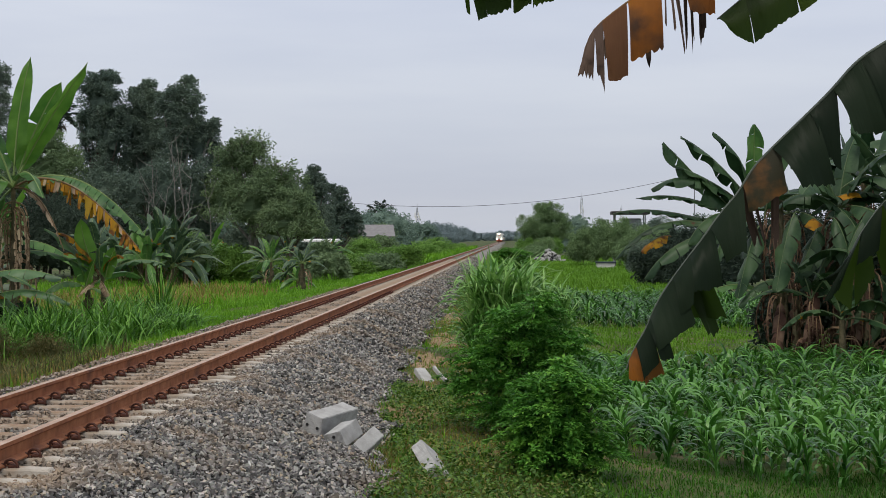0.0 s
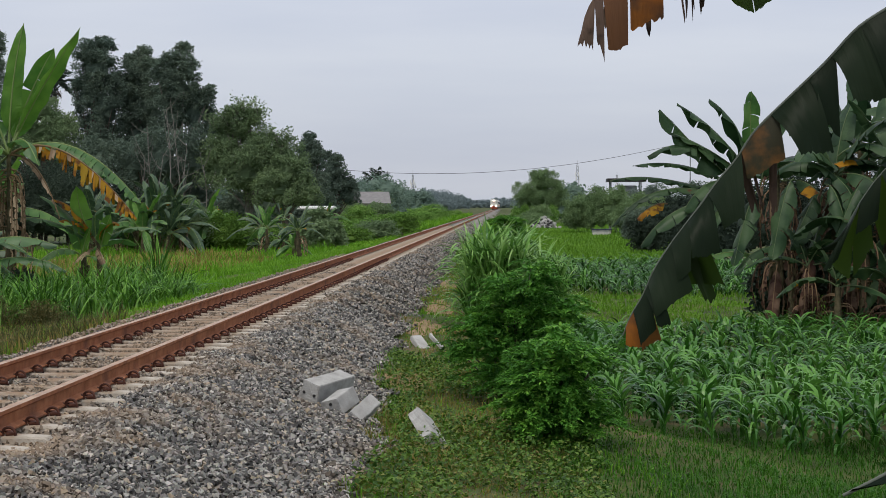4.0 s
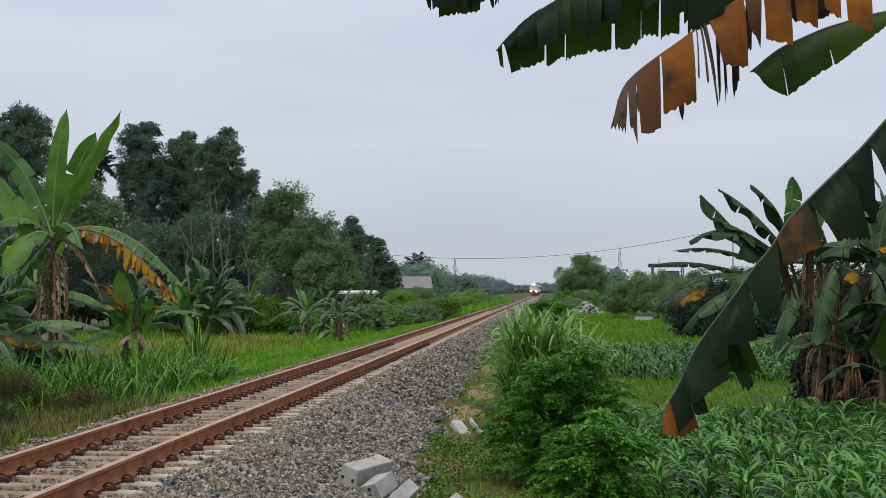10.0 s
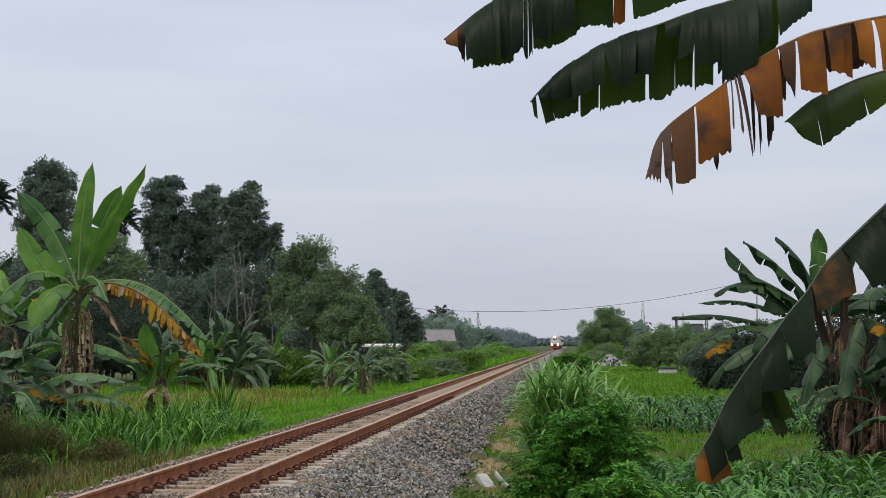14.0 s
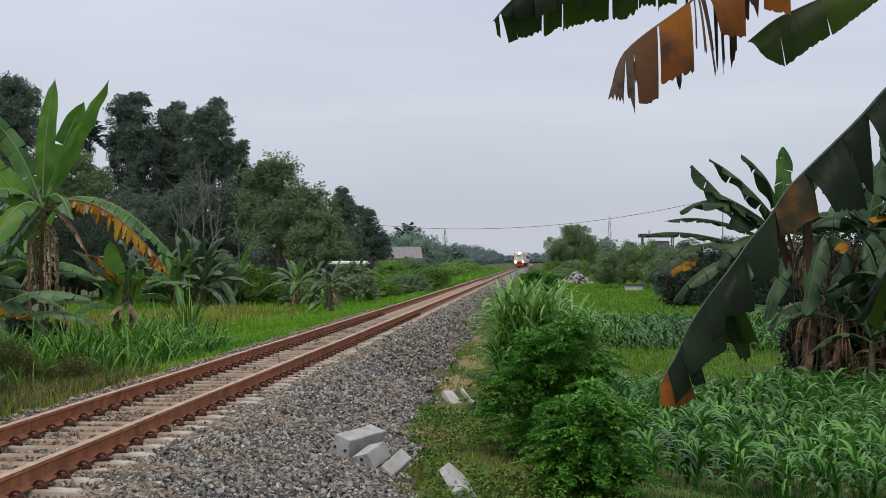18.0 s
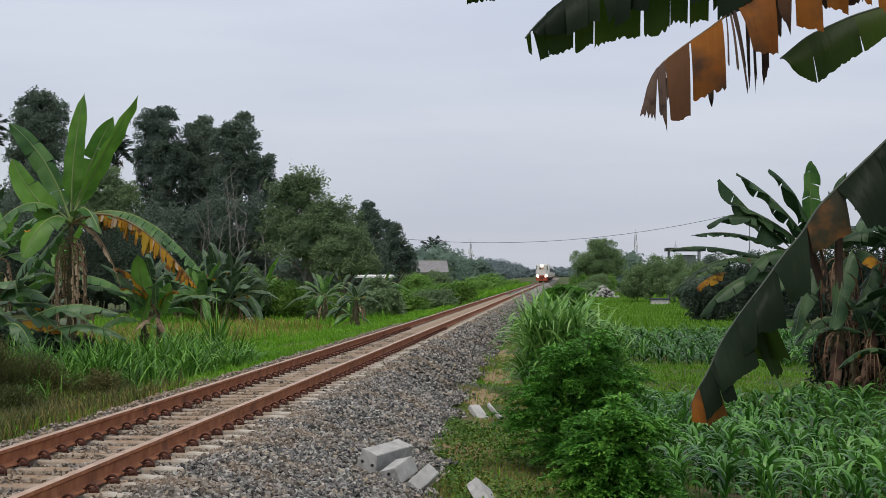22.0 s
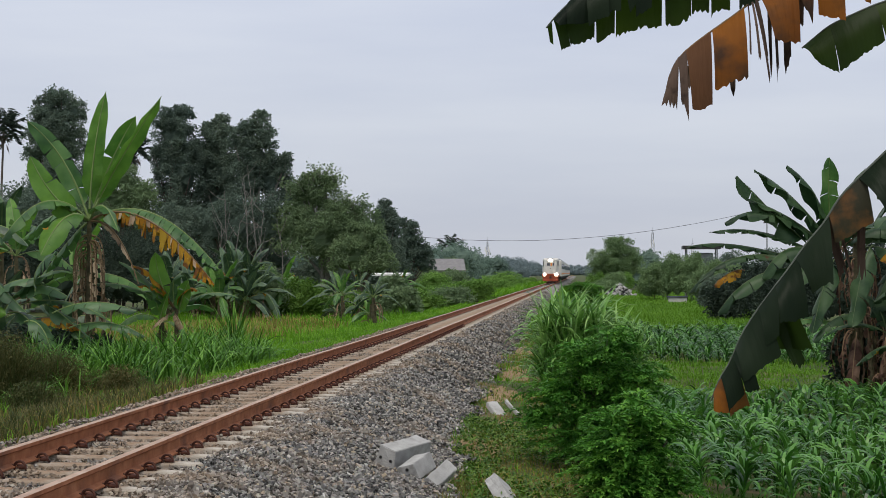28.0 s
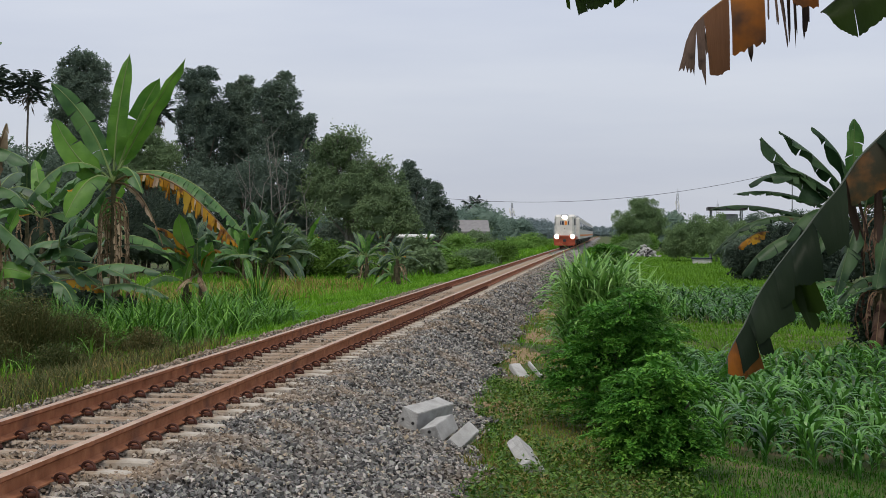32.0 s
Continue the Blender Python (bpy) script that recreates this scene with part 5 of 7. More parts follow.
def panel(g, mid, row, r, k, front, fray=0.05):
    """One torn panel of a blade: row holds the stretch of the midrib that carries it, in x, and the two ends of its lower edge, in x and z."""
    xa, xb, ax, az, bx, bz = row
    order = np.argsort(mid[:, 0])
    nu = max(3, int(abs(bx - ax) / 0.006) + 3)
    s = np.linspace(0, 1, nu)
    xs = xa + (xb - xa) * s
    top = np.stack([np.interp(xs, mid[order, 0], mid[order, c]) for c in range(3)], 1)
    low = np.stack([ax + (bx - ax) * s, top[:, 1], az + (bz - az) * s], 1)
    length = np.linalg.norm(low - top, axis=1).mean()
    teeth = np.array([r.random() for _ in range(nu)])
    low[:, 2] += length * fray * (teeth ** 2 - 0.4) + 0.05 * length * np.sin(s * 3.1 + r.uniform(0, 6))
    out = length * r.uniform(0.22, 0.5) * (-1 if front else 1)
    tilt, ph, amp = r.uniform(-0.35, 0.35), r.uniform(0, 6), r.uniform(0.01, 0.035) * length
    lip = 0.006 * (r.random() if front else 0.0)
    nv = 8
    rows, uvs = [], []
    for j in range(nv + 1):
        v = j / nv
        p = top + (low - top) * v
        p[:, 1] += out * (1 - (1 - v) ** 2.2) + tilt * v * (xs - xs.mean()) + amp * math.sqrt(v) * np.sin(s * (2.5 + 30 * abs(bx - ax)) + ph)
        p[:, 2] += lip * (1 - v) + 0.05 * length * math.sin(math.pi * v)
        rows.append(p)
        uvs.append(np.c_[xs, np.full(nu, v * 0.2)])
    f = np.array([[j * nu + i, j * nu + i + 1, (j + 1) * nu + i + 1, (j + 1) * nu + i] for j in range(nv) for i in range(nu - 1)])
    g.add(np.concatenate(rows), f, k, np.concatenate(uvs))


def panel_leaf(pts, near, far, mats, name="leaf", label="", n=90, rib=0.008, seed=1):
    """A hanging leaf: near panels before its midrib and far ones behind it. The last number of a row is its look: 0 blade, 1 underside, 2 shrivelled, 3 scorching, 4 scorched."""
    p = resample(pts, n)
    r = random.Random(seed)
    g = Geo()
    for rows, front in ((far, False), (near, True)):
        for *row, k in rows:
            panel(g, p, row, r, {0: 0, 1: 3, 2: 4, 3: 5, 4: 1}[k], front, 0.22 if k == 2 else 0.06)
    g.v = [v - p[0] for v in g.v]
    tube(g, p - p[0], np.linspace(rib, rib * 0.3, n), 6, 2)
    ob = part(name, g, mats, over, label, True)
    ob.matrix_basis = Matrix.Translation(Vector(p[0]) - Vector((2.55, 5.3, base_z)))
    return ob


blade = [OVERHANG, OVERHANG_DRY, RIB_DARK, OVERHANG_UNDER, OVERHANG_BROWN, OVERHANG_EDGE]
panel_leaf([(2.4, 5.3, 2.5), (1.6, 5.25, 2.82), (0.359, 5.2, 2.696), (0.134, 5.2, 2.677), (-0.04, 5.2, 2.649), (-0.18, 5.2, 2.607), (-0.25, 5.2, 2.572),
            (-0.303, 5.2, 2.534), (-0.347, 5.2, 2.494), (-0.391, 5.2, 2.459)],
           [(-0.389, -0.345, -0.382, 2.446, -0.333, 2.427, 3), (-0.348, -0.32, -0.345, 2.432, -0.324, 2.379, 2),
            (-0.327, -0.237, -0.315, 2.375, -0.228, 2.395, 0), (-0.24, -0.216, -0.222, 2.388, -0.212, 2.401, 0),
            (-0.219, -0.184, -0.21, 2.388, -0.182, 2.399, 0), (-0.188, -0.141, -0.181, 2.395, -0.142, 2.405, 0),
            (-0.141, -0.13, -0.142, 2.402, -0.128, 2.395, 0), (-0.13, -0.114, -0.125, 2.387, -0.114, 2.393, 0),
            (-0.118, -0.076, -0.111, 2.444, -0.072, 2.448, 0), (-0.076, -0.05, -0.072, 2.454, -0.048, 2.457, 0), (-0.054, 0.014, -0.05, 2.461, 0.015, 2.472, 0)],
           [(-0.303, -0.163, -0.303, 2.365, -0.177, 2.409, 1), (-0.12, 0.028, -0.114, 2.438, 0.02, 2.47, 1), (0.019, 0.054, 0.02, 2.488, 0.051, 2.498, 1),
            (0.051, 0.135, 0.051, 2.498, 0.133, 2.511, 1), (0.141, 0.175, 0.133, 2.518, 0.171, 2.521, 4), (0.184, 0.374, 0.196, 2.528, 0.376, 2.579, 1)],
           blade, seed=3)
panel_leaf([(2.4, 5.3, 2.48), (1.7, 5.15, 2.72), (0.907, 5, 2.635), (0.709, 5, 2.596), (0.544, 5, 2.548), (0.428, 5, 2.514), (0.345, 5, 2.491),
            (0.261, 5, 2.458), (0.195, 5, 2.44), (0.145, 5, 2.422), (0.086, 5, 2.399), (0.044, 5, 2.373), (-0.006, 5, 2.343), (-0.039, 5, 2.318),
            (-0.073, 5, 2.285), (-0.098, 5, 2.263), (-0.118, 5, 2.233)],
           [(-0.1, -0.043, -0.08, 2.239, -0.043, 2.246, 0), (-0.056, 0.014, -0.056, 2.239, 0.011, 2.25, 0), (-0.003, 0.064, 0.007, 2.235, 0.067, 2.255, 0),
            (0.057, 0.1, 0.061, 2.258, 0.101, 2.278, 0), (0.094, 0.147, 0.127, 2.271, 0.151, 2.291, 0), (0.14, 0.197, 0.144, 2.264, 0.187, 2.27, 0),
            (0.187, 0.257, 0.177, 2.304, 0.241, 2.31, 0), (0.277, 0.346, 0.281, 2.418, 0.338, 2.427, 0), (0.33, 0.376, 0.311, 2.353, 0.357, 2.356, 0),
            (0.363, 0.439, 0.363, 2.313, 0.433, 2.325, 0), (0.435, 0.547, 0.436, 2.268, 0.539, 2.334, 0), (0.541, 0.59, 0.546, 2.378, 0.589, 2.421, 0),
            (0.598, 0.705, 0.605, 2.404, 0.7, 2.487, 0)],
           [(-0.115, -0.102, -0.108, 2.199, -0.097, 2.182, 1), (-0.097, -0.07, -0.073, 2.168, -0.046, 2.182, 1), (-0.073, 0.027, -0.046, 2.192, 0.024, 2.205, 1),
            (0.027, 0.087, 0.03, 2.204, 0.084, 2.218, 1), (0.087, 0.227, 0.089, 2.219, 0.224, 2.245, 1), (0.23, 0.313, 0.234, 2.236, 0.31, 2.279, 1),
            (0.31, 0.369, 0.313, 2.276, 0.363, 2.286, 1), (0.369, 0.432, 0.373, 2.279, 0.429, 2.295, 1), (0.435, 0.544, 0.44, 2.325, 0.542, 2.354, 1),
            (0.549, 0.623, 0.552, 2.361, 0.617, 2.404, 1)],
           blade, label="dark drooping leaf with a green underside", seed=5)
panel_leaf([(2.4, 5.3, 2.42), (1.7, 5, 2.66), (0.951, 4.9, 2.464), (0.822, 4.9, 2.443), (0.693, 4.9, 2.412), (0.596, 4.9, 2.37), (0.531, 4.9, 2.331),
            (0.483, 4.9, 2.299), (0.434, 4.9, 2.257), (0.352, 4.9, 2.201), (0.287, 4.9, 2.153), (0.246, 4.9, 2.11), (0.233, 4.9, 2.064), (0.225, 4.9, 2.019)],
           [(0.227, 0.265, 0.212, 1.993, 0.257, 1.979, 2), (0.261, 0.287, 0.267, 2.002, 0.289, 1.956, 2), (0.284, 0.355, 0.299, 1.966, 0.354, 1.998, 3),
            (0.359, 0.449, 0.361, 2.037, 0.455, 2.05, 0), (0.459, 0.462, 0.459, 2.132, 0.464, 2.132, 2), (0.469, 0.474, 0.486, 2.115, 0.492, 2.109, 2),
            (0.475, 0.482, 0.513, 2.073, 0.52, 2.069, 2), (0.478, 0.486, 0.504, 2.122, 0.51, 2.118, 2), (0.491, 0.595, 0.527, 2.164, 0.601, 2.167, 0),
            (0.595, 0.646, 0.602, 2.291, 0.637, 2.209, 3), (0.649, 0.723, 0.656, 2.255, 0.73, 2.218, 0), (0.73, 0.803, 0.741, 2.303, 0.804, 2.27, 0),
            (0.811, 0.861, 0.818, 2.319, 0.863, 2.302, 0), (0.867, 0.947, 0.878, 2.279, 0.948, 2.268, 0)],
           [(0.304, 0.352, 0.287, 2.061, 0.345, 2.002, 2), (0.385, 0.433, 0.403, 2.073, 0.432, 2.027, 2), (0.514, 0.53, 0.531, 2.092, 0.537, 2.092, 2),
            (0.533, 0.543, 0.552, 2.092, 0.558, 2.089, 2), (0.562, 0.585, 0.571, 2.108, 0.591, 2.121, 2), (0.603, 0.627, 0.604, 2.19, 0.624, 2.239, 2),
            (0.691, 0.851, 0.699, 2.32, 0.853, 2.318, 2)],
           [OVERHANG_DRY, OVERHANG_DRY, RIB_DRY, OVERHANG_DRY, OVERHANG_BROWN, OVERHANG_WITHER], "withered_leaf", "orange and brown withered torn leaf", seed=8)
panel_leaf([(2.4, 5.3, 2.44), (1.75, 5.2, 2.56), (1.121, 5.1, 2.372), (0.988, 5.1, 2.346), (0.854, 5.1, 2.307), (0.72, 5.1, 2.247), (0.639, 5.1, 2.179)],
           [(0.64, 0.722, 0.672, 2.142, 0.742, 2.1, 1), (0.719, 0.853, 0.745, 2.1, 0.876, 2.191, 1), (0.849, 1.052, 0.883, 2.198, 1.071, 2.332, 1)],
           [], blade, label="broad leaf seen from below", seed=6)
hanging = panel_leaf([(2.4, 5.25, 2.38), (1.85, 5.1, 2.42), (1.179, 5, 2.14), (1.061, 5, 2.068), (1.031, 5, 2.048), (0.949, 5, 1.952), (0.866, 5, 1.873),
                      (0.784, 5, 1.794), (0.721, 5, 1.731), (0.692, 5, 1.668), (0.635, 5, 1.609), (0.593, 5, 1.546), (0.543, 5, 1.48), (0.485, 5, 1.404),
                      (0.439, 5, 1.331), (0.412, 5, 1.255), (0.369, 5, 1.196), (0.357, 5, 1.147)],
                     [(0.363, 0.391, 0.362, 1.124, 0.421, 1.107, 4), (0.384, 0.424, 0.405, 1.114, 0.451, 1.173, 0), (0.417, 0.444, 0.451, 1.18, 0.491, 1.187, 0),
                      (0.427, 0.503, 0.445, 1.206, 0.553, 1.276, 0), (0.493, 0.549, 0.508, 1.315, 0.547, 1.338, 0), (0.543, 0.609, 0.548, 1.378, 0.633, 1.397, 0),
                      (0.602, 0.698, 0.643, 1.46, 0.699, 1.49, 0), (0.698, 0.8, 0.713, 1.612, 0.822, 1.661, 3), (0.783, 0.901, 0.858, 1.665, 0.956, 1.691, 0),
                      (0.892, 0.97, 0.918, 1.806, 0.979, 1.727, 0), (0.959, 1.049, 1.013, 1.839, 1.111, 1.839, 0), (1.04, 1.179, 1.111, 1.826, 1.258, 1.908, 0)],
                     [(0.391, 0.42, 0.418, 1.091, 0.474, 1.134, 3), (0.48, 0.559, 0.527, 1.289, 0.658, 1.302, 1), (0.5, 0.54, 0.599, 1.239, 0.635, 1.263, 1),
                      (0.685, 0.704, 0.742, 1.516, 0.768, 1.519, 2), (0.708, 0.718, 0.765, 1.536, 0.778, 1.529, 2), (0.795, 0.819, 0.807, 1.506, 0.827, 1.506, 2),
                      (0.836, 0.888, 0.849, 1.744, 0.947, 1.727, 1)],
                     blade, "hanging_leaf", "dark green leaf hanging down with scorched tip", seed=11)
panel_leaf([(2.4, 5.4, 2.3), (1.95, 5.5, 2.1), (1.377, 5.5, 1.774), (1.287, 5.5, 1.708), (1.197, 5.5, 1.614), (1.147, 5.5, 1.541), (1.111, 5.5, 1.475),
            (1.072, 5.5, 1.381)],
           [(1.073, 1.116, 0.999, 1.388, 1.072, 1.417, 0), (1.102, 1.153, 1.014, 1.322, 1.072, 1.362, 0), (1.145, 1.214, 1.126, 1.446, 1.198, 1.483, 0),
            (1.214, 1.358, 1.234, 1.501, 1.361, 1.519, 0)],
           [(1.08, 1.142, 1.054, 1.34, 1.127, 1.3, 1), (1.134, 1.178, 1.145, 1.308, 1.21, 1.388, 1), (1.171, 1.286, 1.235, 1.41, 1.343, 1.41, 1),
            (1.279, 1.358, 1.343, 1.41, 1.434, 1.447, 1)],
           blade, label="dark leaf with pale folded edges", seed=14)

# ---- trees ----


def inner_mass(g, c, rad, k=0.74):
    """The dense inside of a crown: a lumpy closed form that the outer leaves cover."""
    nu, nv = 13, 8
    a, b = np.meshgrid(np.linspace(0, 2 * np.pi, nu, endpoint=False), np.linspace(-1.5, 1.5, nv))
    d = np.stack([np.cos(a) * np.cos(b), np.sin(a) * np.cos(b), np.sin(b)], -1).reshape(-1, 3)
    p = c + d * rad * (k * rng.uniform(0.8, 1.2, (len(d), 1)))
    f = [[j * nu + i, j * nu + (i + 1) % nu, (j + 1) * nu + (i + 1) % nu, (j + 1) * nu + i] for j in range(nv - 1) for i in range(nu)]
    g.add(p, np.array(f))


def crown_geo(blobs, n, size, seed_clumps=64, spread=0.135, up=0.3, core=0.52):
    g = Geo()
    if core:
        for b in blobs:
            inner_mass(g, np.array(b[:3]), np.array(b[3:6]), core)
    w = np.array([(b[3] * b[4] * b[5]) ** (2 / 3) for b in blobs])
    w = w / w.sum()
    for b, k in zip(blobs, (w * n).astype(int)):
        c, rad = np.array(b[:3]), np.array(b[3:6])
        d = rng.normal(size=(seed_clumps, 3))
        d /= np.linalg.norm(d, axis=1)[:, None]
        d[:, 2] = np.where(d[:, 2] < -0.5, -d[:, 2], d[:, 2])
        cc = c + d * rad * rng.uniform(0.66, 1.18, (seed_clumps, 1))
        pick = rng.integers(0, seed_clumps, k)
        sd = rng.uniform(0.6, 1.3, seed_clumps)[pick][:, None] * spread
        p = cc[pick] + np.clip(rng.normal(size=(k, 3)), -1.35, 1.35) * (0.5 * rad + 0.5 * rad.mean()) * sd
        v, f = leaves(p, size, size * 0.5, up)
        g.add(v, f)
    return g


def tree(name, x, y, h, blobs, n, size, foliage, label, bark=None, trunk=0.2, limbs=True, group="", category="tree", lean=0.0):
    z = float(ground_z(x, y)) - 0.1
    t = thing(name, x, y, z, label, category, group)
    top = max(b[2] for b in blobs)
    g = Geo()
    zz = np.linspace(0, top * 0.9, 8)
    tube(g, np.c_[lean * (zz / top) ** 2 + 0.12 * np.sin(zz * 0.7 + x), 0.1 * np.sin(zz * 0.5 + y), zz], np.linspace(trunk, trunk * 0.3, 8), 7)
    part("trunk", g, bark or BARK, t, smooth=True)
    if limbs:
        for b in blobs:
            c = np.array(b[:3])
            s = np.array([0, 0, max(0.3, c[2] * 0.45)])
            for _ in range(3):
                e = c + rng.uniform(-0.6, 0.6, 3) * np.array(b[3:6])
                m = (s + e) / 2 + rng.normal(size=3) * 0.15 + np.array([0, 0, 0.1 * h * 0.2])
                g = tube(Geo(), bezier(s, m, e, 6), np.linspace(trunk * 0.45, trunk * 0.08, 6), 5)
                part("limb", g, bark or BARK, t, smooth=True)
    if n >= 11000:  # large crowns carry finer leaves
        n, size = int(n * 1.45), size * 0.8
    part("crown", crown_geo(blobs, n, size), foliage, t)
    return t


def twigs(parent, starts, reach, n, foliage, bark):
    """Thin twigs with sparse leaves that stand out of a crown."""
    for p in starts:
        for _ in range(n):
            p0 = np.array(p) + rng.uniform(-0.5, 0.5, 3) * np.array([1.2, 0.6, 0.4])
            e = p0 + np.array([rng.uniform(-0.7, 0.9), rng.uniform(-0.4, 0.4), rng.uniform(0.5, 1.0)]) * reach
            mid = bezier(p0, (p0 + e) / 2 + np.array([0, 0, 0.15]), e, 8)
            g = tube(Geo(), mid, np.linspace(0.025, 0.008, 8), 4)
            v, f = leaves(np.repeat(mid[2:], 6, 0) + rng.normal(size=(36, 3)) * 0.13, 0.2, 0.10, 0.4)
            g.add(v, f, 1)
            part("twig", g, [bark, foliage], parent)


wood = "trees of the wood"
tree("tree", -35.3, 112, 12, [(0.13, -0.08, 14.25, 0.97, 0.83, 0.75), (-0.64, 0.18, 13.41, 1.12, 0.95, 0.97), (1, 0.08, 13.32, 0.97, 0.83, 0.97), (0.14, -0.08, 12.18, 1.72, 1.46, 1.34), (-0.79, -0.25, 11.42, 1.27, 1.08, 1.34), (0.93, -0.25, 11.03, 1.12, 0.95, 1.49), (-0.16, 0.25, 9.58, 1.94, 1.65, 1.87), (-0.07, -0.14, 7.29, 2.17, 1.84, 2.24), (-1.34, -0.01, 12.34, 0.52, 0.44, 0.52)],
     24000, 0.235, TREE_DARK, "tall dark evergreen tree in the wood", None, trunk=0.25, group=wood)
tree("tree", -26.7, 110, 12, [(0.48, 0.25, 13.15, 0.81, 0.69, 0.51), (-0.36, -0.25, 12.6, 1.03, 0.87, 0.81), (0.1, -0.21, 11.47, 1.39, 1.18, 1.25), (-0.42, 0.11, 9.8, 1.17, 1, 1.47), (0.6, -0.25, 9.05, 1.54, 1.31, 1.83), (0.11, -0.21, 6.81, 1.69, 1.43, 2.02), (1.24, 0.11, 10.53, 0.59, 0.5, 0.95), (-1.26, -0.11, 10.36, 0.37, 0.31, 0.44)],
     18000, 0.225, TREE_DARK, "slender dark green tree wrapped in climbers", None, trunk=0.25, group=wood)
tree("tree", -24.0, 111, 12, [(0.21, 0.16, 12.78, 0.52, 0.44, 0.37), (-0.55, 0.24, 12.18, 0.59, 0.5, 0.44), (-0.05, 0.25, 11.35, 1.33, 1.13, 1.18), (-0.7, -0.11, 9.85, 1.18, 1.01, 1.33), (0.33, -0.19, 9.09, 1.41, 1.2, 1.7), (-0.23, 0.03, 7.22, 1.48, 1.26, 1.85)],
     14000, 0.225, TREE_DARK, "dark green tree hung with climbers", PALE_BARK, trunk=0.22, group=wood)
tree("tree", -21.0, 109, 12, [(0.18, 0.24, 12.58, 0.55, 0.46, 0.51), (-0.42, -0.22, 11.84, 0.8, 0.68, 0.58), (0.55, -0.24, 11.17, 0.73, 0.62, 0.94), (-0.12, -0.09, 10.07, 1.38, 1.17, 1.31), (-0.56, 0.04, 8.23, 1.45, 1.24, 1.67), (0.86, 0.11, 8.59, 1.09, 0.93, 1.6), (1.67, -0.12, 9.33, 0.58, 0.49, 0.65), (1.97, -0.2, 9.99, 0.36, 0.31, 0.36), (1.86, 0.18, 7.67, 0.65, 0.56, 1.24), (-1.12, -0.19, 11, 0.8, 0.68, 0.8)],
     18000, 0.225, TREE_DARK, "dark tree with hanging climbers and pale bare limbs", PALE_BARK, trunk=0.22, group=wood)
tree("tree", -22.1, 104.2, 12, [(-3.09, -0.03, 4.88, 1.64, 1.39, 1.78), (-1.07, 0.25, 5.06, 1.78, 1.52, 1.85), (0.94, 0.04, 5.24, 1.78, 1.52, 1.93), (2.77, -0.02, 5.23, 1.43, 1.21, 1.93)],
     12000, 0.225, TREE_DARK, "dark tree with drooping foliage down to the ground", None, trunk=0.2, group=wood)
leafy_tree = tree("tree", -15.8, 104, 12, [(-0.51, 0.18, 7.26, 1.39, 1.18, 1.18), (0.1, -0.15, 7.9, 0.7, 0.6, 0.6), (-1.4, 0.2, 6.38, 1.32, 1.12, 1.53), (0.85, -0.23, 5.8, 1.35, 1.15, 1.4), (2.38, 0.22, 5.36, 1.04, 0.88, 1.32), (0.02, -0.02, 4.46, 2.7, 2.3, 1.66), (-1.65, 0.05, 7.54, 0.69, 0.59, 0.55), (1.95, -0.08, 5.5, 0.69, 0.59, 0.69), (-1.05, -0.25, 8.24, 0.55, 0.47, 0.42), (2.84, 0.25, 4.52, 0.76, 0.65, 1.04), (-1.93, -0.25, 4.81, 1.39, 1.18, 1.73)],
     24000, 0.2, TREE_MID, "leafy green tree with thin twigs above its crown", PALE_BARK, trunk=0.18, group=wood)
tree("tree", -13.4, 103, 12, [(0.04, -0.19, 4.44, 1.24, 1.05, 1.17), (0.91, -0.21, 3.95, 0.82, 0.7, 0.89), (-0.66, -0.22, 3.4, 1.72, 1.46, 1.17), (-1.18, 0.24, 5.06, 1.03, 0.88, 0.89), (1.08, -0.19, 3.05, 1.03, 0.88, 0.89)],
     12000, 0.19, TREE_MID, "rounded green tree at the end of the wood", None, trunk=0.16, group=wood)
tree("tree", -29.4, 106, 12, [(0.22, 0.25, 8.54, 1.27, 1.08, 0.92), (-1.06, -0.2, 8.11, 1.13, 0.96, 0.99), (1.33, -0.01, 7.56, 1.13, 0.96, 0.92), (0.05, 0.12, 7.03, 2.12, 1.8, 1.41), (-1.42, 0.09, 6.31, 1.77, 1.5, 1.41), (1.51, -0.24, 6.12, 1.41, 1.2, 1.41)],
     11000, 0.22, TREE_MID, "dull green tree with a low crown beside the wood", None, trunk=0.16, group=wood)
tree("tree", -14.4, 125, 12, [(-0.12, 0.25, 7.51, 0.46, 0.39, 0.5), (-0.29, -0.13, 6.71, 0.67, 0.57, 0.67), (0.3, -0.23, 6.29, 0.75, 0.64, 0.92), (-0.04, -0.07, 5.03, 1.17, 0.99, 1.42), (0.3, -0.23, 3.57, 1.33, 1.13, 1.42)],
     11000, 0.2, TREE_DARK, "dark pointed tree behind the hut", None, trunk=0.2, group=wood)
tree("tree", -13.1, 130, 12, [(-0.6, 0.23, 6.31, 0.61, 0.52, 0.48), (0.1, -0.19, 6.04, 0.52, 0.44, 0.43), (-0.16, -0.13, 5.17, 1.04, 0.88, 0.87), (0.54, 0.07, 4.3, 0.87, 0.74, 0.87), (-0.42, -0.07, 3.95, 1.3, 1.11, 1.13), (0.98, 0.07, 3.26, 0.95, 0.81, 1.04), (1.41, -0.19, 3.95, 0.35, 0.29, 0.35)],
     11000, 0.2, TREE_DARK, "dark thin-crowned tree near the roofs", None, trunk=0.18, group=wood)
twigs(leafy_tree, [(-0.98, -0.4, 7.94), (0.07, -0.4, 8.22), (0.5, -0.4, 7.8), (-1.69, -0.4, 7.42), (1.3, -0.4, 6.6), (2.2, -0.4, 5.7), (-0.45, -0.4, 7.76)], 1.1, 6, TREE_MID, PALE_BARK)
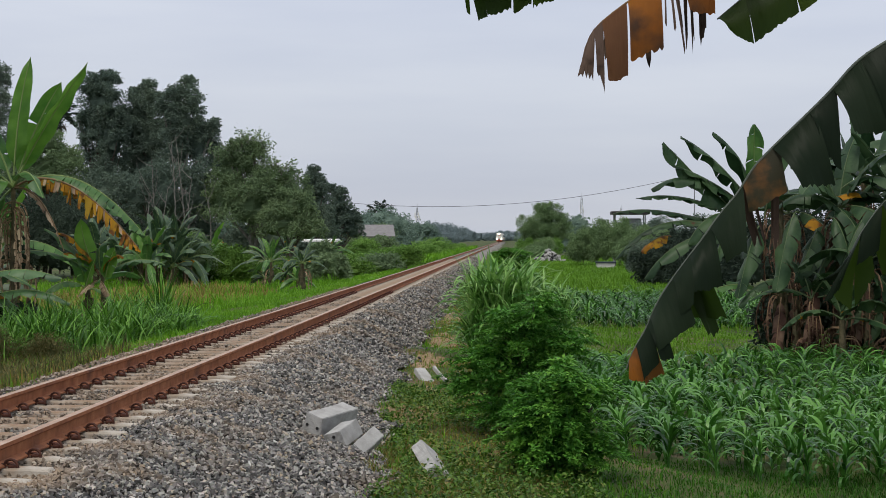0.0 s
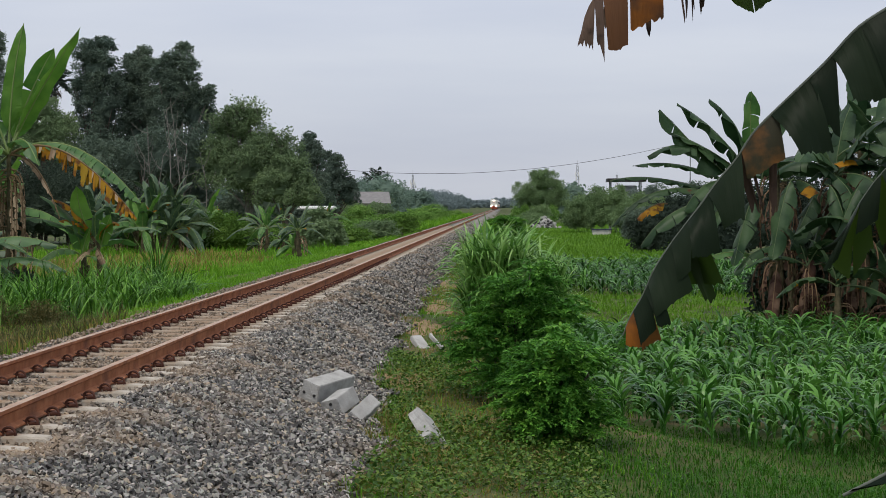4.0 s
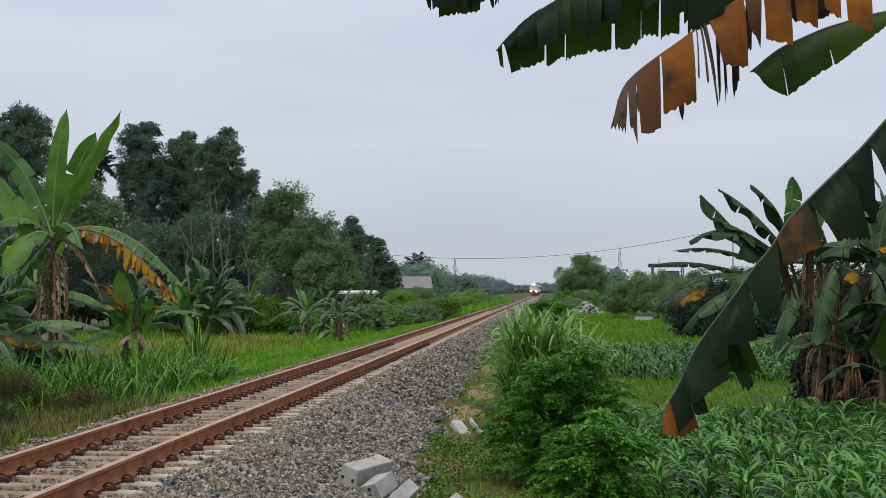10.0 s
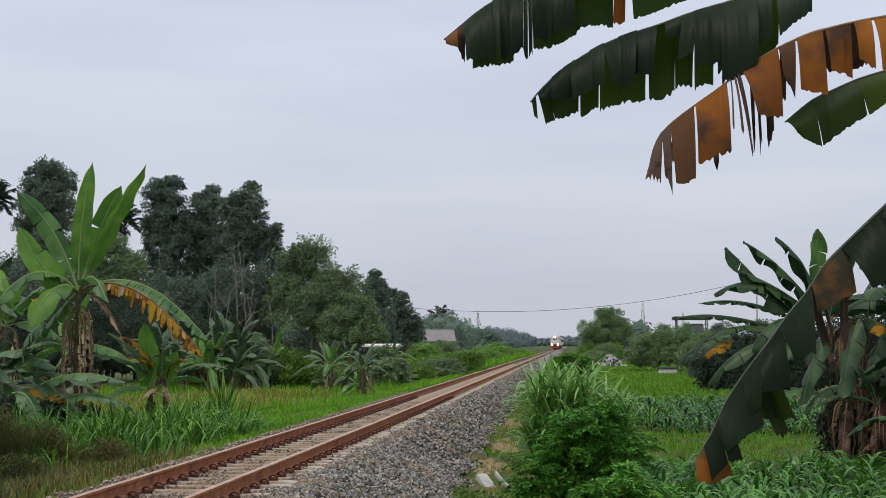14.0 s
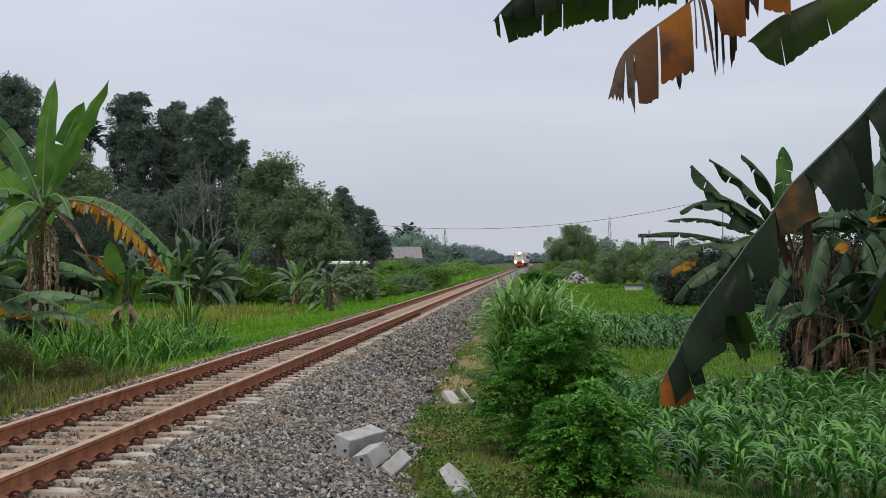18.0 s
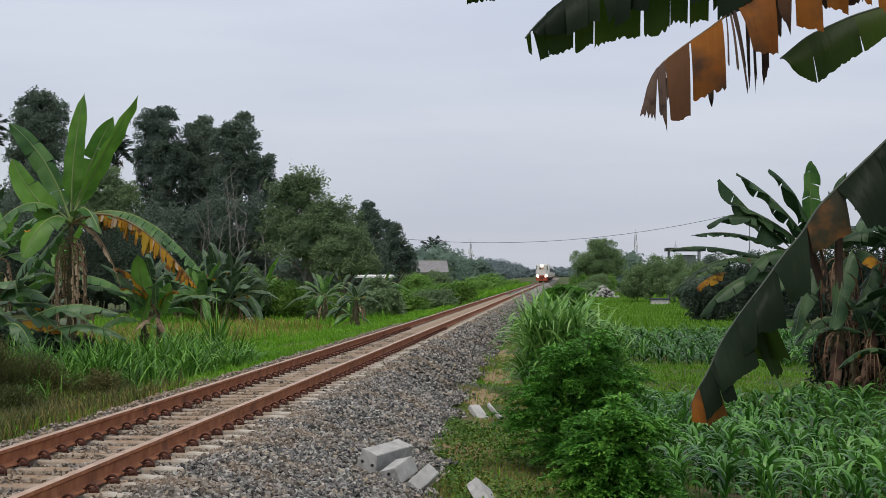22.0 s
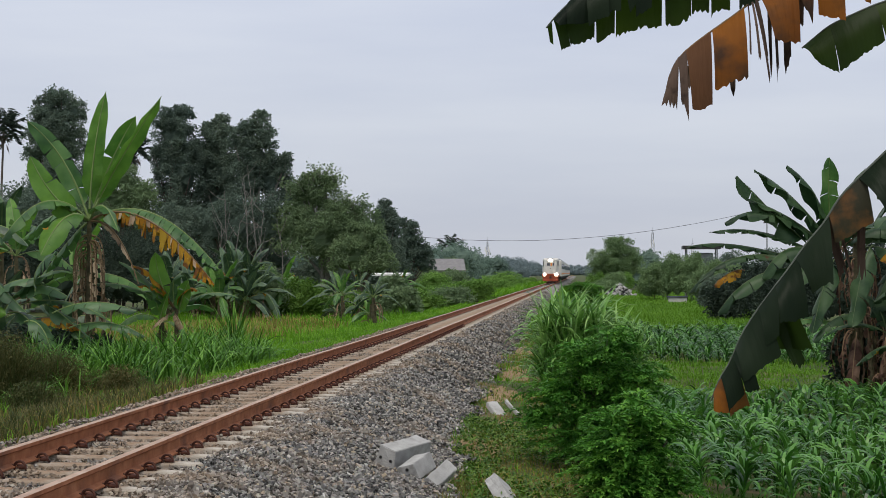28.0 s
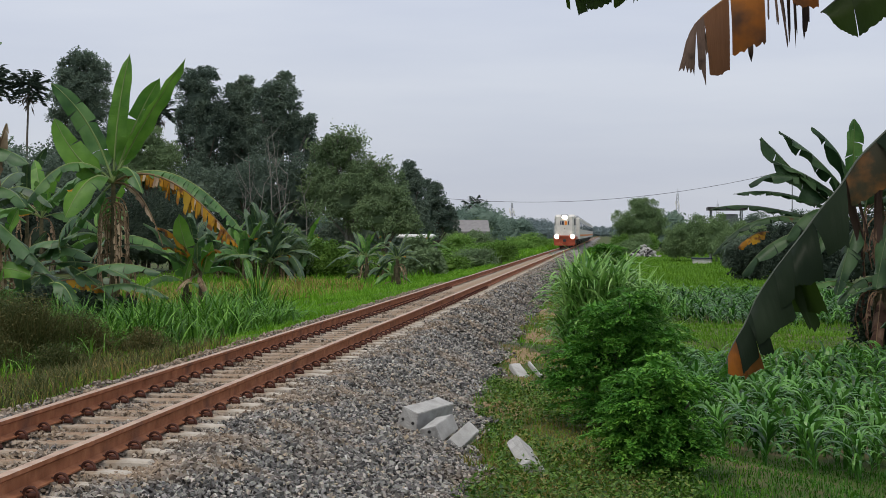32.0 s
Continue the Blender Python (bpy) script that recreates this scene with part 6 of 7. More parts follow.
for k, (x, y, h, w) in enumerate([(-38, 112, 8.3, 3), (-36, 108, 7.8, 2.6), (-31, 113, 6.5, 2.6), (-29.2, 112, 6.0, 2.0), (-33, 106, 7.0, 2.6), (-40, 108, 8.0, 2.6), (-41.5, 112, 8.6, 2.8), (-31.0, 110, 6.5, 2.2), (-37.5, 106, 7.6, 2.6), (-27.5, 107, 4.2, 2.5), (-24.5, 114, 7.0, 2.2), (-22, 114, 6.0, 2.4),
                                  (-24, 106, 3.6, 2.2), (-20.5, 106, 4.0, 2.2), (-30.5, 104, 3.5, 2.2), (-42, 105, 6.0, 3), (-33.5, 102, 3.2, 2.2), (-16, 110, 5.0, 2.4), (-14.6, 128, 3.4, 1.8)]):
    tree("tree", x, y, h, [(0, 0, h * 0.55, w, w * 0.8, h * 0.42), (w * 0.4, 0.2, h * 0.8, w * 0.55, w * 0.5, h * 0.25), (-w * 0.5, 0, h * 0.35, w * 0.8, w * 0.7, h * 0.32)], 4500, 0.26, TREE_DARK,
         "dark understorey tree with dense low crown", trunk=0.14, limbs=False, group="understorey trees")


# bare pale limbs on the near side of the wood
for k, (x, y, h) in enumerate([(-20.6, 102.3, 8.4), (-19.9, 102.2, 7.8), (-21.4, 102.4, 7.0), (-19.2, 102.2, 6.2), (-20.9, 102.0, 5.6), (-22.2, 102.3, 5.5), (-18.4, 102.2, 5.0)]):
    t = thing("bare_tree", x, y, float(ground_z(x, y)) - 0.1, "thin bare tree with pale branching limbs", "tree", "bare trees")
    tube_pts = np.c_[0.3 * np.sin(np.linspace(0, 3, 8) + k), np.zeros(8), np.linspace(0, h, 8)]
    part("trunk", tube(Geo(), tube_pts, np.linspace(0.055, 0.02, 8), 6), PALE_BARK, t, smooth=True)
    for j in range(11):
        s0 = tube_pts[2 + j % 6]
        e = s0 + np.array([rng.uniform(-1.2, 1.2), rng.uniform(-0.4, 0.2), rng.uniform(0.2, 1.8)])
        part("limb", tube(Geo(), bezier(s0, s0 + (e - s0) * 0.5 + np.array([0, 0, -0.3]), e, 6), np.linspace(0.026, 0.009, 6), 5), PALE_BARK, t, smooth=True)


def shrub(x, y, h, w, foliage, n, size, label, group):
    return tree("shrub", x, y, h, [(0, 0, h * 0.5, w, w * 0.8, h * 0.45), (w * 0.35, 0, h * 0.75, w * 0.5, w * 0.5, h * 0.28), (-w * 0.45, 0.1, h * 0.4, w * 0.6, w * 0.5, h * 0.35)], n, size, foliage, label,
                trunk=0.05, limbs=False, group=group, category="shrub")


# scrub added to fill shaded gaps; the shade is in its leaf colour
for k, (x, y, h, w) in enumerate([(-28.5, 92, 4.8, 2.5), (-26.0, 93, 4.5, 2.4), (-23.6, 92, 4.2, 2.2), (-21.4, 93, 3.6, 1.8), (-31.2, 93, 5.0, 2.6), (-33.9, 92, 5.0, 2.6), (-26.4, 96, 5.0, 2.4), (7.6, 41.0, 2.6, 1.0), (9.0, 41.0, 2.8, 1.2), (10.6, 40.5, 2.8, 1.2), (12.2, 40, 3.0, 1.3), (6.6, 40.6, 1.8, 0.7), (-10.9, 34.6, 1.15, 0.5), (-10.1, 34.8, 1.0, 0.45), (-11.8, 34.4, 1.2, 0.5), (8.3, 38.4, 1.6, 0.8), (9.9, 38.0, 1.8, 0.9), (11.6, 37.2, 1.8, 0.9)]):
    shrub(x, y, h, w, SHADE_LEAF, 5000, 0.15, "added dark scrub whose colour holds the shade behind banana plants", "dark scrub")
for k, (x, y, h, w) in enumerate([(-12.3, 31.6, 1.75, 0.8), (-11.4, 30.8, 1.35, 0.7), (-13.2, 30.6, 1.7, 0.8), (-10.7, 31.2, 0.95, 0.5)]):
    shrub(x, y, h, w, CLIMBER, 2600, 0.115, "broad-leaved green climbing weeds below the banana leaves", "climbing weeds")
for k in range(26):
    x, y = -21 + 14.5 * (k / 25) + rng.uniform(-0.6, 0.6), 92 + rng.uniform(-6, 8) + 1.2 * max(0, k - 16)
    shrub(x, y, rng.uniform(1.6, 3.2) if x < -14 else rng.uniform(0.8, 1.5), rng.uniform(1.0, 1.8), SHRUB if k % 3 else TREE_MID, 2400, 0.14, "green shrub at the edge of the wood", "verge shrubs")
for k in range(20):
    y = 120 + k * 9.0
    shrub(-12.6 + rng.uniform(-1.8, 1.2) + 0.008 * k * k, y, rng.uniform(0.9, 1.8), rng.uniform(1.3, 2.2), SHRUB_FAR, 1800, 0.22, "bright green shrub along the far verge", "verge shrubs")
for k, (x, y, h, w, fo) in enumerate([(-9.9, 88, 2.2, 0.9, TREE_MID), (-8.9, 84, 1.6, 0.9, TREE_MID), (-17.0, 150, 4.0, 2.2, TREE_MID), (-10.5, 165, 1.5, 1.6, SHRUB_FAR), (-19, 170, 4.5, 3, TREE_MID),
                                      (-16, 200, 4.2, 3, TREE_MID), (-10, 215, 2.4, 3, SHRUB_FAR), (-9.3, 185, 1.6, 2.0, SHRUB_FAR), (-15.6, 176, 2.5, 1.8, SHRUB_FAR), (-13.4, 180, 2.6, 1.6, TREE_MID), (-17.6, 178, 2.9, 1.6, TREE_MID)]):
    shrub(x, y, h, w, fo, 3500, 0.20, "dense dark shrub near the roofs", "verge shrubs")


def palm(x, y, h, n, length, label, thick=0.06):
    z = float(ground_z(x, y)) - 0.1
    t = thing("palm_tree", x, y, z, label, "palm tree", "slender palms")
    g = Geo()
    zz = np.linspace(0, h, 9)
    tube(g, np.c_[0.1 * np.sin(zz * 0.4 + x), np.zeros(9), zz], np.linspace(thick * 1.2, thick * 0.8, 9), 7)
    part("trunk", g, BARK, t, smooth=True)
    top = np.array([0.1 * math.sin(h * 0.4 + x), 0, h])
    for i in range(n):
        a, e = i * 2.4 + 0.3 * math.sin(i * 5.1), math.radians(88 - 128 * i / n)
        o = np.array([math.cos(a), math.sin(a), 0])
        p1 = top + (o * math.cos(e) + np.array([0, 0, math.sin(e)])) * length * 0.62
        p2 = p1 + (o * math.cos(e - 0.6) + np.array([0, 0, math.sin(e - 0.6)])) * length * 0.5
        mid = bezier(top, p1, p2, 14)
        g = tube(Geo(), mid, np.linspace(0.03, 0.008, 14), 4)
        for s in (-1, 1):
            c = np.repeat(mid[3:], 2, 0) + rng.normal(size=(22, 3)) * 0.02
            la = np.cross(o, [0, 0, 1.0]) * s
            v, f = leaves(c, length * 0.38, length * 0.10, 0.2, 0.25, axis=np.tile(la * 0.8 + o * 0.9, (22, 1)))
            g.add(v, f)
        part("frond", g, SHADE_LEAF, t)
    g = Geo()
    v, f = leaves(top + np.array([0, 0, -0.45 * length]) + rng.normal(size=(60, 3)) * np.array([0.14, 0.14, 0.2]) * length, 0.45 * length, 0.09 * length, 0, 1.4)
    g.add(v, f)
    part("dead_fronds", g, BARK, t)
    return t


palm(-51.6, 140, 15.32, 22, 1.6, "slender areca palm with a dark crown", 0.10)
palm(-48.8, 140, 14.91, 22, 1.6, "slender areca palm beside another palm", 0.10)
palm(-54.5, 140, 14.52, 20, 1.6, "slender areca palm with drooping fronds", 0.10)
palm(-32.6, 122, 11.6, 16, 1.25, "slender areca palm among dark trees")
palm(-23.0, 300, 7.2, 13, 2.2, "small far palm above the roofs")

# far woods beside the line; haze is tinted into their leaves, stronger further off
for name, y0, y1, count, foliage, label in (("far_woods", 215, 420, 46, TREE_HAZED_NEAR, "distant mixed wood beside the line"), ("farthest_woods", 420, 1250, 90, TREE_HAZED, "line of woods on the horizon in haze-tinted leaves")):
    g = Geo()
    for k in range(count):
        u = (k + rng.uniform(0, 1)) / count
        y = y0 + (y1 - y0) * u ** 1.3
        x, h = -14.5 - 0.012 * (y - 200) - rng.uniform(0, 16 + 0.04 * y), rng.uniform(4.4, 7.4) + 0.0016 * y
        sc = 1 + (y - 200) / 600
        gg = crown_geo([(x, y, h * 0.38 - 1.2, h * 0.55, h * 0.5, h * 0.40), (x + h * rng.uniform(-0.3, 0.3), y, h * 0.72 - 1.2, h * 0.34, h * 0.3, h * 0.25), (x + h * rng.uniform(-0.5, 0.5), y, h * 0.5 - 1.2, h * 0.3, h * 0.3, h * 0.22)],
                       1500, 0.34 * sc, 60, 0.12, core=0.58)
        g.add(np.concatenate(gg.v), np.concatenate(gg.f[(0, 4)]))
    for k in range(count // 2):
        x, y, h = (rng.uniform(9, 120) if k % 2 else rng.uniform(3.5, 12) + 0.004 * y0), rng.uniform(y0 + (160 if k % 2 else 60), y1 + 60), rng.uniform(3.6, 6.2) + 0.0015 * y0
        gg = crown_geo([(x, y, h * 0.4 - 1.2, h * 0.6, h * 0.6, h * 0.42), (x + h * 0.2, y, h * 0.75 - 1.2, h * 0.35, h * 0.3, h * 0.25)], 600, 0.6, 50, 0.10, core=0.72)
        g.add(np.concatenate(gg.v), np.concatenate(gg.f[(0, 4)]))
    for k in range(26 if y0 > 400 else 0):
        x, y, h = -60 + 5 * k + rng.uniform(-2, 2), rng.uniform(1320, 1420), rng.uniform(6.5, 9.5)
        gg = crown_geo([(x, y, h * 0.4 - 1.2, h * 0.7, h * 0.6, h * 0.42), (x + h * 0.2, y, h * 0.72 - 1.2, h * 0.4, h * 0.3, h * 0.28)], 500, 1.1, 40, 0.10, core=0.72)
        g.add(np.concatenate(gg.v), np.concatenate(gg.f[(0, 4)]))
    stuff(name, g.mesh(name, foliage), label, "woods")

# right-hand far trees
tree("tree", 4.6, 230, 7.5, [(0, 0, 4.2, 3.2, 2.6, 2.4), (0.4, 0, 6.1, 2.0, 1.8, 1.5), (-1.9, 0, 3.2, 1.6, 1.6, 1.6), (2.0, 0, 3.4, 1.8, 1.6, 1.8)], 14000, 0.28, TREE_FIELD, "round-crowned tree beyond the rice field",
     trunk=0.25, group="field trees")
for k, (x, y, h, w) in enumerate([(6.5, 152, 3.4, 1.3), (7.5, 150, 4.2, 1.9), (9.2, 148, 4.2, 1.9), (10.6, 140, 3.6, 1.8), (11.2, 130, 3.2, 1.7), (12.5, 150, 4.5, 2.2), (9.6, 118, 2.6, 1.3), (14, 130, 4.4, 2.4)]):
    shrub(x, y, h, w, TREE_FIELD if k < 5 else TREE_DARK, 9500, 0.17, "dense green tree row at the field edge", "field edge trees")
# fills the dark between grove leaves; the shade is in the foliage colour
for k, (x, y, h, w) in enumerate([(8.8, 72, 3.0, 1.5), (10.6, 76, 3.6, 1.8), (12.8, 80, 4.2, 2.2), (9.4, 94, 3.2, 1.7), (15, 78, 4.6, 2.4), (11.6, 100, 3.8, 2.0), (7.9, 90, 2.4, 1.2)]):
    shrub(x, y, h, w, SHADE_LEAF, 5000, 0.18, "dense tree behind the banana grove with shade in its colour", "field edge trees")
for k in range(12):
    shrub(1.9 + 0.35 * k + rng.uniform(-0.3, 0.3), 190 + rng.uniform(0, 60), rng.uniform(1.6, 3.0), rng.uniform(1.2, 2.0), SHRUB_FAR if k % 2 else TREE_FIELD, 2200, 0.22, "low bush between the line and the rice field",
          "field edge bushes")

# ---- verge plants on the field side ----


def feathery(x, y, h, w, n, label, blobs, size=0.062):
    """A bush of twice-feathered leaves on thin stems."""
    z = float(ground_z(x, y)) - 0.05
    t = thing("feathery_bush", x, y, z, label, "bush", "feathery bushes")
    for b in blobs:
        for _ in range(4):
            e = np.array(b[:3]) + rng.uniform(-0.5, 0.5, 3) * np.array(b[3:6])
            s = np.array([rng.uniform(-0.12, 0.12), rng.uniform(-0.12, 0.12), 0])
            part("stem", tube(Geo(), bezier(s, (s + e) / 2 + np.array([0, 0, 0.1]), e, 7), np.linspace(0.016, 0.004, 7), 5), BARK, t, smooth=True)
    g, inside = Geo(), Geo()
    wt = np.array([b[3] * b[5] for b in blobs])
    wt = wt / wt.sum()
    for b, k in zip(blobs, (wt * n).astype(int)):
        c, rad = np.array(b[:3]), np.array(b[3:6])
        d = rng.normal(size=(k, 3))
        d /= np.linalg.norm(d, axis=1)[:, None]
        cc = c + d * rad * rng.uniform(0.6, 1.28, (k, 1))
        # fans lie in layers, each a flat spray of leaflets that leans outwards and droops at its rim
        cc[:, 2] = np.round(cc[:, 2] / 0.11) * 0.11 + rng.normal(0, 0.018, k)
        o = np.c_[d[:, :2] + rng.normal(size=(k, 2)) * 0.3, np.zeros(k)]
        o /= np.linalg.norm(o, axis=1)[:, None]
        m = 64
        along, across = rng.uniform(-0.06, 0.22, (k, m)), rng.uniform(-0.10, 0.10, (k, m))
        across *= 1 - 0.6 * np.clip(along, 0, 1) / 0.22
        sd = np.stack([-o[:, 1], o[:, 0], np.zeros(k)], 1)
        big_fan = size / 0.062
        p = cc[:, None] + (o[:, None] * along[..., None] + sd[:, None] * across[..., None]) * big_fan
        p[..., 2] += -1.6 * along ** 2 - 1.2 * across ** 2 + rng.normal(0, 0.005, (k, m))
        v, f = leaves(p.reshape(-1, 3), size, size * 0.42, 2.5, 0.1, axis=np.repeat(o, m, 0) * 0.8)
        g.add(v, f)
        deep = c + np.clip(rng.normal(size=(k * 14, 3)), -1.4, 1.4) * rad * 0.42
        inside.add(*leaves(deep, size * 1.5, size * 0.7, 0.6))
    tagged(part("inner_leaves", inside, FERNY, t), kind="stuff")
    part("leaves", g, FERNY, t)
    return t


feathery(0.10, 20.2, 1.7, 0.7, 340, "leafy green bush with feathery leaves beside the ballast",
         [(0.1, 0, 1.35, 0.34, 0.36, 0.30), (-0.30, 0, 0.95, 0.36, 0.36, 0.30), (0.35, 0, 0.95, 0.34, 0.36, 0.36), (0.0, -0.1, 0.5, 0.5, 0.45, 0.36), (-0.62, 0, 0.72, 0.22, 0.25, 0.14), (0.62, 0, 1.2, 0.2, 0.25, 0.14), (0.28, 0, 1.62, 0.16, 0.2, 0.14),
          (-0.2, 0, 1.5, 0.16, 0.2, 0.12), (0.7, 0, 0.6, 0.2, 0.25, 0.16)])
feathery(0.42, 17.0, 1.2, 0.5, 260, "dense low bush with feathery leaves by the corn",
         [(0, 0, 0.85, 0.28, 0.3, 0.26), (-0.14, 0, 0.5, 0.28, 0.3, 0.32), (0.17, 0, 0.55, 0.28, 0.3, 0.32), (0, -0.05, 0.25, 0.34, 0.35, 0.25), (0.4, 0, 0.86, 0.18, 0.2, 0.12), (0.12, 0, 1.1, 0.14, 0.2, 0.12), (0.42, 0, 0.35, 0.2, 0.2, 0.16)])
feathery(0.0, 55.0, 2.3, 0.8, 520, "bright feathery bush standing behind the cane grass",
         [(0.05, 0, 1.65, 0.38, 0.5, 0.36), (-0.32, 0, 1.05, 0.42, 0.5, 0.45), (0.32, 0, 1.3, 0.36, 0.5, 0.42), (0.05, 0, 0.7, 0.6, 0.6, 0.5), (0.2, 0, 1.9, 0.24, 0.3, 0.2)], 0.10)
feathery(-0.1, 46.0, 1.6, 0.6, 300, "bright feathery bush close behind the cane grass", [(0, 0, 1.1, 0.45, 0.5, 0.4), (-0.3, 0, 0.6, 0.4, 0.5, 0.4), (0.3, 0, 0.6, 0.4, 0.5, 0.4)], 0.08)

# clump of tall cane grass
for k, (cx, cy, hh, n, w) in enumerate([(-0.22, 32.5, 2.15, 1200, 0.62), (0.58, 33.5, 1.8, 850, 0.6), (-0.02, 36.0, 2.1, 560, 0.6)]):
    t = thing("cane_grass", cx, cy, float(ground_z(cx, cy)) - 0.05, "tall arching clump of cane-like grass by the line", "tall grass", "cane grass clumps")
    b = np.c_[np.clip(rng.normal(0, w * 0.5, n), -0.8 * w, 0.9 * w), np.clip(rng.normal(0, 0.35, n), -0.6, 0.6), np.zeros(n)]
    b[:, 2] = rng.uniform(0, 0.6, n) * hh
    v, f = arcs(b, rng.uniform(0.34, 0.62, n) * hh, rng.uniform(0.042, 0.07, n), rng.uniform(0, 6.28, n), rng.uniform(1.1, 1.55, n), rng.uniform(0.6, 2.8, n), 9)
    part("blades", mesh_of("blades", v, f, CANE), CANE, t)
    g = Geo()
    for _ in range(26):
        q = np.array([rng.normal(0, w * 0.4), rng.normal(0, 0.3), 0])
        tube(g, [q, q + np.array([rng.normal(0, 0.06), 0, hh * 0.4]), q + np.array([rng.normal(0, 0.15), 0, hh * 0.75])], [0.014, 0.011, 0.006], 5)
    tagged(part("canes", g, CANE, t, smooth=True), kind="stuff")

# bare trodden soil that shows through the verge
for k, (x, y, w, d) in enumerate([(-1.25, 21.5, 0.42, 1.6), (-1.45, 31, 0.4, 2.6), (-1.5, 38, 0.38, 3.0), (-0.95, 18.6, 0.3, 0.9), (-1.6, 48, 0.4, 4.0), (-1.3, 25.5, 0.3, 1.2)]):
    a = np.linspace(0, 2 * np.pi, 40, endpoint=False)
    rr = 1 + 0.22 * np.sin(3 * a + k) + 0.14 * np.sin(7 * a + 2 * k) + 0.08 * np.sin(13 * a)
    rim = np.c_[x + w * rr * np.cos(a), y + d * rr * np.sin(a)]
    inner = np.c_[x + 0.55 * w * rr * np.cos(a), y + 0.55 * d * rr * np.sin(a)]
    pts = np.concatenate([rim, inner, [[x, y]]])
    lift_by = np.r_[np.full(40, -0.03), np.full(41, 0.018)]
    v = np.c_[pts, ground_z(pts[:, 0], pts[:, 1]) + lift_by]
    g = Geo()
    g.add(v, np.array([[i, (i + 1) % 40, 40 + (i + 1) % 40, 40 + i] for i in range(40)]))
    g.add(v, np.array([[40 + i, 40 + (i + 1) % 40, 80] for i in range(40)]))
    tagged(new("soil_patch", g.mesh("soil_patch", BARE_SOIL, True)), "bare trodden brown soil beside the ballast", "soil", "", "structure")

# grasses and weeds
right_of_toe = lambda x, y: x > toe(y) - rng.uniform(-0.05, 0.25, len(x))
near_blade_field("dry_verge_grass", (-2.4, 0.2), (13, 70), 20000, (0.06, 0.24), (0.008, 0.014), (0.4, 1.2), GRASS_DRY, "short dry yellow grass along the ballast toe",
                 mask=lambda x, y: right_of_toe(x, y) & (np.sin(x * 2.1 + y * 0.8) + np.sin(y * 0.45 + 1) > -0.5))
near_blade_field("straw_grass", (-1.5, 0.6), (13, 27), 9000, (0.05, 0.20), (0.007, 0.013), (0.4, 1.3), GRASS_DRY, "straw-coloured dry grass around the broken concrete", mask=right_of_toe)
near_blade_field("green_verge_grass", (-2.3, 1.6), (12, 70), 22000, (0.06, 0.26), (0.008, 0.016), (0.3, 1.2), GRASS, "short green grass on the field side verge", mask=right_of_toe)
near_blade_field("field_path_grass", (0.4, 9), (13, 19.5), 30000, (0.08, 0.24), (0.010, 0.017), (0.3, 1.2), GRASS_DEEP, "mown green grass in front of the corn")
near_blade_field("field_gap_grass", (0.9, 15), (33.4, 53), 34000, (0.12, 0.32), (0.012, 0.02), (0.3, 1.0), RICE, "low bright grass strip between corn plots")
n = 26000
x, y = rng.uniform(-1.7, 0.9, n), rng.uniform(12.5, 26, n)
keep = (x > toe(y) + 0.1) & (np.sin(x * 3.1 + y * 1.3) + np.sin(y * 0.9 - x) > -0.7)
p = np.c_[x, y, ground_z(x, y) + rng.uniform(0.0, 0.16, n)][keep]
v, f = leaves(p, 0.05, 0.034, 0.9, 0.1)
stuff("creeping_weeds", mesh_of("creeping_weeds", v, f, CREEPER), "creeping green weeds around the broken concrete", "weeds")

near_blade_field("far_toe_grass", (-2.6, 1.2), (66, 230), 9000, (0.3, 0.8), (0.03, 0.05), (0.2, 0.9), GRASS, "bright grass beside the far ballast", mask=lambda x, y: x > toe(y) + 0.1)

near_blade_field("trodden_grass", (-1.0, 7), (0.5, 12.5), 9000, (0.06, 0.2), (0.012, 0.02), (0.3, 1.2), GRASS_DEEP, "short trodden green grass beside the ballast")

# left verge
left = lambda x, y: (x < -5.85 - 0.15 * np.sin(y * 0.9)) & ((y > 26.5 + 1.5 * np.sin(x * 2)) | (rng.random(len(x)) < 0.22))
near_blade_field("verge_grass", (-9.5, -5.7), (14, 120), 60000, (0.10, 0.36), (0.008, 0.015), (0.3, 1.1), GRASS, "lush bright green grass along the far side", mask=left)
near_blade_field("meadow_grass", (-24, -8.5), (24, 120), 38000, (0.25, 0.75), (0.014, 0.024), (0.2, 0.9), GRASS, "lush green meadow grass before the wood")
near_blade_field("tall_verge_grass", (-12.5, -8.6), (26, 46), 4000, (0.5, 1.0), (0.022, 0.040), (0.4, 1.1), GRASS_TALL, "tall broad-bladed grass around the banana plants", seg=4)
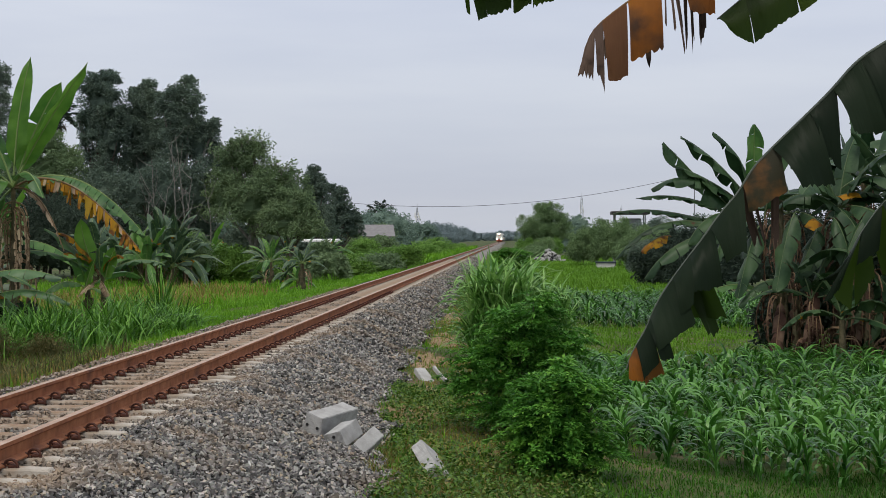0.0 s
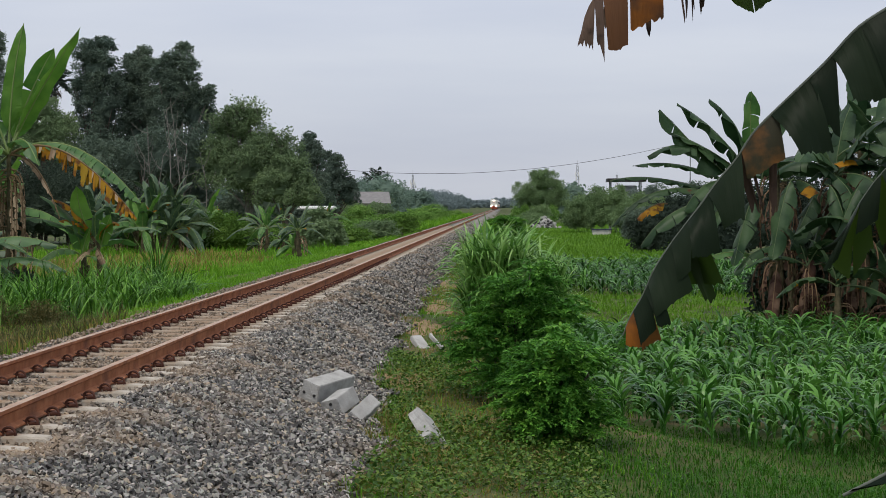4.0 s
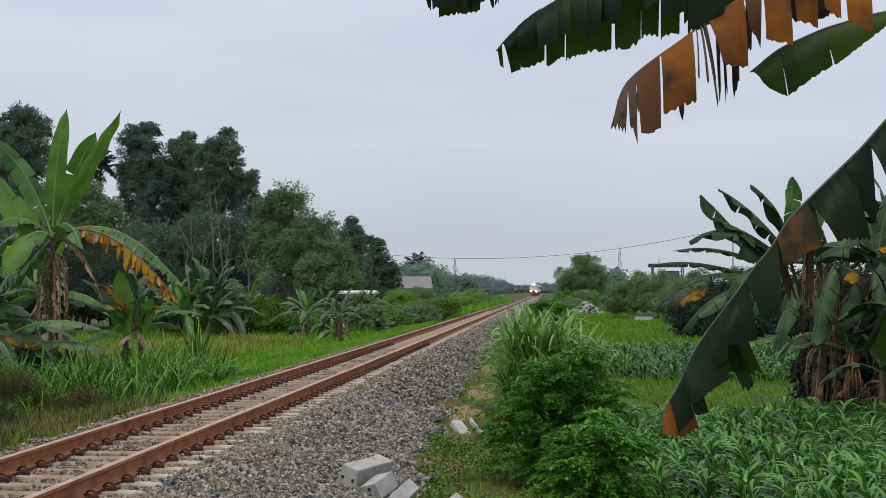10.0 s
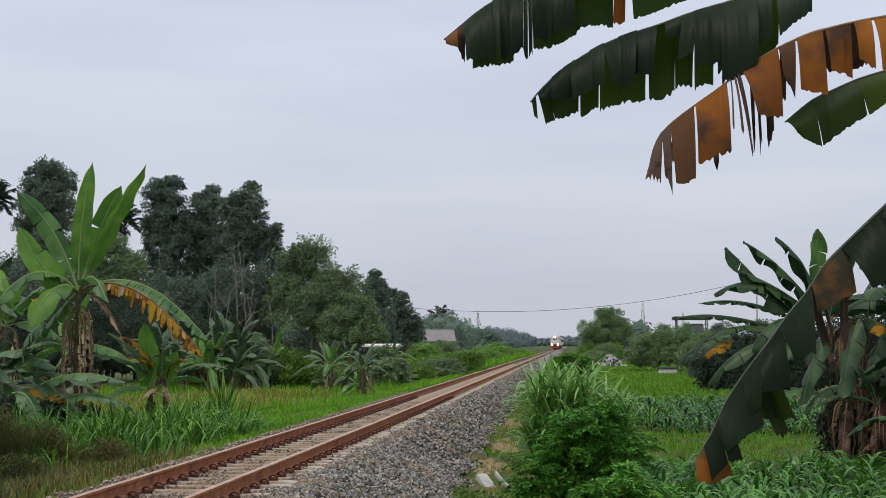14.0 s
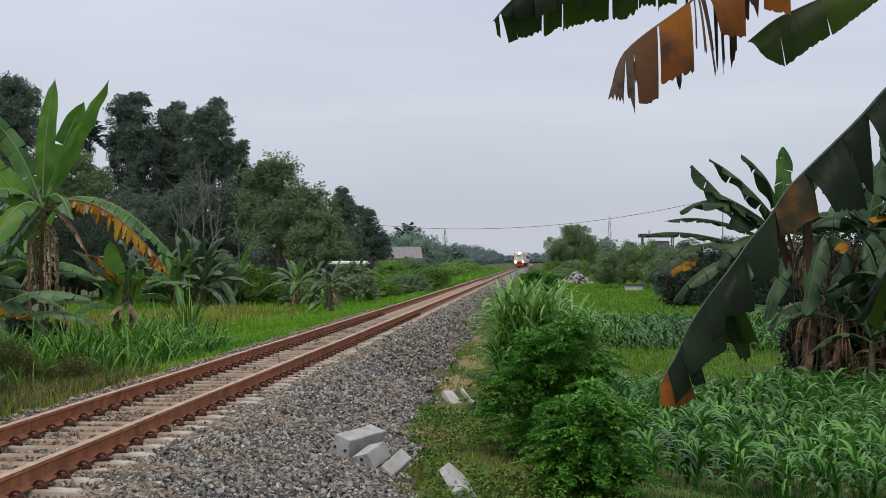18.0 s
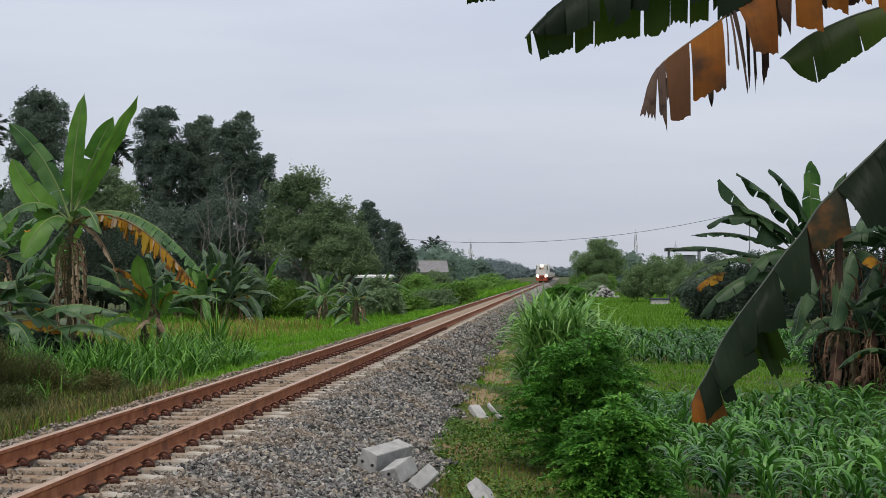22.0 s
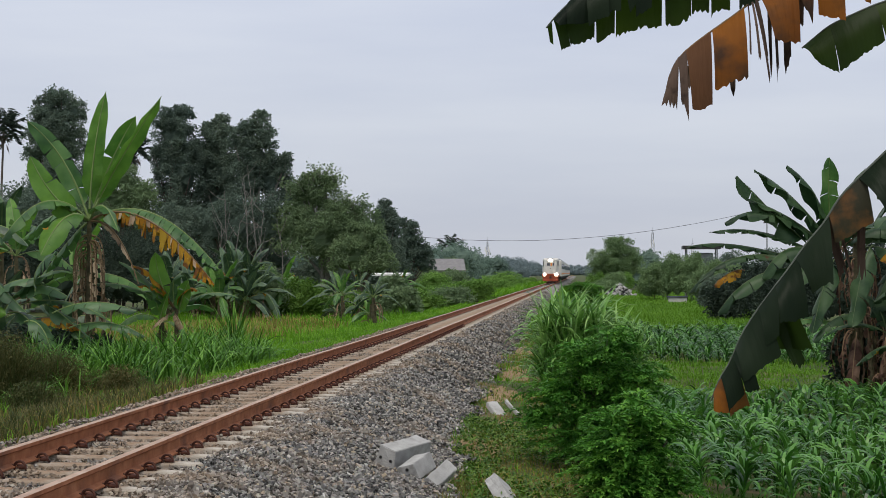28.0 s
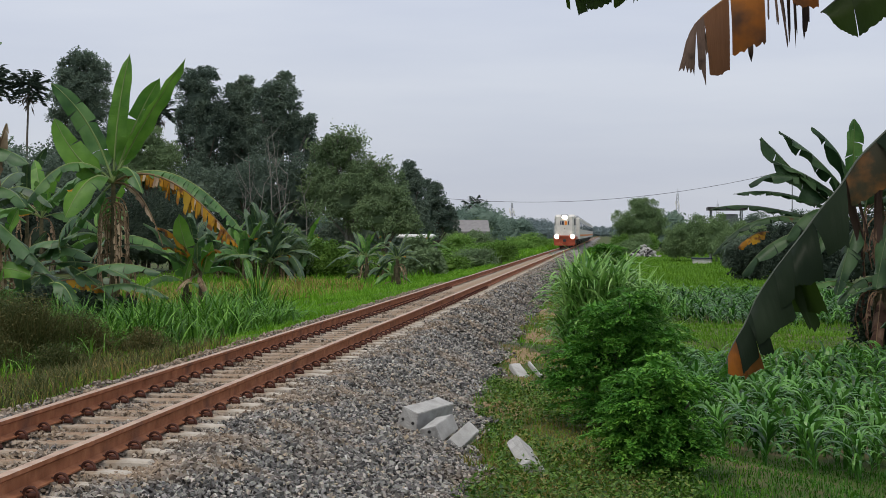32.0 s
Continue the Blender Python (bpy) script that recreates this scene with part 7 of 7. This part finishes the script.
for k, (cx, cy, n, w, d, hh) in enumerate([(-9.0, 33.5, 520, 1.0, 1.2, 1.2), (-8.0, 34.5, 400, 0.7, 1.2, 1.1), (-10.6, 33.0, 440, 1.0, 0.9, 1.15), (-7.6, 37.5, 240, 0.6, 1.3, 0.85), (-11.8, 31.5, 320, 1.0, 1.0, 1.0), (-8.7, 38.5, 320, 0.8, 1.2, 1.15),
                                           (-8.45, 41.0, 60, 0.12, 0.15, 1.5), (-9.8, 29.5, 300, 0.9, 0.9, 0.9), (-7.4, 32.5, 260, 0.6, 1.2, 0.75), (-8.6, 31.0, 340, 0.9, 1.0, 0.95), (-7.0, 36.0, 160, 0.35, 1.5, 0.6), (-11.2, 29.5, 300, 0.9, 0.9, 1.1)]):
    t = thing("tall_grass_clump", cx, cy, float(ground_z(cx, cy)) - 0.04, "tall clump of broad arching green grass blades", "tall grass", "tall grass clumps")
    b = np.c_[rng.normal(0, w * 0.5, n), rng.normal(0, d * 0.5, n), np.zeros(n)]
    v, f = arcs(b, rng.uniform(0.7, 1.3, n) * hh, rng.uniform(0.026, 0.05, n), rng.uniform(0, 6.28, n), rng.uniform(1.15, 1.55, n), rng.uniform(0.5, 2.2, n) * (0.35 if n == 60 else 1), 6)
    tagged(part("grass_tuft", mesh_of("grass_tuft", v, f, GRASS_TALL), GRASS_TALL, t), kind="stuff")
near_blade_field("dry_meadow_grass", (-20, -7.0), (46, 104), 17000, (0.3, 0.75), (0.014, 0.024), (0.2, 0.8), GRASS_DRY, "brownish flowering grass in the meadow",
                 mask=lambda x, y: (np.sin(x * 0.35 + 0.6) + np.sin(y * 0.12) > 0.5) & (y > 52))
near_blade_field("withered_weeds", (-10.5, -5.9), (13, 29.5), 9000, (0.08, 0.42), (0.008, 0.016), (0.2, 0.9), GRASS_DRY, "brown withered weeds beside the track", mask=lambda x, y: x < -6.1)
near_blade_field("rank_weeds", (-10.5, -6.0), (13, 28), 14000, (0.12, 0.55), (0.010, 0.02), (0.2, 0.9), WEED, "rank dull green weeds beside the track", mask=lambda x, y: x < -6.2)
near_blade_field("far_verge_grass", (-13, -6.3), (110, 330), 18000, (0.5, 1.0), (0.03, 0.05), (0.2, 0.8), GRASS, "bright grass along the far stretch of line")
for k, (x, y, h, w, n) in enumerate([(-9.75, 28.0, 1.45, 0.7, 3000), (-10.6, 28.8, 1.5, 0.7, 2600), (-9.1, 28.9, 0.95, 0.5, 1500), (-8.7, 26.4, 0.6, 0.5, 900), (-10.2, 26.8, 1.0, 0.7, 1600), (-8.2, 29.6, 0.6, 0.5, 700)]):
    t = thing("brush_clump", x, y, float(ground_z(x, y)) - 0.04, "straggly olive-brown brush of thin weedy stems", "weeds", "brush beside the track")
    b = np.c_[rng.normal(0, w * 0.4, n), rng.normal(0, w * 0.35, n), np.zeros(n)]
    hh = h * rng.uniform(0.45, 1.0, n) * (1 - 0.35 * (np.abs(b[:, 0]) / (1.2 * w)) ** 2)
    v, f = arcs(b, hh, rng.uniform(0.007, 0.013, n), rng.uniform(0, 6.28, n), rng.uniform(1.05, 1.55, n), rng.uniform(0.1, 0.9, n), 4)
    tagged(part("brush", mesh_of("brush", v, f, WEED), WEED, t), kind="stuff")
    m = n * 3
    c = np.repeat(b, 3, 0) * rng.uniform(0.9, 1.35, (m, 1)) + np.c_[np.zeros(m), np.zeros(m), np.repeat(hh, 3) * rng.uniform(0.25, 1.0, m)]
    v, f = leaves(c, 0.065, 0.02, 0.3, 0.1)
    tagged(part("foliage", mesh_of("foliage", v, f, WEED), WEED, t), kind="stuff")

# ---- corn, two plots ----


def corn_field(xs, ys, step, row, height, detail):
    x, y = np.meshgrid(np.arange(*xs, row), np.arange(*ys, step))
    x, y = x.ravel() + rng.normal(0, 0.05, x.size), y.ravel() + rng.normal(0, 0.06, x.size)
    keep = rng.random(x.size) > 0.08
    x, y = x[keep], y[keep]
    n = len(x)
    hh = height * rng.uniform(0.75, 1.2, n) * (0.9 + 0.15 * np.sin(x * 0.8 + y * 0.5))
    z = ground_z(x, y)
    vs, fs, off = [], [], 0
    per, seg = detail
    for k in range(per):
        s = (k + 0.6) / per
        b = np.c_[x, y, z + hh * s * 0.55]
        az = (k % 2) * np.pi + rng.normal(0, 0.5, n) + (x * 7.3) % 6.28
        ln = hh * (0.85 - 0.35 * abs(s - 0.5))
        v, f = arcs(b, ln * 1.0, 0.060 * rng.uniform(0.8, 1.2, n), az, rng.uniform(1.05, 1.45, n), rng.uniform(1.7, 3.1, n) * (1.15 - 0.5 * s), seg)
        vs.append(v)
        fs.append(f + off)
        off += len(v)
    v, f = blades(np.c_[x, y, z], hh * 0.75, 0.028, np.zeros(n), 1)
    vs.append(v)
    fs.append(f + off)
    return np.concatenate(vs), np.concatenate(fs)


v, f = corn_field((7.1, 15), (18.6, 31), 0.28, 0.48, 0.66, (8, 6))
v2, f2 = corn_field((1.2, 15), (31, 33.4), 0.30, 0.48, 0.66, (8, 6))
v4, f4 = corn_field((5.0, 15), (33.4, 36.5), 0.30, 0.48, 0.66, (7, 4))
v3, f3 = corn_field((1.3, 7.0), (25.6, 31), 0.28, 0.48, 0.66, (8, 6))
corn = stuff("corn_plot", mesh_of("corn_plot", np.concatenate([v, v2, v3, v4]), np.concatenate([f, f2 + len(v), f3 + len(v) + len(v2), f4 + len(v) + len(v2) + len(v3)]), CORN), "rows of young green corn with arching leaves", "corn")
# the nearest plants stand singly
corn_meshes = []
for k in range(14):
    h = 0.60 * rng.uniform(0.75, 1.25)
    g = Geo()
    for i in range(11):
        s = (i + 0.6) / 11
        v, f = arcs(np.array([[0, 0, h * s * 0.55]]), h * (0.74 - 0.3 * abs(s - 0.5)), 0.052 * rng.uniform(0.75, 1.25), np.array([(i % 2) * math.pi + rng.normal(0, 0.6)]), rng.uniform(1.1, 1.5),
                    rng.uniform(1.8, 3.8) * (1.15 - 0.5 * s), 9)
        g.add(v, f)
    tube(g, [[0, 0, -0.03], [0.01, 0, h * 0.35], [0.0, 0.01, h * 0.7]], [0.014, 0.012, 0.006], 5)
    corn_meshes.append(g.mesh("corn_plant", CORN))
for i in range(12):
    for j in range(25):
        x, y = 1.3 + i * 0.48 + rng.normal(0, 0.05), 18.6 + j * 0.28 + rng.normal(0, 0.06)
        part("corn_plant", corn_meshes[rng.integers(0, 14)], CORN, corn, at=pose(x, y, float(ground_z(x, y)), *rng.uniform(-6, 6, 2), rng.uniform(0, 360)))
v, f = corn_field((1.0, 16), (50, 71), 0.32, 0.46, 0.74, (6, 4))
stuff("corn_plot", mesh_of("corn_plot", v, f, CORN), "further plot of young corn before the rice", "corn")

# rice: a dense even field with a bank in front
n = 100000
x, y = rng.uniform(0.6, 26, n), rng.uniform(73 ** 0.5, 230 ** 0.5, n) ** 2
keep = x < 3 + (y - 73) * 0.10 + 6
p = np.c_[x, y, ground_z(x, y) + 0.12][keep]
v, f = blades(p, rng.uniform(0.30, 0.44, len(p)), 0.030 + 0.0008 * (p[:, 1] - 73), rng.uniform(0.2, 0.8, len(p)), 2)
stuff("rice_field", mesh_of("rice_field", v, f, RICE), "even bright green rice field", "rice")

# ---- far buildings, poles and wires ----


def house(name, x, y, w, d, wall_h, roof_h, label, roof_mat, rz=0.0):
    z = float(ground_z(x, y)) - 0.1
    t = thing(name, x, y, z, label, "house", rz=rz)
    g = Geo()
    box(g, (0, 0, wall_h / 2), (w, d, wall_h), 0, 0.02)
    part("wall", g, HUT_WALL, t)
    g = Geo()
    e = 0.5
    v = np.array([[-w / 2 - e, -d / 2 - e, wall_h], [w / 2 + e, -d / 2 - e, wall_h], [w / 2 + e, d / 2 + e, wall_h], [-w / 2 - e, d / 2 + e, wall_h], [-w / 2 - e, 0, wall_h + roof_h], [w / 2 + e, 0, wall_h + roof_h]])
    v = np.concatenate([v, v + np.array([0, 0, 0.12])])
    f4 = np.array([[6, 7, 11, 10], [8, 9, 10, 11], [1, 0, 4, 5], [3, 2, 5, 4], [0, 1, 7, 6], [2, 3, 9, 8]])
    g.add(v, f4)
    g.add(v, np.array([[0, 4, 10], [0, 10, 6], [3, 9, 10], [3, 10, 4], [1, 7, 11], [1, 11, 5], [2, 5, 11], [2, 11, 8]]))
    part("roof", g, roof_mat, t)
    g = Geo()
    box(g, (w * 0.2, -d / 2 - 0.02, wall_h * 0.5), (0.9, 0.06, wall_h * 0.8), 0, 0.01)
    part("door", g, DARK_STEEL, t)
    g = Geo()
    box(g, (-w * 0.25, -d / 2 - 0.02, wall_h * 0.6), (1.0, 0.06, 0.9), 0, 0.01)
    part("window", g, GLASS, t)
    return t


for x, y, h, w in ((-14.6, 184, 2.9, 1.5), (-17.6, 186, 3.1, 1.8), (-16.2, 185, 2.5, 1.2)):
    shrub(x, y, h, w, TREE_MID, 3000, 0.22, "dense shrub growing before the low house", "verge shrubs")
house("house", -16.0, 192, 4.6, 5, 2.7, 1.3, "low house with a grey sheet roof among trees", ROOF_TILE, 8)
house("hut", -13.5, 121, 1.6, 2.2, 2.35, 0.12, "small hut with a pale flat sheet roof", WHITE_PAINT, 0)

shed = thing("open_shed", 11.25, 160, float(ground_z(11.25, 160)), "open shed with a dark flat roof among trees", "shed")
for sx_, sy_ in ((-1.4, -1), (1.4, -1), (-1.4, 1), (1.4, 1)):
    part("post", box(Geo(), (sx_, sy_, 2.48), (0.12, 0.12, 4.95), 0, 0.01), GREY_STEEL, shed)
part("roof", box(Geo(), (0, 0, 5.05), (3.5, 2.8, 0.32), 0, 0.05), DARK_STEEL, shed)
part("tank", box(Geo(), (0.2, 0.2, 4.05), (1.8, 1.2, 1.0), 0, 0.1), GREY_STEEL, shed, "grey water tank")

t = thing("water_trough", 7.9, 140, float(ground_z(7.9, 140)), "pale concrete water trough at the field edge", "trough")
g = Geo()
box(g, (0, 0, 0.35), (1.5, 0.9, 0.7), 0, 0.03)
part("basin", g, CREAM_PAINT, t)
g = Geo()
box(g, (0, 0, 0.74), (1.7, 1.1, 0.08), 0, 0.02)
part("rim", g, NAVY_PAINT, t)

rub = thing("rubble_heap", 4.05, 178, -1.2, "heap of pale rubble and rubbish at the rice field", "rubble")
for k in range(90):
    g = Geo()
    a, rr = rng.uniform(0, 6.28), rng.uniform(0, 1.7)
    s = rng.uniform(0.14, 0.46, 3)
    box(g, (0, 0, 0), s, 0, 0.03)
    part("lump", g, BROKEN if k % 4 else DARK_STEEL, rub, at=pose(rr * math.cos(a), rr * math.sin(a), 1.35 * (1 - rr / 2.0) * rng.uniform(0.5, 1) + 0.15, *rng.uniform(-40, 40, 3)))
stones_row = thing("marker_stones", -6.9, 120, -0.45, "row of small white posts beside the line", "posts")
for k in range(6):
    g = Geo()
    box(g, (0, 0, 0.3), (0.14, 0.14, 0.6), 0, 0.02)
    part("post", g, WHITE_PAINT, stones_row, at=pose(-0.1 * k, k * 1.4, 0))


def pole(x, y, h, label):
    t = thing("utility_pole", x, y, float(ground_z(x, y)) - 0.2, label, "utility pole", "utility poles")
    g = Geo()
    tube(g, [[0, 0, 0], [0, 0, h]], [0.10, 0.06], 8, 0, True)
    part("shaft", g, GREY_STEEL, t)
    g = Geo()
    box(g, (0, 0, h - 0.4), (0.7, 0.1, 0.12), 0, 0.01)
    part("crossarm", g, DARK_STEEL, t)
    for k in (-0.28, 0, 0.28):
        g = Geo()
        tube(g, [[k, 0, h - 0.34], [k, 0, h - 0.1]], [0.05, 0.03], 6, 0, True)
        part("insulator", g, WHITE_PAINT, t)
    return t


pole(-24.0, 290, 8.0, "slender grey utility pole above the trees")
pole(-23.01, 330, 9.35, "slender grey utility pole beyond the roofs")
pole(-19.0, 180, 6.6, "grey utility pole hidden among trees")
pole(19.5, 180, 8.6, "grey utility pole behind the banana grove")
wires = thing("overhead_wire", 0, 180, 0, "thin dark wire sagging across the line", "cable")
g = Geo()
s = np.linspace(0, 1, 40)
wx = -19.0 + 36.0 * s
tube(g, np.c_[wx, np.zeros(40), 5.5 + 2.2 * s - 6.0 * s * (1 - s)], 0.022, 5)
part("strand", g, WIRE, wires)


def mast(x, y, h, w, label):
    t = thing("lattice_mast", x, y, -1.3, label, "mast", "far masts")
    for i in (-1, 1):
        for j in (-1, 1):
            g = Geo()
            tube(g, [[i * w, j * w, 0], [i * w * 0.35, j * w * 0.35, h]], [0.16, 0.09], 5)
            part("leg", g, GREY_STEEL, t)
    g = Geo()
    for k in range(14):
        z0, z1 = h * k / 14, h * (k + 1) / 14
        a, b = w * (1 - 0.65 * k / 14), w * (1 - 0.65 * (k + 1) / 14)
        for q0, q1 in (((-1, -1), (1, -1)), ((1, -1), (1, 1)), ((1, 1), (-1, 1)), ((-1, 1), (-1, -1))):
            tube(g, [[q0[0] * a, q0[1] * a, z0], [q1[0] * b, q1[1] * b, z1]], 0.07, 4)
            tube(g, [[q1[0] * a, q1[1] * a, z0], [q0[0] * b, q0[1] * b, z1]], 0.07, 4)
    part("bracing", g, GREY_STEEL, t)
    g = Geo()
    for k in range(6):
        a = k * 1.05
        box(g, (0.9 * math.cos(a), 0.9 * math.sin(a), h * (0.8 if k % 2 else 0.72)), (0.4, 0.4, 2.2), 0, 0.05)
    part("antennas", g, WHITE_PAINT, t)
    g = Geo()
    tube(g, [[0, 0, h], [0, 0, h * 1.12]], [0.1, 0.04], 5)
    part("spike", g, GREY_STEEL, t)
    return t


mast(-38.28, 700, 15.5, 0.7, "slim far lattice mast beyond the roofs")
mast(38.0, 900, 24, 1.3, "grey lattice radio mast on the horizon")
mast(78.5, 1200, 24, 1.3, "smaller far lattice radio mast")

# ---- train ----


def wheelset(parent, y, gauge=0.533):
    for s in (-1, 1):
        g = Geo()
        disc(g, (s * gauge, y, 0.43), 0.43, 0.12, "x", 0, 18)
        part("wheel", g, DARK_STEEL, parent)


def locomotive():
    t = thing("locomotive", TRACK_X, 400, 0, "white diesel locomotive with red underframe and lit headlamps", "locomotive")
    g = Geo()
    box(g, (0, 7.0, 1.08), (2.4, 13.6, 0.34), 0, 0.05)
    part("underframe", g, RED_PAINT, t)
    g = Geo()
    box(g, (0, 0.12, 0.78), (2.3, 0.16, 0.95), 0, 0.04)
    box(g, (0, 0.0, 0.42), (2.1, 0.2, 0.3), 0, 0.05)
    part("pilot_plate", g, RED_PAINT, t, "red front plate")
    g = Geo()
    box(g, (0, -0.05, 1.29), (2.4, 0.3, 0.14), 0, 0.03)
    part("front_step", g, RED_PAINT, t)
    g = Geo()
    box(g, (0, 1.25, 2.40), (2.0, 2.2, 2.3), 0, 0.18)
    part("short_hood", g, CREAM_PAINT, t)
    g = Geo()
    box(g, (0, 3.4, 2.45), (2.3, 2.2, 2.4), 0, 0.2)
    cab = part("cab", g, CREAM_PAINT, t)
    for s in (-1, 1):
        g = Geo()
        box(g, (s * 1.05, 2.28, 2.85), (0.14, 0.05, 0.75), 0, 0.02)
        part("front_window", g, GLASS, cab)
        g = Geo()
        box(g, (s * 1.152, 3.4, 2.85), (0.04, 1.2, 0.7), 0, 0.02)
        part("side_window", g, GLASS, cab)
        g = Geo()
        tube(g, [[s * 1.14, 0.1, 1.4], [s * 1.14, 0.1, 2.3], [s * 1.14, 2.2, 2.3]], 0.022, 6)
        part("handrail", g, WHITE_PAINT, t)
    g = Geo()
    box(g, (0, 9.1, 2.4), (1.75, 9.2, 2.1), 0, 0.15)
    part("long_hood", g, CREAM_PAINT, t)
    g = Geo()
    box(g, (0, 9.1, 3.5), (1.2, 6.0, 0.16), 0, 0.04)
    part("roof_fan", g, GREY_STEEL, t)
    g = Geo()
    box(g, (0, 0.22, 3.42), (0.75, 0.3, 0.42), 0, 0.05)
    part("lamp_housing", g, GREY_STEEL, t)
    # lamp discs are oversized: the glare round the lamps is built into their shape
    for s in (-0.11, 0.11):
        g = Geo()
        disc(g, (s, 0.05, 3.34), 0.2, 0.05)
        part("headlamp", g, LAMP, t, "bright warm headlamp")
    for s in (-1, 1):
        g = Geo()
        box(g, (s * 0.86, -0.12, 1.24), (0.42, 0.2, 0.36), 0, 0.04)
        part("lamp_box", g, DARK_STEEL, t)
        g = Geo()
        disc(g, (s * 0.86, -0.24, 1.24), 0.24, 0.05)
        part("headlamp", g, LAMP, t, "bright warm headlamp")
    # the operator's mark, in plain shapes
    for dx, w, m in ((-0.42, 0.12, NAVY_PAINT), (-0.2, 0.2, NAVY_PAINT), (0.12, 0.26, ORANGE_PAINT), (0.42, 0.14, NAVY_PAINT)):
        g = Geo()
        box(g, (dx, 0.135, 2.72), (w, 0.02, 0.42), 0, 0.005)
        part("painted_mark", g, m, t)
    g = Geo()
    disc(g, (0, 0.135, 2.1), 0.06, 0.03)
    part("badge", g, DARK_STEEL, t)
    g = Geo()
    box(g, (0, -0.3, 0.82), (0.3, 0.5, 0.28), 0, 0.04)
    part("coupler", g, DARK_STEEL, t)
    for yy in (3.0, 11.0):
        g = Geo()
        box(g, (-0.9, 0, 0.55), (0.16, 3.6, 0.5), 0, 0.05)
        box(g, (0.9, 0, 0.55), (0.16, 3.6, 0.5), 0, 0.05)
        box(g, (0, 0, 0.6), (1.8, 0.4, 0.3), 0, 0.05)
        bogie = part("bogie", g, DARK_STEEL, t, at=pose(0, yy, 0))
        for k in (-1.4, 0, 1.4):
            wheelset(bogie, k)
    return t


def coach():
    t = thing("passenger_coach", TRACK_X, 420, 0, "white and silver passenger coach with a window band", "railway coach", "coaches of the train")
    g = Geo()
    box(g, (0, 10, 2.2), (2.9, 19.6, 2.5), 0, 0.12)
    part("body", g, CREAM_PAINT, t)
    g = Geo()
    box(g, (0, 10, 3.5), (2.6, 19.4, 0.35), 0, 0.16)
    part("roof", g, GREY_STEEL, t)
    g = Geo()
    box(g, (0, 10, 0.88), (2.6, 19.0, 0.3), 0, 0.03)
    part("underframe", g, DARK_STEEL, t)
    for s in (-1, 1):
        g = Geo()
        box(g, (s * 1.455, 10, 1.35), (0.012, 19.4, 0.22), 0)
        part("stripe", g, ORANGE_PAINT, t)
        for k in range(9):
            g = Geo()
            box(g, (s * 1.46, 2.2 + k * 1.95, 2.5), (0.03, 1.25, 0.8), 0, 0.01)
            part("window", g, GLASS, t)
    for yy in (3.2, 16.8):
        g = Geo()
        for s in (-1, 1):
            box(g, (s * 0.85, 0, 0.5), (0.14, 2.8, 0.35), 0, 0.04)
        bogie = part("bogie", g, DARK_STEEL, t, at=pose(0, yy, 0))
        for k in (-1.1, 1.1):
            wheelset(bogie, k)
    return t


loco = locomotive()
first_coach = coach()
coaches = [first_coach] + [copy_thing(first_coach, pose(TRACK_X, 420, 0)) for _ in range(9)]

# ---- the nearest stones, each on its own ----
stone_meshes = []
for k in range(10):
    sv, sf = stones(np.array([-2.4]), np.array([16.0]), np.array([0.072]), True)
    stone_meshes.append(mesh_of("stone", sv - sv.mean(0), sf, STONE))
for k in range(300):
    x, y = rng.uniform(-3.2, -1.3), rng.uniform(12.0, 17.0)
    if x > float(toe(y)):
        x -= 1.0
    part("stone", stone_meshes[k % 10], STONE, ballast, at=pose(x, y, float(ballast_z(x, y)) + 0.018, *rng.uniform(0, 360, 3)))


def train_y(t):
    """The front of the train comes nearer at a steady 15.8 m a second."""
    return 688.0 - 15.75 * t


def motions():
    times = [0, 0.5, 4, 8, 12, 16, 20, 24, 28, 31.5, 32]
    walk(loco, [(t, pose(TRACK_X, train_y(t), 0)) for t in times])
    for k, c in enumerate(coaches):
        walk(c, [(t, pose(TRACK_X, train_y(t) + 14.6 + 20.4 * k, 0)) for t in times])
    # the fresh leaves stir in the wind: how far the tip is pushed along the line's normal, in metres
    stir = [(0, 0.02), (1, 0.045), (2, 0.05), (3.5, -0.02), (5, -0.08), (6.5, -0.1), (8, -0.12), (9.5, -0.13), (11, -0.17), (12.5, -0.14), (14, -0.15), (15.5, -0.16), (16.5, -0.18), (18, -0.19),
            (19, -0.15), (20, -0.23), (20.5, -0.255), (21.5, -0.23), (22.5, -0.10), (23.2, -0.11), (24, -0.19), (25, -0.15), (26.5, -0.12), (27.5, -0.06), (28, -0.02), (28.5, 0.05), (29, 0.09),
            (29.5, 0.09), (30, 0.05), (30.5, 0.01), (31.5, 0.005), (32, 0.0)]
    for blade, share, height in ((third, 1.0, 3.1), (second, 0.8, 2.5), (upright, 0.6, 2.8)):
        walk(blade, [(t, pose(0, 0, 3.5, 0, math.degrees(share * d / height), 0)) for t, d in stir])
    hang_x, hang_y, hang_z = hanging.matrix_basis.translation
    swing = [(0, 0.004), (2.2, 0.011), (4.5, -0.004), (7, -0.004), (9, 0.004), (10.5, 0.006), (12.5, -0.004), (15.5, 0.0), (16.5, -0.009), (17.8, 0.008), (19.3, -0.003), (20.5, 0.013), (21.5, 0.004),
             (23.2, 0.012), (24, 0.007), (25, 0.016), (27.5, 0.006), (29.5, 0.005), (30.5, -0.004), (32, 0.0)]
    walk(hanging, [(t, pose(hang_x, hang_y, hang_z, 0, -math.degrees(d / 1.2), 0)) for t, d in swing])


motions()
